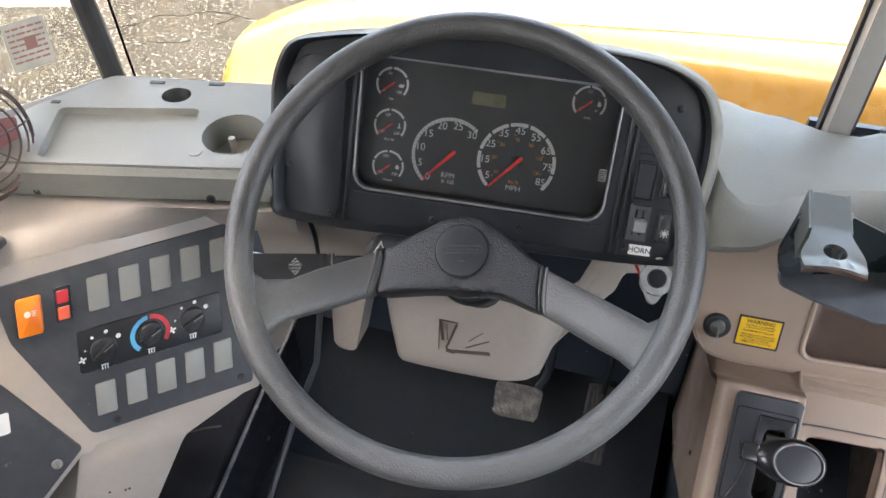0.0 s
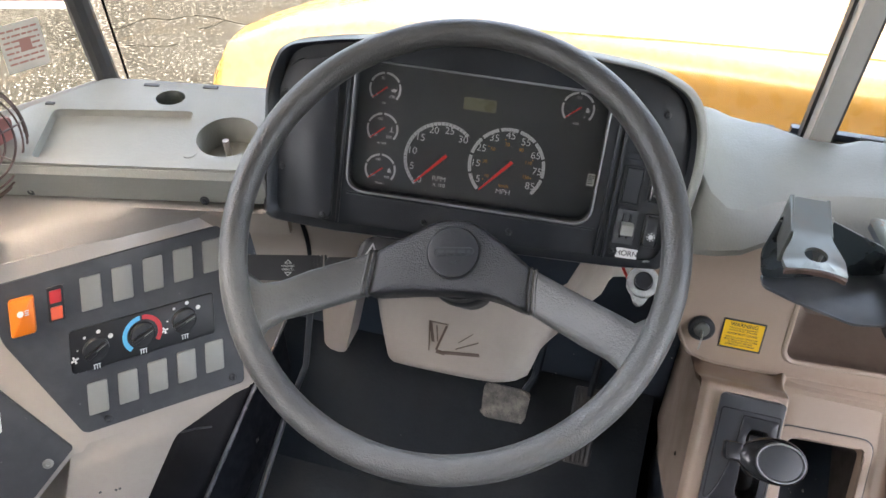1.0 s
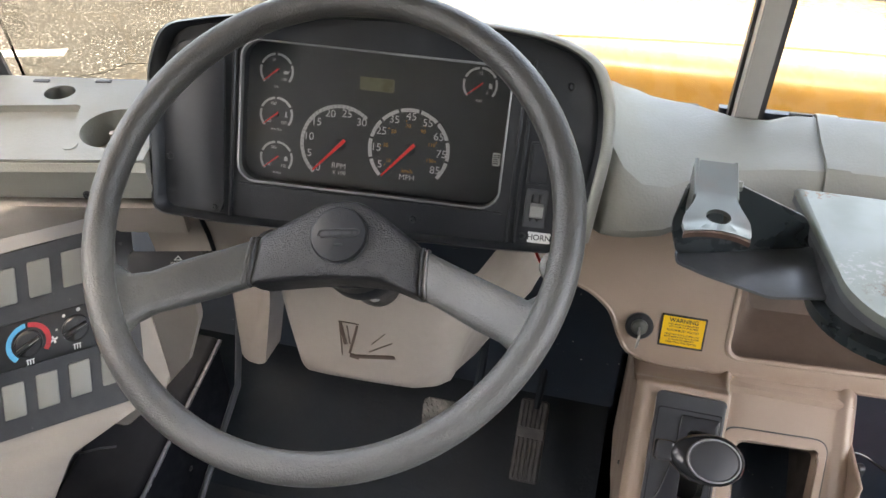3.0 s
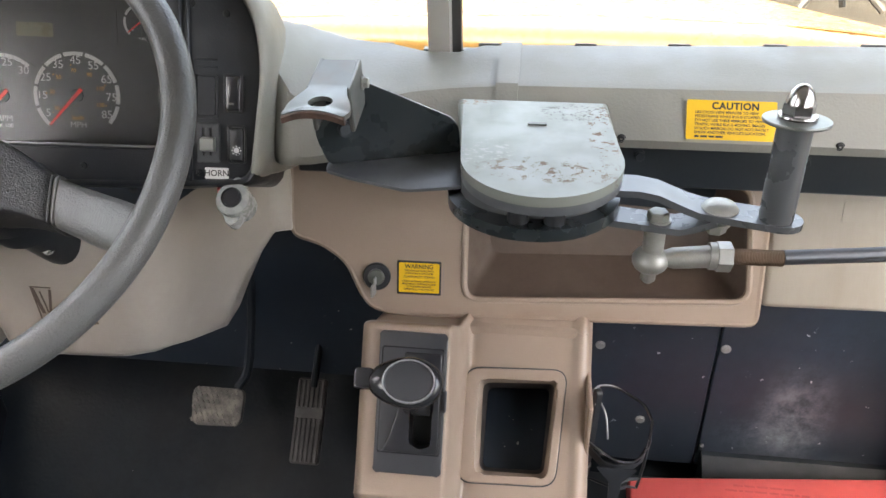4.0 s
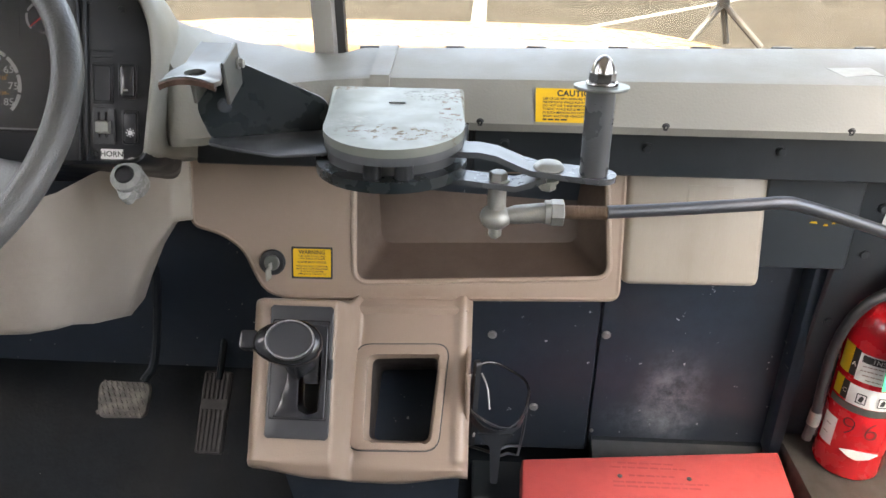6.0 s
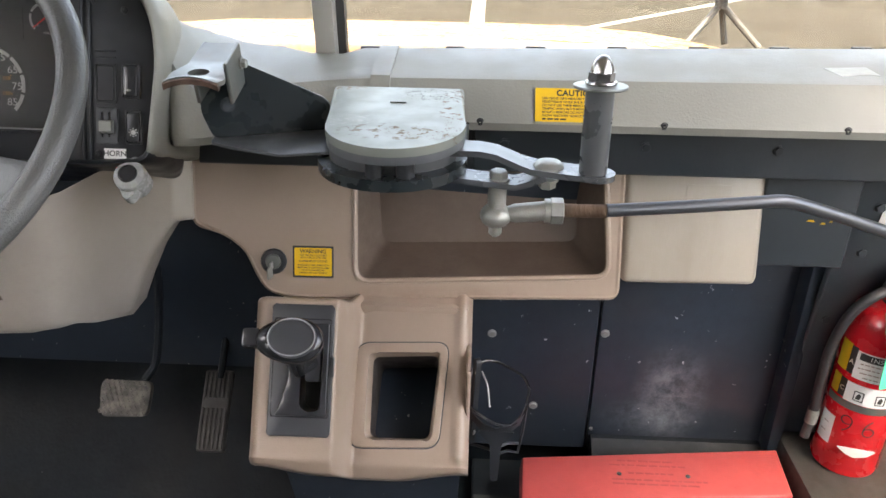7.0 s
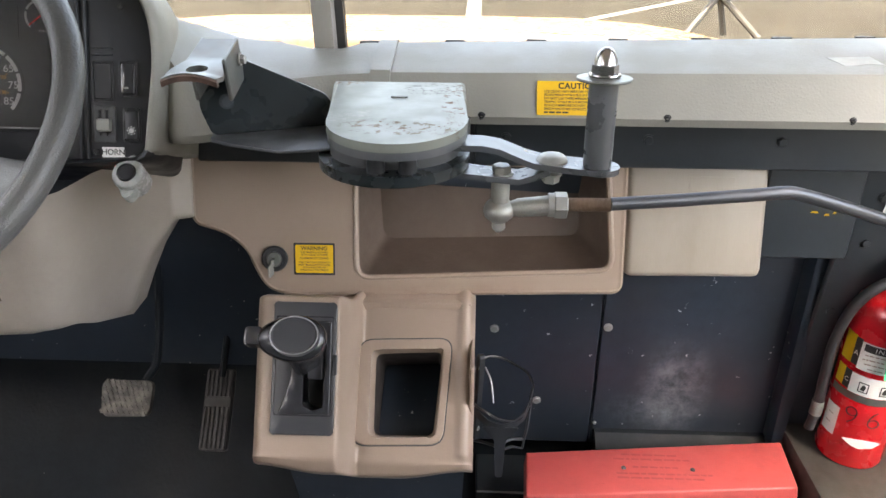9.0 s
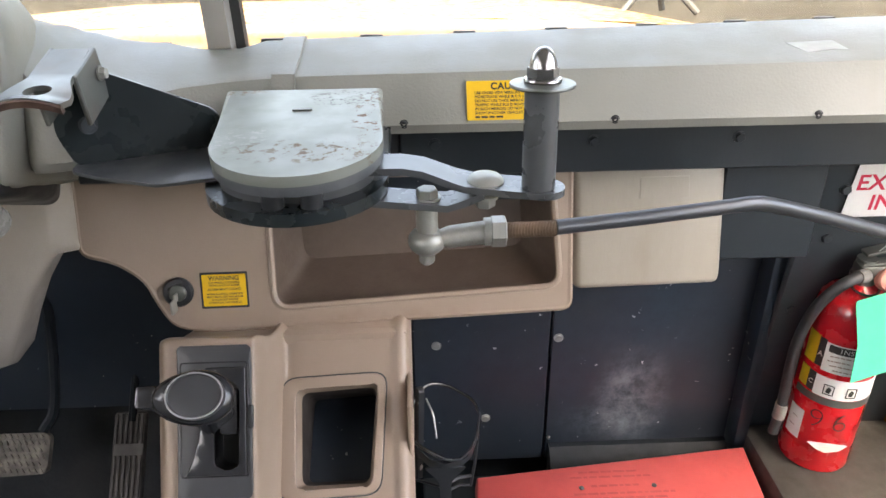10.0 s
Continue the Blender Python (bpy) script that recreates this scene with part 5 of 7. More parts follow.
def d_shape(x0, x1, y_back, y_mid, y_front, n=20, flare=0.0):
    cx, rx = (x0 + x1) / 2, (x1 - x0) / 2
    pts = [(x1 - flare * 0.25, y_back), (x0 - flare, y_back)]
    for i in range(n + 1):
        a = math.pi + math.pi * i / n
        pts.append((cx + rx * math.cos(a), y_mid + (y_mid - y_front) * math.sin(a)))
    return pts


bm = bmesh.new()
prism(bm, d_shape(0.503, 0.641, 0.940, 0.795, 0.716, 24, 0.018), 0.7935, 0.802, None, 0.0060, 6)
cover_top = part("cover", bm, CHIPPED, door_ctl, "grey-green cover with chipped paint")
# Shade on the cover's lower edge, painted as a darker rim.
bm = bmesh.new()
prism(bm, d_shape(0.5035, 0.6405, 0.940, 0.795, 0.7165, 24, 0.018), 0.7855, 0.7945, None, 0.002, 2)
part("cover_rim", bm, TONESTEEL, cover_top, "dark rim with the lower edge's shade painted in")
bm = bmesh.new()
prism(bm, rounded(0.558, 0.868, 0.576, 0.873, 0.002, 2), 0.8015, 0.8035)
part("slot", bm, STEEL, door_ctl)
bm = bmesh.new()
prism(bm, d_shape(0.502, 0.632, 0.93, 0.81, 0.755), 0.762, 0.786)
part("housing", bm, FACE, door_ctl)
bm = bmesh.new()
prism(bm, d_shape(0.490, 0.643, 0.936, 0.812, 0.735), 0.752, 0.763, None, 0.002, 2)
part("base_plate", bm, GLOSSBLACK, door_ctl)
for x, y in ((0.555, 0.745), (0.585, 0.745)):
    bm = bmesh.new()
    lathe(bm, [(0.009, 0.760), (0.009, 0.782)], Matrix.Translation((x, y + 0.006, 0)), 16)
    part("spacer", bm, BLACK, door_ctl)
hexbolt(door_ctl, (0.582, 0.790, 0.752), (0, 0, -1), 0.006, 0.009)


def strap(bm, line, w, t):
    """A flat bar that follows a line of (x, y, z) with width w across y."""
    line = [Vector(p) for p in line]
    rings = []
    for i, p in enumerate(line):
        a, b = line[max(0, i - 1)], line[min(len(line) - 1, i + 1)]
        d = (b - a).normalized()
        s = Vector((-d.y, d.x, 0)).normalized() * w / 2
        u = d.cross(s).normalized() * t / 2
        if u.z < 0:
            u = -u
        rings.append([p - s - u, p + s - u, p + s + u, p - s + u])
    return loft(bm, rings)


bm = bmesh.new()
strap(bm, [(0.60, 0.80, 0.776), (0.655, 0.80, 0.776), (0.672, 0.80, 0.773), (0.698, 0.798, 0.763), (0.71, 0.796, 0.760), (0.735, 0.790, 0.759), (0.774, 0.779, 0.759)], 0.034, 0.006)
lathe(bm, [(0.017, 0.756), (0.017, 0.762)], Matrix.Translation((0.772, 0.780, 0)), 20)
part("upper_arm", bm, GREY_STEEL, door_ctl)
bm = bmesh.new()
strap(bm, [(0.585, 0.80, 0.752), (0.635, 0.797, 0.748), (0.692, 0.797, 0.742), (0.707, 0.797, 0.746), (0.724, 0.794, 0.754)], 0.03, 0.006)
part("lower_arm", bm, GREY_STEEL, door_ctl)
bm = bmesh.new()
lathe(bm, [(0.0155, 0.7620), (0.0155, 0.7635), (0.012, 0.7675), (0.006, 0.7695), (0.0005, 0.770)], Matrix.Translation((0.7245, 0.792, 0)), 24)
part("carriage_bolt", bm, ZINC, door_ctl)
hexbolt(door_ctl, (0.7245, 0.793, 0.750), (0, 0, -1), 0.009, 0.011)
hexbolt(door_ctl, (0.6755, 0.797, 0.7450), (0, 0, 1), 0.0095, 0.010)
bm = bmesh.new()
lathe(bm, [(0.0095, 0.742), (0.0095, 0.712)], Matrix.Translation((0.675, 0.797, 0)), 18)
part("spacer", bm, ZINC, door_ctl)
M_ROD = Matrix.Translation((0.0025, 0.0, 0.0115))
bm = bmesh.new()
bmesh.ops.create_uvsphere(bm, u_segments=20, v_segments=12, radius=0.0165, matrix=M_ROD @ Matrix.Translation((0.672, 0.797, 0.694)) @ Matrix.Diagonal((1, 1, 0.8, 1)))
tube(bm, [M_ROD @ Vector(p) for p in ((0.682, 0.797, 0.696), (0.692, 0.797, 0.697), (0.728, 0.799, 0.700))], [0.007, 0.010, 0.0105], 14)
lathe(bm, [(0.007, 0.682), (0.007, 0.674), (0.003, 0.670)], M_ROD @ Matrix.Translation((0.672, 0.797, 0)), 12)
part("rod_end", bm, ZINC, door_ctl, "zinc ball joint end")
bm = bmesh.new()
M_NUT = M_ROD @ frame_of((0.728, 0.799, 0.700), (0, 1, 0), (0, 0, 1))
prism(bm, circle(0, 0, 0.0138, 6), 0, 0.0135, M_NUT, 0.001, 1, True)
prism(bm, circle(0, 0, 0.0125, 20), -0.006, 0.0, M_NUT)
part("lock_nut", bm, ZINC, door_ctl)
bm = bmesh.new()
thread = []
for i in range(36):
    thread += [(0.0066, i * 0.0013), (0.0075, i * 0.0013 + 0.00065)]
lathe(bm, thread, M_ROD @ frame_of((0.739, 0.7995, 0.7005), (0, 1, 0), (-0.013, 0.01, 1)), 12)
part("thread", bm, RUST, door_ctl, "rusty thread")
bm = bmesh.new()
tube(bm, smooth_line([M_ROD @ Vector(p) for p in ((0.786, 0.8015, 0.701), (0.86, 0.810, 0.7035), (0.94, 0.821, 0.7065), (0.970, 0.826, 0.7075), (0.992, 0.832, 0.7025), (1.05, 0.848, 0.682), (1.16, 0.885, 0.638), (1.42, 0.97, 0.535))], 5), 0.0070, 12)
part("rod", bm, RODMET, door_ctl, "bent polished steel link rod")
bm = bmesh.new()
M_H = frame_of((0.7665, 0.778, 0.762), (1, 0, 0), (0, 1, -0.06)) @ Matrix.Diagonal((1, 1, 0.90, 1))
lathe(bm, [(0.0135, 0.0), (0.0138, 0.003), (0.0138, 0.092)], M_H, 24)
part("grip", bm, GREY_STEEL, door_ctl, "grey enamelled grip tube")
bm = bmesh.new()
lathe(bm, [(0.0255, 0.092), (0.026, 0.0935), (0.0255, 0.095), (0.010, 0.096)], M_H, 28)
part("washer", bm, STEEL, door_ctl)
bm = bmesh.new()
lathe(bm, [(0.0145, 0.096), (0.0150, 0.0975), (0.0145, 0.099), (0.010, 0.0995)], M_H, 24)
prism(bm, circle(0, 0, 0.0125, 6), 0.099, 0.109, M_H, 0.0008, 1)
lathe(bm, [(0.0112, 0.108), (0.0102, 0.114), (0.0082, 0.120), (0.0045, 0.1245), (0.0005, 0.126)], M_H, 20)
part("acorn_nut", bm, CHROME, door_ctl, "chrome acorn nut")

# ---- by the door ----
kit = thing("emergency_kit_box", "faded red plastic emergency kit box bolted on the floor", "kit box", at=(0.92, 1.0, 0.0))
bm = bmesh.new()
loft(bm, [[(0.745, 1.004, 0.0), (1.196, 1.042, 0.0), (1.206, 1.150, 0.0), (0.750, 1.104, 0.0)], [(0.750, 1.009, 0.094), (1.191, 1.046, 0.094), (1.201, 1.146, 0.094), (0.755, 1.100, 0.094)]])
bmesh.ops.bevel(bm, geom=list(bm.edges), offset=0.005, segments=3, profile=0.5, affect="EDGES")
part("body", bm, REDBOX, kit)
bm = bmesh.new()
loft(bm, [[(0.742, 1.000, 0.082), (1.197, 1.038, 0.082), (1.208, 1.157, 0.082), (0.748, 1.110, 0.082)], [(0.745, 1.003, 0.112), (1.194, 1.041, 0.112), (1.205, 1.154, 0.112), (0.751, 1.107, 0.112)]])
bmesh.ops.bevel(bm, geom=list(bm.edges), offset=0.0035, segments=3, profile=0.5, affect="EDGES")
lid = part("lid", bm, REDBOX, kit)
for x in (0.79, 0.97, 1.14):
    bm = bmesh.new()
    y = 1.000 + (x - 0.742) * 0.0835
    box(bm, (x, y + 0.001, 0.040), (0.010, 0.010, 0.078), None, 0.002, 2)
    part("rib", bm, REDBOX, kit)
for x in (0.914, 1.030):
    bm = bmesh.new()
    lathe(bm, [(0.006, 0.1115), (0.006, 0.1130), (0.004, 0.1145), (0.0005, 0.1150)], Matrix.Translation((x, 1.075, 0)) @ Matrix.Diagonal((0.7, 0.7, 1, 1)), 14)
    part("rivet", bm, TONESTEEL, lid)
bm = bmesh.new()
rg = random.Random(5)
bars(bm, [(0.915, 1.015, 1.108), (0.90, 1.03, 1.097), (0.93, 1.01, 1.078), (0.90, 1.06, 1.062), (0.90, 1.05, 1.052)], None, 0.0040, 0.1122, rng=rg)
part("moulded_print", bm, material("dark_red_print", (0.34, 0.06, 0.06), 0.6, vary=0.3), lid, "worn illegible moulded print")

ext = thing("fire_extinguisher", "red fire extinguisher with white labels, black hose and green tag", "fire extinguisher", at=(1.268, 1.065, 0.11))
M_E = Matrix.Translation((1.305, 1.125, 0.124)) @ Matrix.Diagonal((0.985, 0.985, 0.96, 1))
bm = bmesh.new()
lathe(bm, [(0.046, 0.0), (0.052, 0.003), (0.054, 0.010), (0.054, 0.278), (0.0525, 0.294), (0.047, 0.311), (0.036, 0.325), (0.022, 0.333), (0.017, 0.340)], M_E, 44)
part("cylinder", bm, RED, ext)


def wrap(bm, z0, z1, a0, a1, r, n=14):
    """A label wrapped round the cylinder between two angles (degrees, 270 faces the cab)."""
    rows = []
    for i in range(n + 1):
        a = radians(a0 + (a1 - a0) * i / n)
        rows.append([(r * math.cos(a), r * math.sin(a), z0), (r * math.cos(a), r * math.sin(a), z1), ((r - 0.001) * math.cos(a), (r - 0.001) * math.sin(a), z1), ((r - 0.001) * math.cos(a), (r - 0.001) * math.sin(a), z0)])
    return loft(bm, rows, True, True, M_E)


for name, mat, z0, z1, a0, a1, r, lab in (("label", PAPER, 0.200, 0.251, 214, 320, 0.0547, "white instruction label"), ("label", PAPER, 0.153, 0.190, 211, 320, 0.0547, "white pictogram label"), ("label", YELLOW, 0.204, 0.256, 178, 202, 0.0547, "yellow class label"), ("label", YELLOW, 0.157, 0.192, 180, 198, 0.0547, "yellow class label"), ("label", INK, 0.204, 0.254, 202, 214, 0.0546, "black class label"), ("label", INK, 0.156, 0.191, 198, 211, 0.0546, "black class label"), ("label", INK, 0.236, 0.249, 219, 315, 0.0549, "black label heading"), ("label", PAPER, 0.055, 0.112, 178, 208, 0.0547, "white bar label"), ("strap", STEEL, 0.139, 0.152, 180, 410, 0.0555, "steel bracket strap")):
    bm = bmesh.new()
    wrap(bm, z0, z1, a0, a1, r)
    part(name, bm, mat, ext, lab)


def on_tank(a, z, r=0.0552):
    a = radians(a)
    p = M_E @ Vector((r * math.cos(a), r * math.sin(a), z))
    return frame_of(p, (-math.sin(a), math.cos(a), 0), (0, 0, 1))


for i, ch in enumerate("INST"):
    words(ch, 0.011, on_tank(237 + i * 7.5, 0.2425), WHITE, ext)
words("A", 0.012, on_tank(208, 0.226), PAPER, ext)
words("C", 0.011, on_tank(204.5, 0.172), PAPER, ext)
for ch, a in (("9", 228), ("6", 264)):
    words(ch, 0.050, on_tank(a, 0.108), INK, ext, bold=-0.0014)
for k, rows_ in enumerate(([(-0.020, 0.014, 0.012), (-0.022, 0.010, 0.004), (-0.018, 0.014, -0.004), (-0.012, 0.014, -0.012)], [(-0.004, 0.006, 0.010), (-0.006, 0.004, -0.008)])):
    bm = bmesh.new()
    bars(bm, rows_, on_tank(244 if k == 0 else 193, 0.219 if k == 0 else 0.084), 0.0020, 0.0003)
    part("label_print", bm, FADED_INK, ext)
for a in (234, 267):
    bm = bmesh.new()
    plate(bm, rounded(-0.0075, -0.009, 0.0075, 0.009, 0.0008, 1), [rounded(-0.006, -0.0075, 0.006, 0.0075, 0.0006, 1)], 0, 0.0005, on_tank(a, 0.169))
    prism(bm, fillet([(-0.004, -0.005), (0.002, -0.006), (0.004, 0.002), (0.0, 0.006), (-0.003, 0.001)], 0.001, 2), 0, 0.0005, on_tank(a, 0.169))
    part("pictogram", bm, INK, ext)
bm = bmesh.new()
prism(bm, fillet([(-0.030, 0.006), (0.030, 0.008), (0.018, -0.006), (0.0, -0.012), (-0.014, -0.007)], 0.003, 2), 0, 0.0005, on_tank(254, 0.060))
part("label_scrap", bm, PAPER, ext, "torn white label remains")
bm = bmesh.new()
lathe(bm, [(0.018, 0.335), (0.018, 0.352), (0.014, 0.356), (0.014, 0.378)], M_E, 18)
box(bm, (0.008, -0.006, 0.362), (0.050, 0.026, 0.022), M_E, 0.005, 2)
valve = part("valve", bm, STEEL, ext, "metal valve body")
for z, rot, size in ((0.392, -14, (0.10, 0.020, 0.006)), (0.374, -2, (0.085, 0.018, 0.004))):
    bm = bmesh.new()
    box(bm, (size[0] / 2 - 0.012, 0, 0), size, M_E @ Matrix.Translation((0, -0.006, z)) @ Matrix.Rotation(radians(rot), 4, "Y"), 0.0018, 2)
    part("squeeze_handle", bm, STEEL, valve)
bm = bmesh.new()
lathe(bm, [(0.0165, 0), (0.0165, 0.010), (0.0140, 0.013), (0.0130, 0.0115), (0.0005, 0.012)], frame_of(M_E @ Vector((0.022, -0.018, 0.352)), (1, 0, 0), (0, 0.3, 1)), 24)
part("pressure_gauge", bm, material("faded_red_gauge", (0.6, 0.25, 0.2), 0.3), valve)
bm = bmesh.new()
tube(bm, smooth_line([M_E @ Vector((0.02 * math.cos(a) - 0.002, 0.02 * math.sin(a) - 0.012, 0.338 + 0.006 * math.sin(a))) for a in [2 * math.pi * i / 14 for i in range(14)]], 2), 0.002, 6)
part("neck_ring", bm, CHROME, ext)
bm = bmesh.new()
hose = smooth_line([M_E @ Vector(p) for p in ((-0.006, -0.020, 0.360), (-0.030, -0.030, 0.362), (-0.056, -0.032, 0.345), (-0.074, -0.024, 0.305), (-0.080, -0.012, 0.24), (-0.077, -0.006, 0.17), (-0.074, -0.004, 0.10), (-0.078, -0.004, 0.05))], 6)
tube(bm, hose, 0.0082, 12)
part("hose", bm, HOSE, ext, "black rubber discharge hose")
for a, b in ((1, 5), (35, 38)):
    bm = bmesh.new()
    tube(bm, hose[a:b + 1], 0.0098, 14)
    part("ferrule", bm, ZINC, ext)
bm = bmesh.new()
tag = fillet([(0.0, 0.0), (0.075, 0.012), (0.088, -0.125), (0.022, -0.138), (0.020, -0.075)], 0.004, 2)
prism(bm, tag, 0, 0.0006, frame_of((1.262, 1.062, 0.455), (0.98, 0.16, 0), (0.0, 0.06, 1)))
part("inspection_tag", bm, GREEN, ext, "green paper inspection tag")
bm = bmesh.new()
tube(bm, smooth_line([M_E @ Vector(p) for p in ((0.0, -0.02, 0.40), (0.012, -0.03, 0.425), (0.02, -0.025, 0.405), (0.045, -0.035, 0.385), (0.03, -0.05, 0.35))]), 0.0008, 5)
part("seal_wire", bm, WHITE, ext)

sign = thing("extinguisher_sign", "white plastic sign with red lettering on the side panel", "sign", at=(1.33, 1.118, 0.59))
M_SG = frame_of((1.256, 1.1385, 0.546), (1, 0.0, 0), (0, -0.122, 0.9925))
bm = bmesh.new()
prism(bm, fillet([(0.0, 0.0), (0.17, 0.0), (0.17, 0.098), (0.004, 0.098)], [0.004, 0.01, 0.01, 0.012], 4), 0, 0.0008, M_SG)
board = part("board", bm, PAPER, sign)
SIGNRED = material("red_sign_print", (0.6, 0.02, 0.06), 0.5, vary=0.05)
words("EXTIN", 0.034, M_SG @ Matrix.Translation((0.008, 0.054, 0.0009)), SIGNRED, board, align="LEFT", bold=0.0006)
words("IN", 0.034, M_SG @ Matrix.Translation((0.034, 0.022, 0.0009)), SIGNRED, board, align="LEFT", bold=0.0006)


# ---- inside the instrument pod ----
bm = bmesh.new()
plate(bm, grown(POD_OUT, 0.975), [rounded(-0.1565, -0.0635, 0.1295, 0.0865, 0.020)], -0.018, 0.014, M_POD, 0.001)
facia = part("facia", bm, POD, cluster, "black facia panel")
bm = bmesh.new()
prism(bm, fillet([(-0.239, -0.100), (-0.170, -0.104), (-0.174, 0.085), (-0.225, 0.078), (-0.240, 0.05)], 0.012, 4), 0.013, 0.018, M_POD, 0.002, 2)
left_plate = part("blank_plate", bm, POD, cluster, "dark blank plate with screws")
for x, y in ((-0.180, -0.097), (-0.232, -0.046), (-0.234, 0.04), (-0.183, 0.072)):
    screw(left_plate, pod(x, y, 0.018).translation, M_POD.col[2][:3], 0.0034)
for x, y in ((0.040, -0.085), (-0.060, -0.089), (0.190, 0.073), (0.155, 0.082), (0.090, -0.108)):
    screw(facia, pod(x, y, 0.0145).translation, M_POD.col[2][:3], 0.0036)
bm = bmesh.new()
for x in (-0.163, 0.143, 0.151):
    prism(bm, rounded(x - 0.0018, -0.105, x + 0.0018, 0.095, 0.001, 1), 0.013, 0.0185, M_POD, 0.001, 1)
prism(bm, rounded(-0.155, -0.068, 0.135, -0.0655, 0.001, 1), 0.013, 0.0165, M_POD, 0.0008, 1)
part("moulded_rib", bm, POD, facia)
bm = bmesh.new()
plate(bm, rounded(-0.1575, -0.0645, 0.1305, 0.0875, 0.021), [rounded(-0.1557, -0.0627, 0.1287, 0.0857, 0.0202)], 0.006, 0.0165, M_POD, 0.0008)
part("bezel", bm, material("worn_silver_edge", (0.22, 0.225, 0.225), 0.35, 0.5, vary=0.1), cluster, "thin silver bezel edge")
bm = bmesh.new()
prism(bm, rounded(-0.158, -0.065, 0.131, 0.090, 0.018), -0.006, 0.0, M_DIAL)
dial_face = part("dial_face", bm, FACE, cluster)
bm = bmesh.new()
plate(bm, rounded(-0.1023, 0.0385, 0.0700, 0.0756, 0.002, 2), [rounded(-0.1015, 0.0393, 0.0692, 0.0748, 0.002, 2)], 0.0, 0.0006, M_DIAL)
part("window_outline", bm, PANEL_BLACK, dial_face)
bm = bmesh.new()
prism(bm, rounded(-0.0336, 0.0453, 0.0041, 0.0594, 0.001, 2), 0, 0.0006, M_DIAL)
part("lcd", bm, LCD, dial_face, "unlit greenish lcd window")
bm = bmesh.new()
prism(bm, rounded(0.1180, -0.0175, 0.1262, -0.0035, 0.001, 1), 0.0108, 0.0113, M_POD)
part("data_label", bm, BLANK, dial_face, "small grey data label")
bm = bmesh.new()
bars(bm, [(0.1188, 0.1254, -0.006 - i * 0.0022) for i in range(5)], M_POD, 0.0013, 0.0115)
part("label_print", bm, INK, dial_face)


def arc(bm, cx, cy, r0, r1, a0, a1, z=0.0004, n=40):
    rows = []
    for i in range(n + 1):
        a = radians(a0 + (a1 - a0) * i / n)
        rows.append([(cx + r0 * math.cos(a), cy + r0 * math.sin(a), z), (cx + r1 * math.cos(a), cy + r1 * math.sin(a), z), (cx + r1 * math.cos(a), cy + r1 * math.sin(a), z + 0.0004), (cx + r0 * math.cos(a), cy + r0 * math.sin(a), z + 0.0004)])
    return loft(bm, rows, True, True, M_DIAL)


def gauge(name, cx, cy, r, a0, a1, ticks, labels, size, needle, width, label, lr=0.72, group=""):
    bm = bmesh.new()
    lathe(bm, [(r * 1.06, 0.0001), (r * 1.06, 0.0004), (0.0005, 0.0004)], dial(cx, cy), 40)
    face = part(name, bm, FACE, dial_face, label)
    bm = bmesh.new()
    span = (a1 - a0) / ticks
    for i in range(ticks):
        arc(bm, cx, cy, r - width, r, a0 + span * (i + 0.04), a0 + span * (i + 0.93), n=max(2, 60 // ticks))
    part("scale", bm, WHITE, face)
    for text, a in labels:
        a = radians(a)
        words(text, size, dial(cx + r * lr * math.cos(a), cy + r * lr * math.sin(a), 0.0008), WHITE, face)
    bm = bmesh.new()
    a = radians(needle)
    d = Vector((math.cos(a), math.sin(a), 0))
    s = Vector((-d.y, d.x, 0))
    c = Vector((cx, cy, 0.004))
    prism(bm, [((c - d * r * 0.2 + s * r * 0.045).x, (c - d * r * 0.2 + s * r * 0.045).y), ((c - d * r * 0.2 - s * r * 0.045).x, (c - d * r * 0.2 - s * r * 0.045).y), ((c + d * r * 0.93 - s * r * 0.02).x, (c + d * r * 0.93 - s * r * 0.02).y), ((c + d * r * 0.93 + s * r * 0.02).x, (c + d * r * 0.93 + s * r * 0.02).y)], 0.003, 0.004, M_DIAL)
    part("needle", bm, NEEDLE, face)
    bm = bmesh.new()
    lathe(bm, [(r * 0.15, 0.0005), (r * 0.15, 0.0022), (r * 0.12, 0.0028), (0.0003, 0.0028)], dial(cx, cy), 20)
    part("needle_cap", bm, FACE, face)
    return face


rpm = gauge("tachometer", -0.0513, -0.0172, 0.0443, 230, 48, 30, [(t, 230 - i * 30) for i, t in enumerate(("0", "5", "10", "15", "20", "25", "30"))], 0.0118, 227, 0.0040, "tachometer dial", 0.80)
words("RPM", 0.0088, dial(-0.0508, -0.0403, 0.0008), WHITE, rpm)
words("X 100", 0.0062, dial(-0.0501, -0.0479, 0.0008), WHITE, rpm)
mph = gauge("speedometer", 0.0256, -0.0138, 0.0452, 227, -42, 9, [(t, 212 - i * 30.5) for i, t in enumerate(("5", "15", "25", "35", "45", "55", "65", "75", "85"))], 0.0118, 228, 0.0040, "speedometer dial", 0.80)
for i, t in enumerate(("10", "30", "50", "70", "90", "110", "130")):
    a = radians(213 - i * 39)
    words(t, 0.0058, dial(0.0256 + 0.0258 * math.cos(a), -0.0138 + 0.0258 * math.sin(a), 0.0008), AMBER, mph)
    bm = bmesh.new()
    lathe(bm, [(0.0007, 0.0004), (0.0007, 0.0008), (0.0001, 0.0008)], dial(0.0256 + 0.0315 * math.cos(a + 0.06), -0.0138 + 0.0315 * math.sin(a + 0.06)), 10)
    part("scale_dot", bm, AMBER, mph)
words("MPH", 0.0088, dial(0.0260, -0.0445, 0.0008), WHITE, mph)
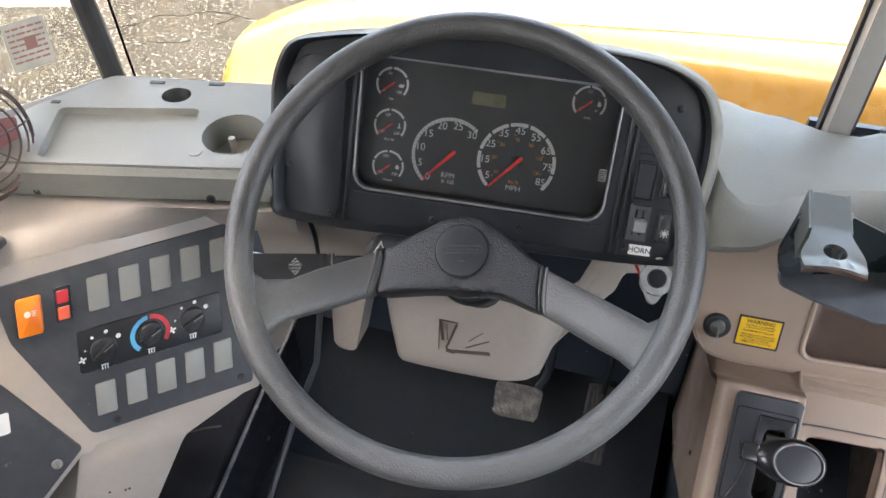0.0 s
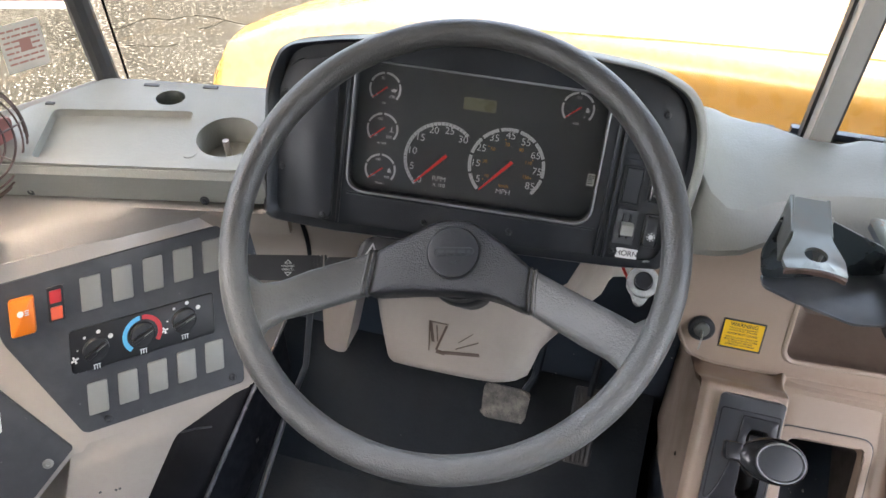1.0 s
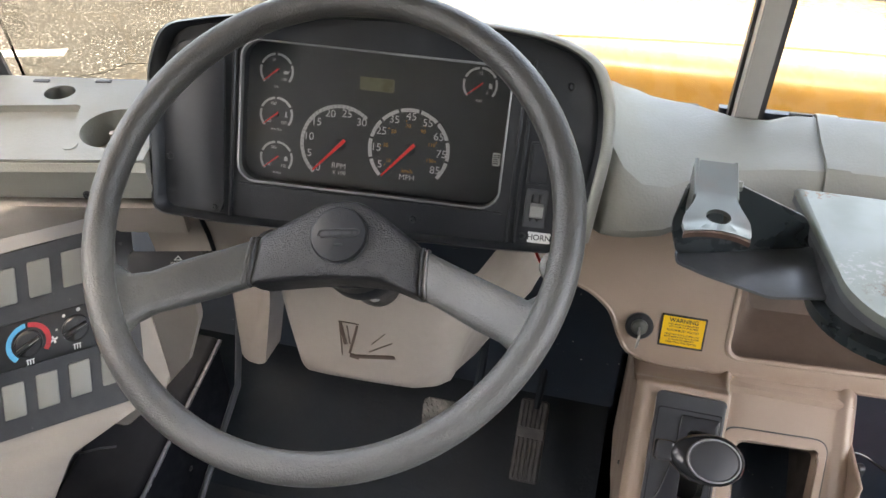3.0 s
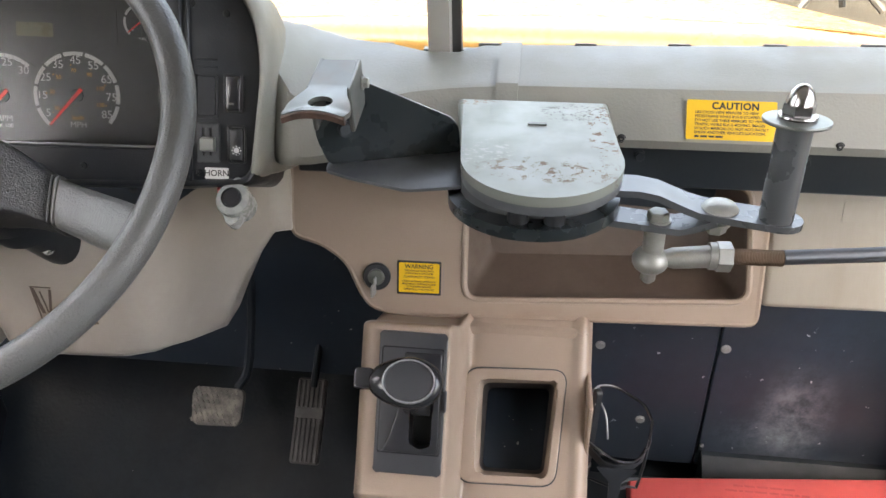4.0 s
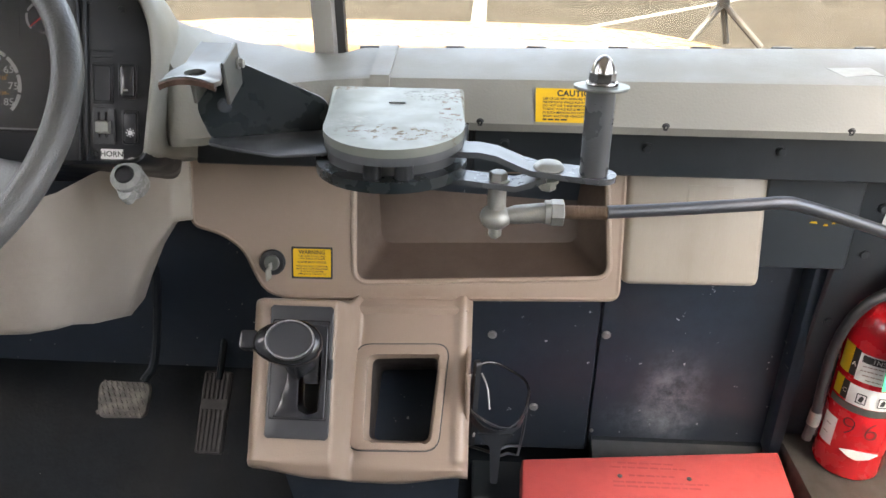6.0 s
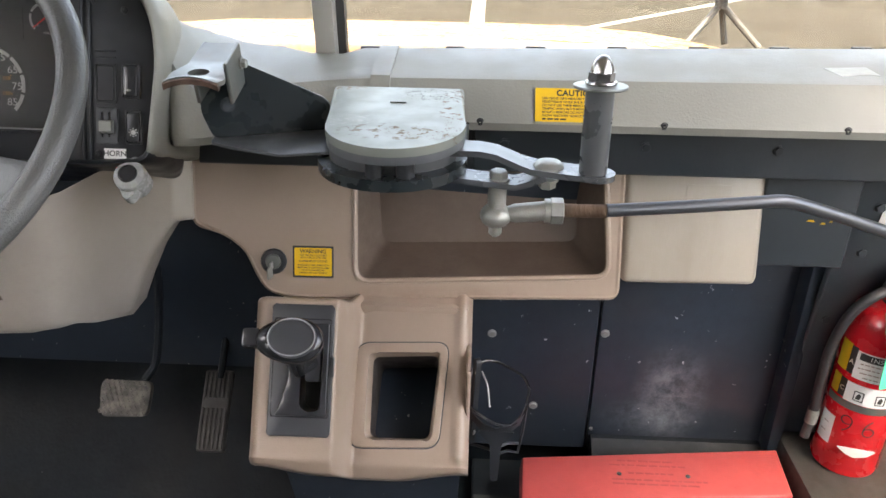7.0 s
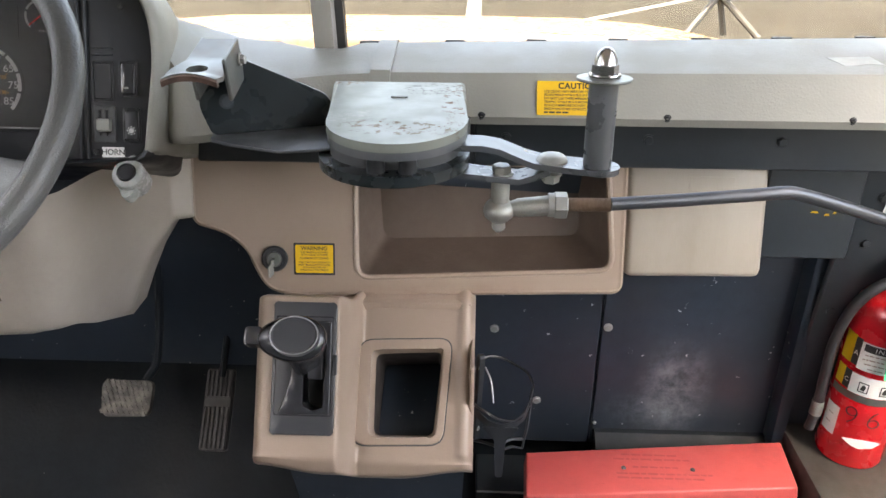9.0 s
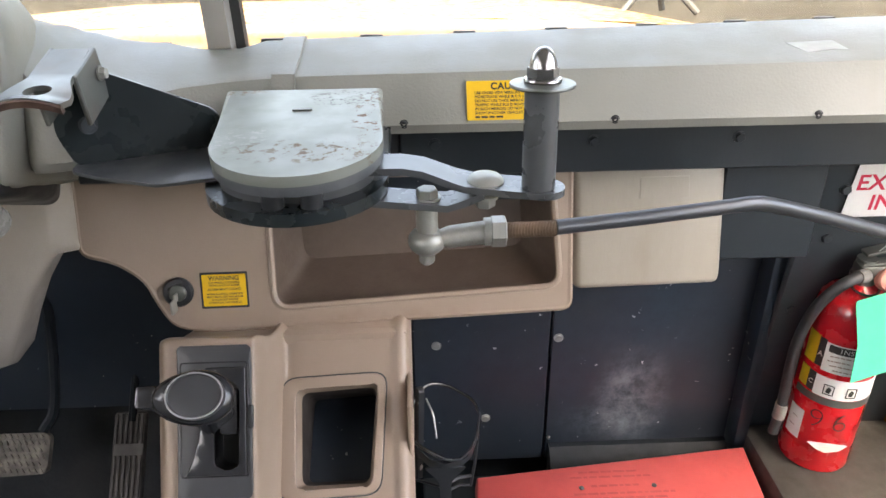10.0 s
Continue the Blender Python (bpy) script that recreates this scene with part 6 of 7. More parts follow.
words("km/h", 0.0060, dial(0.0257, -0.0372, 0.0008), AMBER, mph)
SYMBOLS = {"OIL": [(-0.004, -0.001), (-0.001, 0.0015), (0.002, 0.0005), (0.004, 0.002), (0.0015, -0.0025), (-0.0025, -0.0025)],
           "WATER": [(-0.0006, 0.004), (0.0006, 0.004), (0.0006, -0.001), (0.003, -0.002), (-0.003, -0.002), (-0.0006, -0.001)],
           "TRANS": [(0.0, 0.0035), (0.002, 0.0012), (0.002, -0.0022), (-0.002, -0.0022), (-0.002, 0.0012)],
           "FUEL": [(-0.0016, 0.0026), (0.0014, 0.0026), (0.0014, 0.0), (0.0026, 0.001), (0.0020, -0.0026), (-0.0016, -0.0026)]}
for name, x, y, names, unit in (("oil_gauge", -0.1255, 0.0556, ("0", "50", "100"), "OIL"), ("water_gauge", -0.1239, 0.0090, ("100", "150", "250"), "WATER"), ("trans_gauge", -0.1217, -0.0390, ("100", "200", "350"), "TRANS"), ("fuel_gauge", 0.0957, 0.0637, ("E", "1/2", "F"), "FUEL")):
    g = gauge(name, x, y, 0.0188, 227, -42, 4, [(names[0], 222), (names[1], 108 if unit != "FUEL" else 95), (names[2], -45)], 0.0046, 220, 0.0024, "small round gauge", 0.64)
    words(unit, 0.0036, dial(x + 0.0005, y - 0.0168, 0.0008), WHITE, g)
    bm = bmesh.new()
    prism(bm, SYMBOLS[unit], 0.0004, 0.0008, dial(x + 0.0108, y - 0.0004))
    part("symbol", bm, WHITE, g, "small white pictogram")
bm = bmesh.new()
prism(bm, rounded(-0.1562, -0.0632, 0.1292, 0.0862, 0.019), 0.009, 0.0105, M_POD)
part("lens", bm, LENS, cluster, "clear plastic lens").visible_shadow = False

# switches at the right of the pod
def rocker(x, y, w, h, mat, name="rocker_switch", lab="black rocker switch"):
    bm = bmesh.new()
    plate(bm, rounded(x - w * 0.62, y - h * 0.56, x + w * 0.62, y + h * 0.56, 0.003, 3), [rounded(x - w / 2, y - h / 2, x + w / 2, y + h / 2, 0.002, 2)], 0.013, 0.0175, M_POD, 0.0007)
    sw = part(name, bm, BLACK, cluster, lab)
    bm = bmesh.new()
    ring = rounded(-w / 2 + 0.0008, -h / 2 + 0.0008, w / 2 - 0.0008, h / 2 - 0.0008, 0.0025, 3)
    loft(bm, [[(x + px, y + py, 0.012) for px, py in ring], [(x + px, y + py, 0.0185 - 0.05 * py) for px, py in ring], [(x + px * 0.8, y + py * 0.9, 0.0195 - 0.05 * py) for px, py in ring]], True, True, M_POD)
    part("rocker", bm, mat, sw)
    return sw


bm = bmesh.new()
plate(bm, rounded(0.1565, -0.0320, 0.1805, 0.0132, 0.0025, 2), [rounded(0.1580, -0.0305, 0.1790, 0.0117, 0.002, 2)], 0.013, 0.0165, M_POD, 0.0006)
prism(bm, rounded(0.1592, -0.0293, 0.1778, 0.0105, 0.002, 2), 0.013, 0.0160, M_POD, 0.0008, 1)
part("switch_blank", bm, BLACK, cluster)
upper = rocker(0.1965, -0.0060, 0.0165, 0.036, GRIPBLACK)
bm = bmesh.new()
bars(bm, [(0.1925, 0.2005, -0.0165)], M_POD, 0.0022, 0.0204)
part("switch_print", bm, BLANK, upper)
dome = rocker(0.1990, -0.0580, 0.0150, 0.035, BLACK)
bm = bmesh.new()
lathe(bm, [(0.0028, 0.0), (0.0028, 0.0005), (0.0019, 0.0005), (0.0019, 0)], pod(0.1995, -0.0640, 0.0200), 16)
for i in range(8):
    a = 2 * math.pi * i / 8
    box(bm, (0.0043 * math.cos(a), 0.0043 * math.sin(a), 0.0003), (0.0013, 0.0013, 0.0005), pod(0.1995, -0.0640, 0.0200))
part("lamp_symbol", bm, WHITE, dome)
bm = bmesh.new()
plate(bm, rounded(0.1580, -0.0775, 0.1815, -0.0365, 0.003, 3), [rounded(0.1640, -0.0700, 0.1665, -0.0420, 0.001, 2), rounded(0.1715, -0.0700, 0.1740, -0.0420, 0.001, 2)], 0.013, 0.0175, M_POD, 0.0007)
slide = part("slide_switch", bm, PANEL_BLACK, cluster, "dimmer slide switch with grey knob")
bm = bmesh.new()
loft(bm, [[(0.1640, y, z), (0.1775, y, z)][::1] + [(0.1775, y2, z), (0.1640, y2, z)] for y, y2, z in ((-0.0660, -0.0510, 0.0170), (-0.0655, -0.0515, 0.0255), (-0.0640, -0.0530, 0.0275))], True, True, M_POD)
part("slide_knob", bm, BLANK, slide, "grey slide knob")
bm = bmesh.new()
prism(bm, rounded(0.1652, -0.0945, 0.1898, -0.0828, 0.0008, 1), 0.0135, 0.0150, M_POD)
horn = part("horn_label", bm, PAPER, cluster, "white label reading HORN")
words("HORN", 0.0088, pod(0.1775, -0.0887, 0.0152), INK, horn, bold=0.0001)
screw(facia, pod(0.1595, -0.0885, 0.0145).translation, M_POD.col[2][:3], 0.0034)
bm = bmesh.new()
for y in (0.0200, 0.0270):
    prism(bm, rounded(0.1570, y - 0.0012, 0.1800, y + 0.0012, 0.0008, 1), 0.013, 0.0155, M_POD, 0.0006, 1)
part("moulded_rib", bm, POD, facia)

horn_btn = thing("horn_push_button", "surface-mounted white and black push button with wires", "push button", at=(0.258, 0.865, 0.70))
M_HB = frame_of((0.261, 0.866, 0.708), (1, 0, 0), (0, 0.72, 0.69))
bm = bmesh.new()
lathe(bm, [(0.017, -0.02), (0.0185, 0.004), (0.0175, 0.008), (0.0145, 0.010), (0.0115, 0.0105)], M_HB, 30)
prism(bm, fillet([(-0.012, -0.012), (0.012, -0.012), (0.004, -0.027), (-0.004, -0.027)], 0.004, 3), -0.012, 0.002, M_HB, 0.001, 1)
prism(bm, fillet([(-0.010, 0.012), (0.010, 0.012), (0.004, 0.026), (-0.004, 0.026)], 0.004, 3), -0.012, 0.002, M_HB, 0.001, 1)
part("housing", bm, PALEGREY, horn_btn, "pale grey round housing")
bm = bmesh.new()
lathe(bm, [(0.0115, 0.006), (0.0105, 0.013), (0.0095, 0.0135), (0.009, 0.012), (0.0005, 0.0125)], M_HB, 24)
part("button", bm, BLACK, horn_btn)
bm = bmesh.new()
tube(bm, smooth_line([(0.232, 0.90, 0.712), (0.238, 0.882, 0.709), (0.246, 0.875, 0.700)]), 0.0018, 6)
part("wire", bm, NEEDLE, horn_btn, "red wire")

key_switch = thing("key_switch", "round black key switch with key on the tan panel", "key switch", at=(0.37, 1.02, 0.524))
M_KEY = frame_of((0.369, 1.0272, 0.5235), (1, 0.016, 0), (0, 0.3, 1))
bm = bmesh.new()
lathe(bm, [(0.0185, 0), (0.0185, 0.004), (0.0165, 0.0065), (0.0115, 0.007), (0.0105, 0.004)], M_KEY, 30)
part("bezel", bm, BLACK, key_switch)
bm = bmesh.new()
lathe(bm, [(0.0108, 0), (0.0108, 0.0085), (0.0095, 0.0095), (0.0005, 0.0095)], M_KEY, 24)
part("lock_barrel", bm, STEEL, key_switch)
bm = bmesh.new()
box(bm, (0.0, -0.004, 0.016), (0.0022, 0.010, 0.016), M_KEY, 0.0006, 1)
prism(bm, fillet([(-0.006, 0), (0.006, 0), (0.007, -0.018), (-0.007, -0.018)], 0.004, 3), -0.001, 0.001, frame_of((0.369, 1.0005, 0.527), (0.25, 1, 0), (0, 0.0, 1)), 0.0004, 1)
part("key", bm, ZINC, key_switch)

warn = thing("warning_label", "yellow warning sticker with black print", "sticker", at=(0.427, 1.02, 0.53))
M_W = frame_of((0.4250, 1.0282, 0.5235), (1, 0.016, 0), (0, 0.3, 1)) @ Matrix.Diagonal((0.84, 0.88, 1, 1))
bm = bmesh.new()
prism(bm, rounded(-0.0348, -0.0262, 0.0348, 0.0262, 0.001, 1), 0, 0.0005, M_W)
part("border", bm, INK, warn)
bm = bmesh.new()
prism(bm, rounded(-0.032, -0.023, 0.032, 0.023, 0.001, 1), 0, 0.0008, M_W)
w_face = part("face", bm, YELLOW, warn)
words("WARNING", 0.0092, M_W @ Matrix.Translation((0, 0.0172, 0.0009)), INK, w_face, bold=0.0002)
for k, (line_text, size, y) in enumerate((("THIS VEHICLE IS EQUIPPED", 0.0039, 0.0108), ("WITH A BACK UP ALARM", 0.0039, 0.0068), ("ALARM MUST SOUND", 0.0050, 0.0012), ("WHEN BACKING, OPERATOR", 0.0040, -0.0056), ("MUST MAKE CERTAIN ALARM", 0.0040, -0.0098), ("IS WORKING BEFORE", 0.0040, -0.0140), ("OPERATING THIS VEHICLE", 0.0040, -0.0182))):
    words(line_text, size, M_W @ Matrix.Translation((0, y, 0.0009)), INK, w_face, bold=0.00005)

caution = thing("caution_label", "yellow caution sticker with black print on the dash face", "sticker", at=(0.765, 0.96, 0.77))
M_C = frame_of((0.7665, 0.9695, 0.7765), (1, 0, 0), (0, 0.54, 0.84)) @ Matrix.Diagonal((0.92, 0.92, 1, 1))
bm = bmesh.new()
prism(bm, rounded(-0.049, -0.0225, 0.049, 0.0225, 0.0008, 1), 0, 0.0006, M_C)
c_face = part("face", bm, YELLOW, caution)
words("CAUTION", 0.0108, M_C @ Matrix.Translation((0.004, 0.0158, 0.0007)), INK, c_face, bold=0.0004, spacing=1.08)
for k, line_text in enumerate(("USE CROSS VIEW MIRRORS TO VIEW", "PEDESTRIANS WHILE BUS IS STOPPED.", "DO NOT USE THESE MIRRORS TO VIEW", "TRAFFIC WHILE BUS IS MOVING. IMAGES", "IN SUCH MIRRORS DO NOT ACCURATELY", "SHOW ANOTHER VEHICLE'S LOCATION.")):
    words(line_text, 0.0043, M_C @ Matrix.Translation((-0.040, 0.0085 - 0.0046 * k, 0.0007)), INK, c_face, align="LEFT", bold=0.0001, spacing=0.98)
bm = bmesh.new()
bars(bm, [(-0.040, -0.005, -0.0190)], M_C, 0.0022, 0.0007)
part("small_print", bm, INK, c_face)

# ---- driver's left: dash shelf, switch console ----
shelf = thing("left_dash_shelf", "light grey dash shelf with shallow tray, cup recess and vent hole", "dashboard", at=(-0.3, 0.85, 0.76))
EX, EY = Vector((0.979, 0.203, 0)), Vector((-0.2, 0.964, 0.17))
M_SH = frame_of((-0.166, 0.818, 0.787), EX, EY)


tray = fillet([(-0.282, 0.114), (-0.271, 0.023), (-0.101, 0.031), (-0.110, 0.123)], [0.010, 0.008, 0.012, 0.008], 4)
cup_c = (-0.056, 0.078)
cup_ring = circle(cup_c[0], cup_c[1], 0.037, 28)
vent_c = (-0.147, 0.148)
vent_ring = [(vent_c[0] + 0.0185 * math.cos(a), vent_c[1] + 0.0155 * math.sin(a)) for a in [2 * math.pi * i / 20 for i in range(20)]]
edge = fillet([(-0.345, 0.012), (-0.004, 0.020), (-0.004, 0.180), (-0.034, 0.178), (-0.240, 0.184), (-0.330, 0.100)], [0.01, 0.002, 0.002, 0.02, 0.01, 0.02], 3)
bm = bmesh.new()
plate(bm, edge, [tray, cup_ring, vent_ring], -0.05, 0.0, M_SH)
part("top", bm, GREY, shelf)
bm = bmesh.new()
loft(bm, [[(x, y, -0.003) for x, y in tray], [(x * 0.97 - 0.006, y * 0.98 + 0.001, -0.009) for x, y in tray]], True, "end", M_SH)
part("tray", bm, GREY, shelf)
bm = bmesh.new()
loft(bm, [[(x, y, -0.003) for x, y in cup_ring], [(cup_c[0] + (x - cup_c[0]) * 0.9, cup_c[1] + (y - cup_c[1]) * 0.9, -0.035) for x, y in cup_ring]], True, "end", M_SH)
part("cup_recess", bm, GREY, shelf)
bm = bmesh.new()
tube(bm, [M_SH @ Vector((cup_c[0] - 0.005, cup_c[1] + 0.002, -0.035)), M_SH @ Vector((cup_c[0] - 0.005, cup_c[1] + 0.002, -0.008))], 0.004, 8)
part("peg", bm, PALE_TAN, shelf)
bm = bmesh.new()
tube(bm, [M_SH @ Vector((-0.092, 0.043, -0.004)), M_SH @ Vector((-0.092, 0.043, 0.001))], 0.008, 16)
part("peg", bm, GREY, shelf)
bm = bmesh.new()
loft(bm, [[(x, y, -0.002) for x, y in vent_ring], [(x, y, -0.045) for x, y in vent_ring]], True, "end", M_SH)
part("vent_duct", bm, FACE, shelf)
for cx, cy in ((-0.179, 0.172), (-0.103, 0.173)):
    bm = bmesh.new()
    box(bm, (cx, cy, 0.0), (0.02, 0.006, 0.003), M_SH, 0.001, 1)
    part("slot", bm, FACE, shelf)
bm = bmesh.new()
box(bm, (-0.291, 0.124, 0.0), (0.012, 0.006, 0.003), M_SH, 0.001, 1)
part("slot", bm, FACE, shelf)
bm = bmesh.new()
a, b = (-0.345, 0.012), (-0.002, 0.020)
loft(bm, [[M_SH @ Vector((x, y - 0.001, -0.004)), M_SH @ Vector((x, y - 0.006, -0.012)), M_SH @ Vector((x, y - 0.002, -0.05)), M_SH @ Vector((x, y + 0.004, -0.056)), M_SH @ Vector((x, y + 0.010, -0.056)), M_SH @ Vector((x, y + 0.002, -0.004))] for x, y in (a, b)])
part("front_face", bm, GREY, shelf)
bm = bmesh.new()
box(bm, (-0.17, 0.045, -0.085), (0.36, 0.012, 0.075), M_SH)
part("skirt", bm, PALE_TAN, shelf, "tan skirt under the shelf")
for x in (-0.075, -0.283):
    screw(shelf, M_SH @ Vector((x, 0.0125, -0.044)), (0.2, -0.97, 0.05), 0.0042)

# switch console: sheared frame follows the moulding
A_C, B_C = radians(42), radians(22)
U_C = Vector((math.cos(A_C), math.sin(A_C), 0))
N_C = Vector((math.sin(A_C) * math.cos(B_C), -math.cos(A_C) * math.cos(B_C), math.sin(B_C)))
V_C = N_C.cross(U_C)
M_CON = Matrix((U_C, V_C + U_C * 0.19, N_C)).transposed().to_4x4()
M_CON.translation = Vector((-0.22, 0.79, 0.485))
left_con = thing("switch_console", "pale tan side console with black switch panel", "console", at=(-0.3, 0.75, 0.0))
bm = bmesh.new()
body = fillet([(-0.45, 0.30), (-0.45, -0.12), (-0.275, -0.09), (-0.205, -0.022), (-0.02, -0.020), (0.02, -0.015), (0.035, 0.0), (-0.01, 0.235), (-0.30, 0.225)], [0.01, 0.01, 0.01, 0.01, 0.01, 0.015, 0.02, 0.01, 0.01], 3)
prism(bm, body, -0.06, 0.0, M_CON, 0.006, 3)
part("body", bm, PALE_TAN, left_con)
bm = bmesh.new()
panel = fillet([(-0.290, 0.204), (-0.275, 0.135), (-0.197, -0.006), (0.004, -0.006), (0.0, 0.212)], 0.006, 3)
prism(bm, panel, -0.002, 0.003, M_CON, 0.001, 1)
sw_panel = part("switch_panel", bm, PANEL_BLACK, left_con, "black switch panel")
# ledge between shelf and panel
bm = bmesh.new()
rows = []
for i in range(13):
    t = i / 12
    lo = M_CON @ Vector((-0.45 + 0.50 * t, 0.215 + 0.012 * t, -0.001))
    hi = Vector((-0.58 + 0.40 * t, 0.746 + 0.094 * t, 0.733 - 0.005 * t))
    rows.append([lo, lo.lerp(hi, 0.12) + Vector((0, 0, 0.003)), lo.lerp(hi, 0.5) + Vector((0, 0, 0.006)), hi, hi + Vector((0.02, 0.06, 0)), lo + Vector((0.04, 0.06, -0.02))])
loft(bm, rows)
part("ledge", bm, PALE_TAN, left_con, "", 60)
# rocker blanks
for i in range(5):
    for (u, v) in ((-0.176 + 0.0362 * i, 0.168 + 0.0018 * i), (-0.178 + 0.036 * i, 0.036 + 0.0018 * i)):
        bm = bmesh.new()
        prism(bm, rounded(u - 0.0118, v - 0.0205, u + 0.0118, v + 0.0205, 0.002, 2), 0.001, 0.0055, M_CON, 0.0012, 2)
        part("switch_blank", bm, BLANK, sw_panel, "grey blank switch cover")
bm = bmesh.new()
prism(bm, rounded(-0.265, 0.140, -0.238, 0.184, 0.003, 3), 0.001, 0.013, M_CON, 0.003, 2)
orange = part("rocker_switch", bm, ORANGE, sw_panel, "orange lamp rocker switch")
bm = bmesh.new()
prism(bm, circle(-0.253, 0.1665, 0.0036, 14), 0.013, 0.0136, M_CON)
for k in range(3):
    box(bm, (-0.2462, 0.1640 + 0.0025 * k, 0.0133), (0.0045, 0.0010, 0.0006), M_CON)
part("lamp_symbol", bm, PAPER, orange)
bm = bmesh.new()
prism(bm, rounded(-0.224, 0.145, -0.206, 0.187, 0.002, 2), 0.001, 0.006, M_CON, 0.001, 1)
duo = part("rocker_switch", bm, BLACK, sw_panel, "black switch with red lenses")
for v, mt in ((0.176, REDSW), (0.156, material("orange_red_lens", (0.6, 0.09, 0.04), 0.35, vary=0.1))):
    bm = bmesh.new()
    prism(bm, rounded(-0.2215, v - 0.008, -0.2085, v + 0.007, 0.001, 1), 0.005, 0.009, M_CON, 0.001, 1)
    part("lens", bm, mt, duo)
bm = bmesh.new()
prism(bm, rounded(-0.205, 0.074, -0.032, 0.128, 0.005, 3), 0.001, 0.006, M_CON, 0.0015, 2)
hvac = part("climate_panel", bm, BLACK, left_con, "black climate control panel with three knobs")
for u, v, a in ((-0.176, 0.0985, 30), (-0.121, 0.1005, 25), (-0.070, 0.1035, 20)):
    bm = bmesh.new()
    lathe(bm, [(0.0155, 0.005), (0.015, 0.011), (0.013, 0.0125), (0.0005, 0.0125)], M_CON @ Matrix.Translation((u, v, 0)), 28)
    box(bm, (0, 0, 0.0155), (0.028, 0.006, 0.008), M_CON @ Matrix.Translation((u, v, 0)) @ Matrix.Rotation(radians(a), 4, "Z"), 0.002, 2)
    knob = part("knob", bm, BLACK, hvac)
    bm = bmesh.new()
    box(bm, (0.007, 0, 0.0197), (0.012, 0.0012, 0.0003), M_CON @ Matrix.Translation((u, v, 0)) @ Matrix.Rotation(radians(a), 4, "Z"))
    part("pointer", bm, BLANK, knob)
    if a != 25:
        for k in range(4):
            q = radians(170 - k * 46)
            bm = bmesh.new()
            lathe(bm, [(0.0012 + 0.0006 * k, 0.006), (0.0012 + 0.0006 * k, 0.0064), (0.0003, 0.0064)], M_CON @ Matrix.Translation((u + 0.021 * math.cos(q), v + 0.021 * math.sin(q), 0)), 12)
            part("speed_mark", bm, PAPER, hvac)
        bm = bmesh.new()
        for k in range(4):
            box(bm, (0.0025, 0, 0.0062), (0.004, 0.0022, 0.0004), M_CON @ Matrix.Translation((u - 0.0245, v - 0.007, 0)) @ Matrix.Rotation(radians(90 * k + 20), 4, "Z"))
        part("fan_symbol", bm, PAPER, hvac)
    bm = bmesh.new()
    for k in range(3):
        box(bm, (u - 0.003 + 0.003 * k, v - 0.0225, 0.0062), (0.0012, 0.0055, 0.0004), M_CON)
    box(bm, (u, v - 0.0195, 0.0062), (0.009, 0.001, 0.0004), M_CON)
    part("mode_symbol", bm, PAPER, hvac)


def con_arc(u, v, r0, r1, a0, a1):
    q = bmesh.new()
    rows = []
    for i in range(17):
        a = radians(a0 + (a1 - a0) * i / 16)
        rows.append([(u + r * math.cos(a), v + r * math.sin(a), z) for r, z in ((r0, 0.006), (r1, 0.006), (r1, 0.0066), (r0, 0.0066))])
    return loft(q, rows, True, True, M_CON)


part("cold_arc", con_arc(-0.121, 0.1005, 0.0185, 0.024, 230, 95), BLUE, hvac, "blue arc")
part("warm_arc", con_arc(-0.121, 0.1005, 0.0185, 0.024, 88, -35), REDSW, hvac, "red arc")
for u, v in ((-0.287, 0.199), (-0.168, 0.004), (-0.006, 0.203), (-0.012, 0.006)):
    screw(sw_panel, M_CON @ Vector((u, v, 0.003)), N_C, 0.0042)
# lower part of the console: tan corner column and dark kick panel
bm = bmesh.new()
c0 = [M_CON @ Vector(p) for p in ((-0.215, -0.014, -0.004), (0.012, -0.016, -0.004), (-0.08, -0.016, -0.09), (-0.215, -0.014, -0.10))]
c1 = [M_CON @ Vector((-0.22, -0.05, -0.002)), M_CON @ Vector((-0.085, -0.055, -0.006)), M_CON @ Vector((-0.20, -0.05, -0.11)), M_CON @ Vector((-0.25, -0.05, -0.12))]
c2 = [Vector((-0.40, 0.585, 0.32)), Vector((-0.325, 0.655, 0.315)), Vector((-0.47, 0.73, 0.30)), Vector((-0.52, 0.68, 0.32))]
c3 = [Vector((-0.42, 0.53, 0.0)), Vector((-0.345, 0.60, 0.0)), Vector((-0.48, 0.69, 0.0)), Vector((-0.54, 0.62, 0.0))]
loft(bm, [c0, c1, c2, c3])
bmesh.ops.bevel(bm, geom=[e for e in bm.edges], offset=0.006, segments=2, profile=0.5, affect="EDGES")
corner = part("corner_column", bm, PALE_TAN, left_con)
for u, w in ((0.35, 0.42), (0.52, 0.46), (0.56, 0.46)):
    p = (c1[0].lerp(c1[1], u)).lerp(c2[0].lerp(c2[1], u), w)
    q = (c1[1] - c1[0]).cross(c2[0] - c1[0]).normalized()
    q = q if q.y < 0 else -q
    bm = bmesh.new()
    lathe(bm, [(0.0018, 0), (0.0018, 0.0006), (0.0003, 0.0006)], frame_of(p + q * 0.0004, q.orthogonal(), q.cross(q.orthogonal())), 10)
    part("screw_hole", bm, FACE, corner)
bm = bmesh.new()
prism(bm, fillet([(-0.50, 0.59), (-0.202, 0.59), (-0.204, 0.510), (-0.238, 0.424), (-0.338, 0.300), (-0.380, 0.255), (-0.50, 0.255)], 0.006, 3), -0.012, 0.0, frame_of((0, 0.908, 0), (1, 0, 0), (0, 0, 1)), 0.003, 2)
part("back_panel", bm, PALE_TAN, left_con, "tan panel behind the console")
bm = bmesh.new()
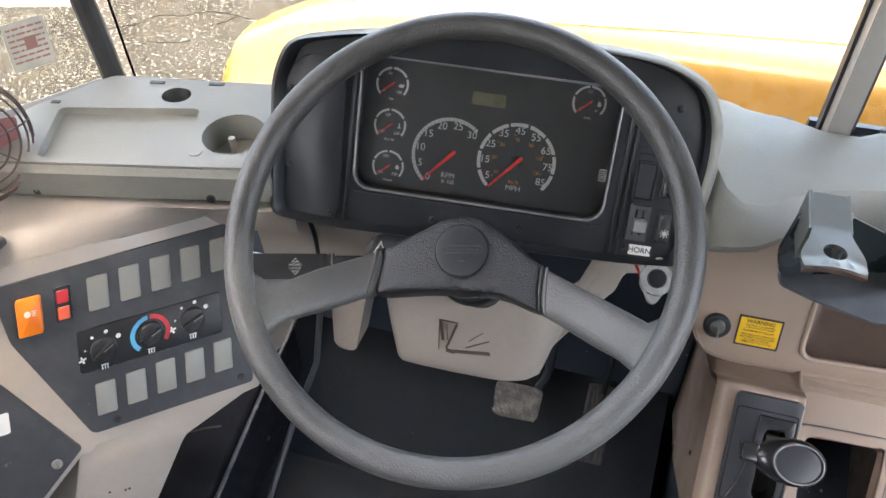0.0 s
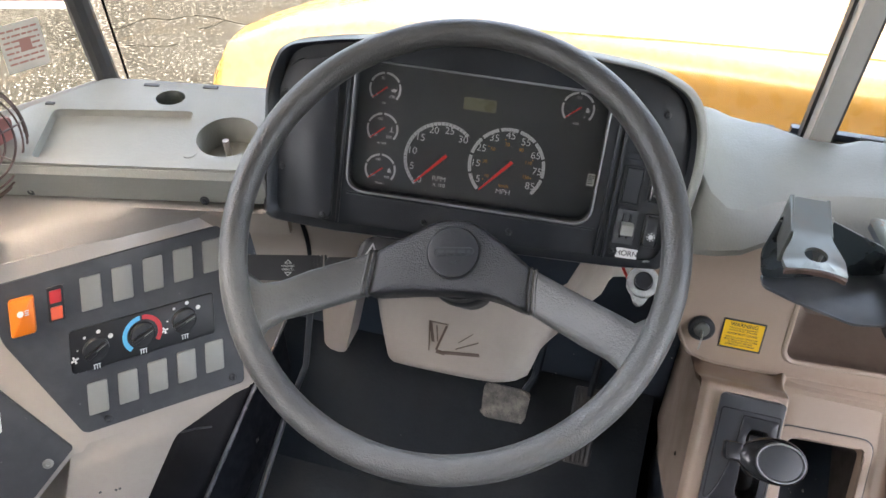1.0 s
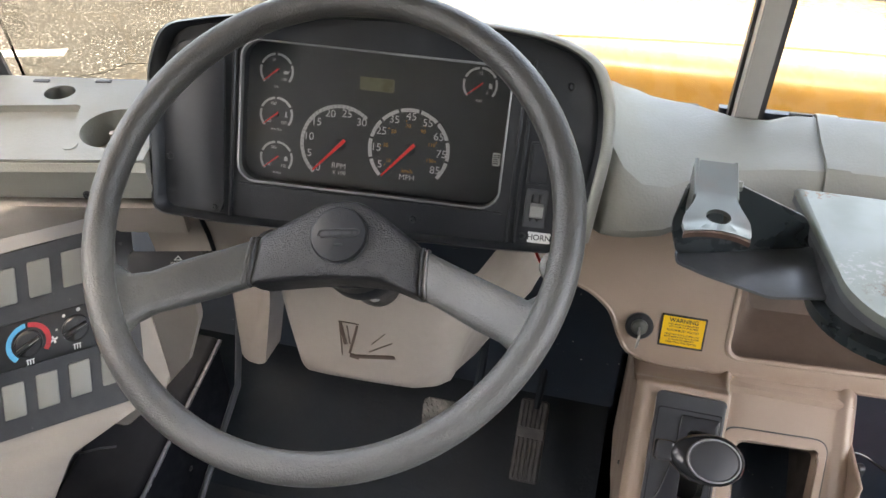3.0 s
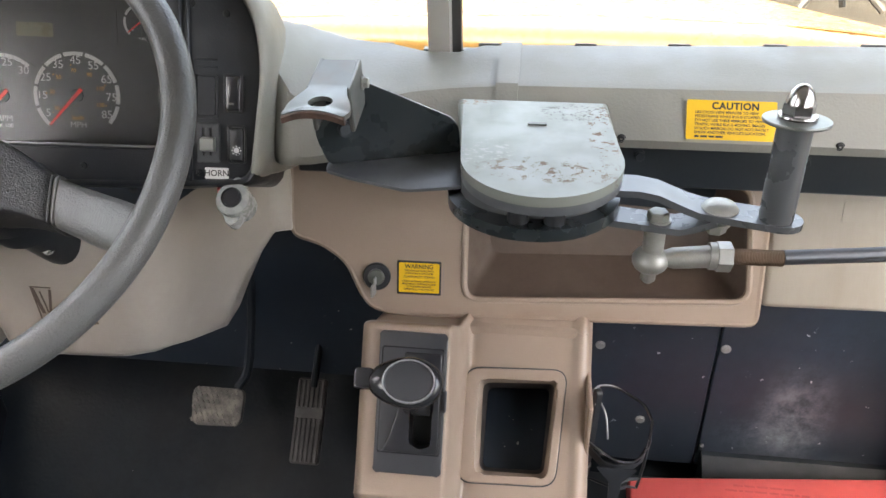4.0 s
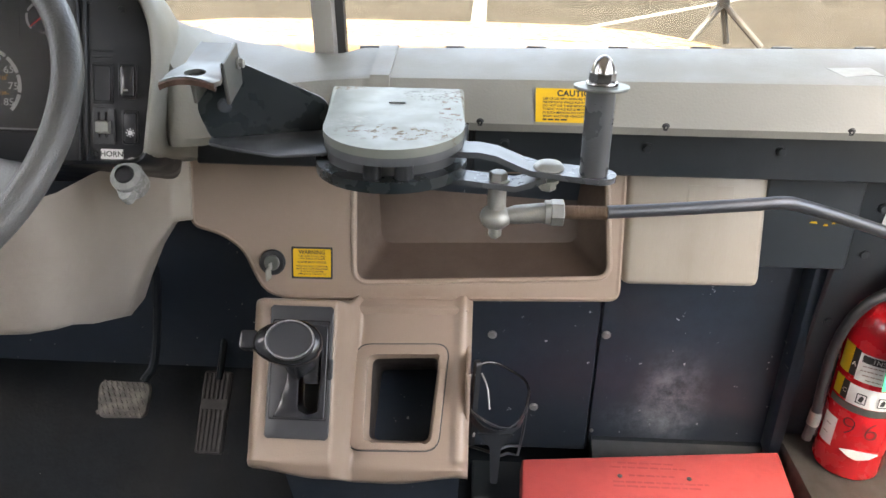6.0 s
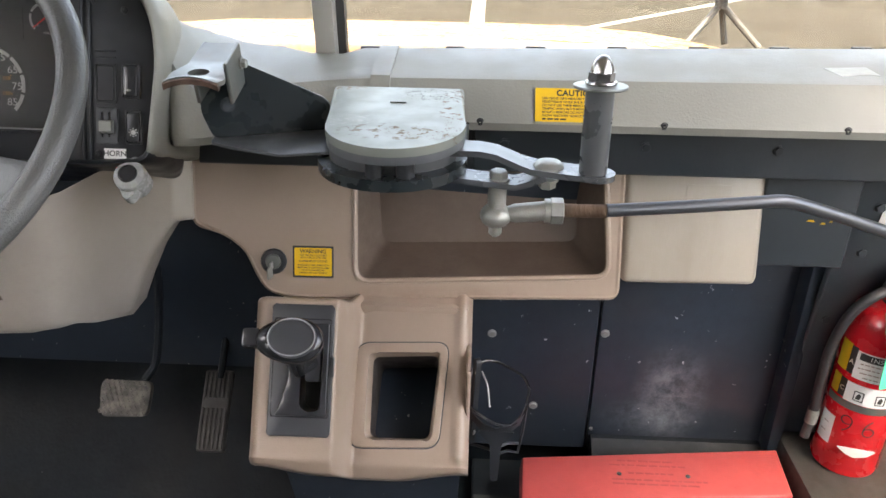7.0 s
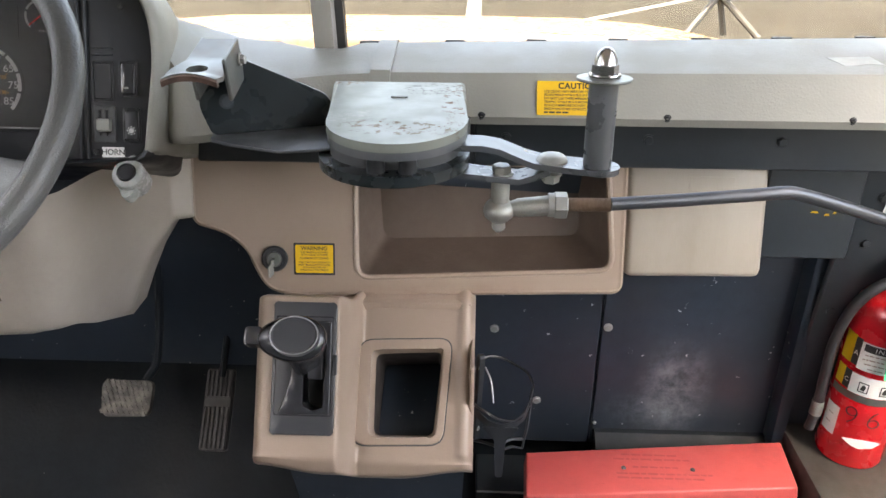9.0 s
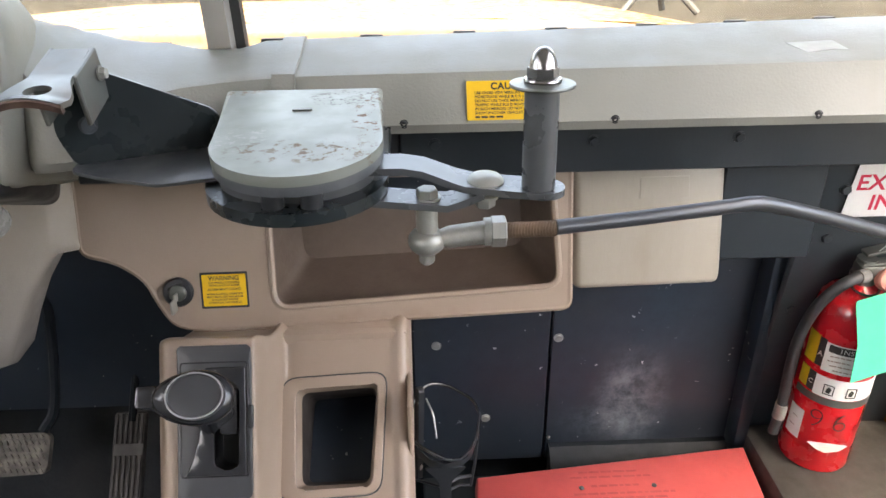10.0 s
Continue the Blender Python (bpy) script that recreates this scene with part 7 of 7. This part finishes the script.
prism(bm, fillet([(-0.44, 0.20), (-0.293, 0.093), (-0.211, -0.019), (-0.262, -0.068), (-0.44, -0.10)], [0.004, 0.01, 0.004, 0.004, 0.004], 3), 0.0, 0.005, M_CON, 0.001, 1)
kick = part("kick_panel", bm, PANEL_BLACK, left_con, "dark grey-blue kick panel")
screw(kick, M_CON @ Vector((-0.241, -0.028, 0.005)), N_C, 0.005, ZINC)
bm = bmesh.new()
prism(bm, rounded(-0.312, 0.03, -0.286, 0.056, 0.002, 2), 0.004, 0.006, M_CON)
part("blank_label", bm, PAPER, kick)

# clip-on fan at the side window
fan = thing("cab_fan", "small cab fan with wire cage and dusty red blades", "fan", at=(-0.47, 0.78, 0.76))
M_FAN = frame_of((-0.500, 0.755, 0.815), (0.35, 0.93, 0.0), (-0.25, 0.1, 1.0))
for k in range(7):
    r, z = 0.075 * math.sin(radians(15 + k * 12.5)), 0.045 * math.cos(radians(15 + k * 12.5))
    bm = bmesh.new()
    tube(bm, [M_FAN @ Vector((r * math.cos(2 * math.pi * i / 40), r * math.sin(2 * math.pi * i / 40), z)) for i in range(40)], 0.0013, 5, True)
    part("cage_ring", bm, material("dark_cage_wire", (0.09, 0.06, 0.055), 0.4, 0.4) if k == 0 else bpy.data.materials["dark_cage_wire"], fan)
for k in range(8):
    a = 2 * math.pi * k / 8
    bm = bmesh.new()
    tube(bm, [M_FAN @ Vector((0.075 * math.sin(radians(t)) * math.cos(a), 0.075 * math.sin(radians(t)) * math.sin(a), 0.045 * math.cos(radians(t)))) for t in (12, 30, 50, 70, 90)], 0.0013, 5)
    part("cage_spoke", bm, bpy.data.materials["dark_cage_wire"], fan)
for k in range(4):
    bm = bmesh.new()
    pts = [(0.010, -0.008), (0.040, -0.026), (0.060, -0.018), (0.062, 0.010), (0.035, 0.016), (0.010, 0.008)]
    prism(bm, fillet(pts, 0.006, 3), 0.004, 0.006, M_FAN @ Matrix.Rotation(radians(90 * k), 4, "Z") @ Matrix.Rotation(radians(22), 4, "X"))
    part("blade", bm, FANRED, fan)
bm = bmesh.new()
lathe(bm, [(0.026, -0.05), (0.028, -0.02), (0.012, 0.0), (0.012, 0.012), (0.0005, 0.016)], M_FAN, 20)
tube(bm, [M_FAN @ Vector((0, 0, -0.03)), M_FAN @ Vector((0.0, -0.05, -0.045)), (-0.50, 0.70, 0.735)], 0.007, 8)
part("motor", bm, BLACK, fan)
bracket = thing("fan_bracket", "grey metal fan bracket foot on the console ledge", "bracket", at=(-0.47, 0.72, 0.72))
bm = bmesh.new()
box(bm, (-0.475, 0.700, 0.716), (0.05, 0.04, 0.012), None, 0.004, 2)
lathe(bm, [(0.018, 0.72), (0.016, 0.732), (0.008, 0.738), (0.0005, 0.738)], Matrix.Translation((-0.475, 0.70, 0)), 18)
part("foot", bm, GREY_STEEL, bracket)
screw(bracket, (-0.458, 0.692, 0.722), (0.2, -0.3, 1), 0.004, ZINC)

# sticker on the side glass
sticker = thing("glass_sticker", "faded inspection sticker on the side window glass", "sticker", at=(-0.6, 0.8, 0.95))
M_GS = frame_of((-0.5105, 0.9015, 0.869), (0.42, 0.9, 0), (-0.0, -0.07, 1))
bm = bmesh.new()
prism(bm, rounded(-0.026, -0.030, 0.026, 0.030, 0.001, 1), 0, 0.0004, M_GS)
st = part("face", bm, material("faded_beige_paper", (0.6, 0.55, 0.46), 0.7, vary=0.12, scale=30), sticker)
bm = bmesh.new()
bars(bm, [(-0.022, 0.022, 0.022 - 0.0068 * i) for i in range(7)], M_GS, 0.0024, 0.0006)
box(bm, (0.003, 0.002, 0.0007), (0.014, 0.016, 0.0003), M_GS)
part("print", bm, material("faded_red_print", (0.42, 0.2, 0.16), 0.7), st, "faded red illegible print")

# loose wire and rod on the driver's left floor
wire = thing("loose_wire", "thin dark loose wire hanging from the side console", "wire", at=(-0.3, 0.73, 0.4))
bm = bmesh.new()
tube(bm, smooth_line([(-0.325, 0.735, 0.405), (-0.30, 0.742, 0.402), (-0.28, 0.752, 0.404), (-0.265, 0.765, 0.398)]), 0.0014, 6)
part("strand", bm, BLACK, wire)
rail = thing("floor_heater_pipe", "black pipe with a bright worn edge running down to the floor", "pipe", at=(-0.25, 1.0, 0.1))
bm = bmesh.new()
tube(bm, [(-0.306, 0.84, 0.0), (-0.298, 1.0, 0.12), (-0.256, 1.04, 0.25), (-0.245, 1.08, 0.42)], 0.0055, 10)
part("pipe", bm, RODMET, rail)
duct = thing("heater_duct", "black plastic heater duct beside the driver's feet", "duct", at=(-0.35, 0.9, 0.1))
bm = bmesh.new()
loft(bm, [[(-0.50, 0.66, 0.0), (-0.345, 0.74, 0.0), (-0.355, 0.76, 0.12), (-0.49, 0.68, 0.12)], [(-0.50, 1.15, 0.0), (-0.34, 1.15, 0.0), (-0.35, 1.15, 0.25), (-0.48, 1.15, 0.25)]])
bmesh.ops.bevel(bm, geom=list(bm.edges), offset=0.012, segments=3, profile=0.5, affect="EDGES")
part("shell", bm, DUCT, duct)
bm = bmesh.new()
tube(bm, [(-0.345, 0.745, 0.118), (-0.345, 0.95, 0.186), (-0.343, 1.14, 0.246)], 0.004, 8)
part("edge_strip", bm, GREY_STEEL, duct, "worn grey edge strip")
for y in (0.82, 0.98):
    screw(duct, (-0.346, y, 0.08), (1, 0, 0.1), 0.004)

# mirror on the hood
for b in ((1.300, 2.52, 0.556), (1.530, 2.52, 0.552), (1.446, 2.60, 0.548)):
    bm = bmesh.new()
    tube(bm, [(1.415, 2.6, 0.672), b], 0.010, 8)
    part("leg", bm, GASKET, mirror)
bm = bmesh.new()
lathe(bm, [(0.02, 0.66), (0.02, 0.69), (0.03, 0.695), (0.03, 0.72)], Matrix.Translation((1.415, 2.6, 0)), 16)
part("mount", bm, GASKET, mirror)
bm = bmesh.new()
bmesh.ops.create_uvsphere(bm, u_segments=20, v_segments=10, radius=0.12, matrix=Matrix.Translation((1.415, 2.62, 0.77)) @ Matrix.Diagonal((1, 1, 0.45, 1)))
part("shell", bm, BLACK, mirror)

# the driver's left side stands a little further back and leans by half a degree
M_SIDE = pose(0.0083, -0.0175, 0.007, 0.18, -0.69, 0.41)
for ob in (shelf, left_con, fan, bracket, sticker, wire, rail, duct, side_window, stalk):
    seat(ob, M_SIDE)
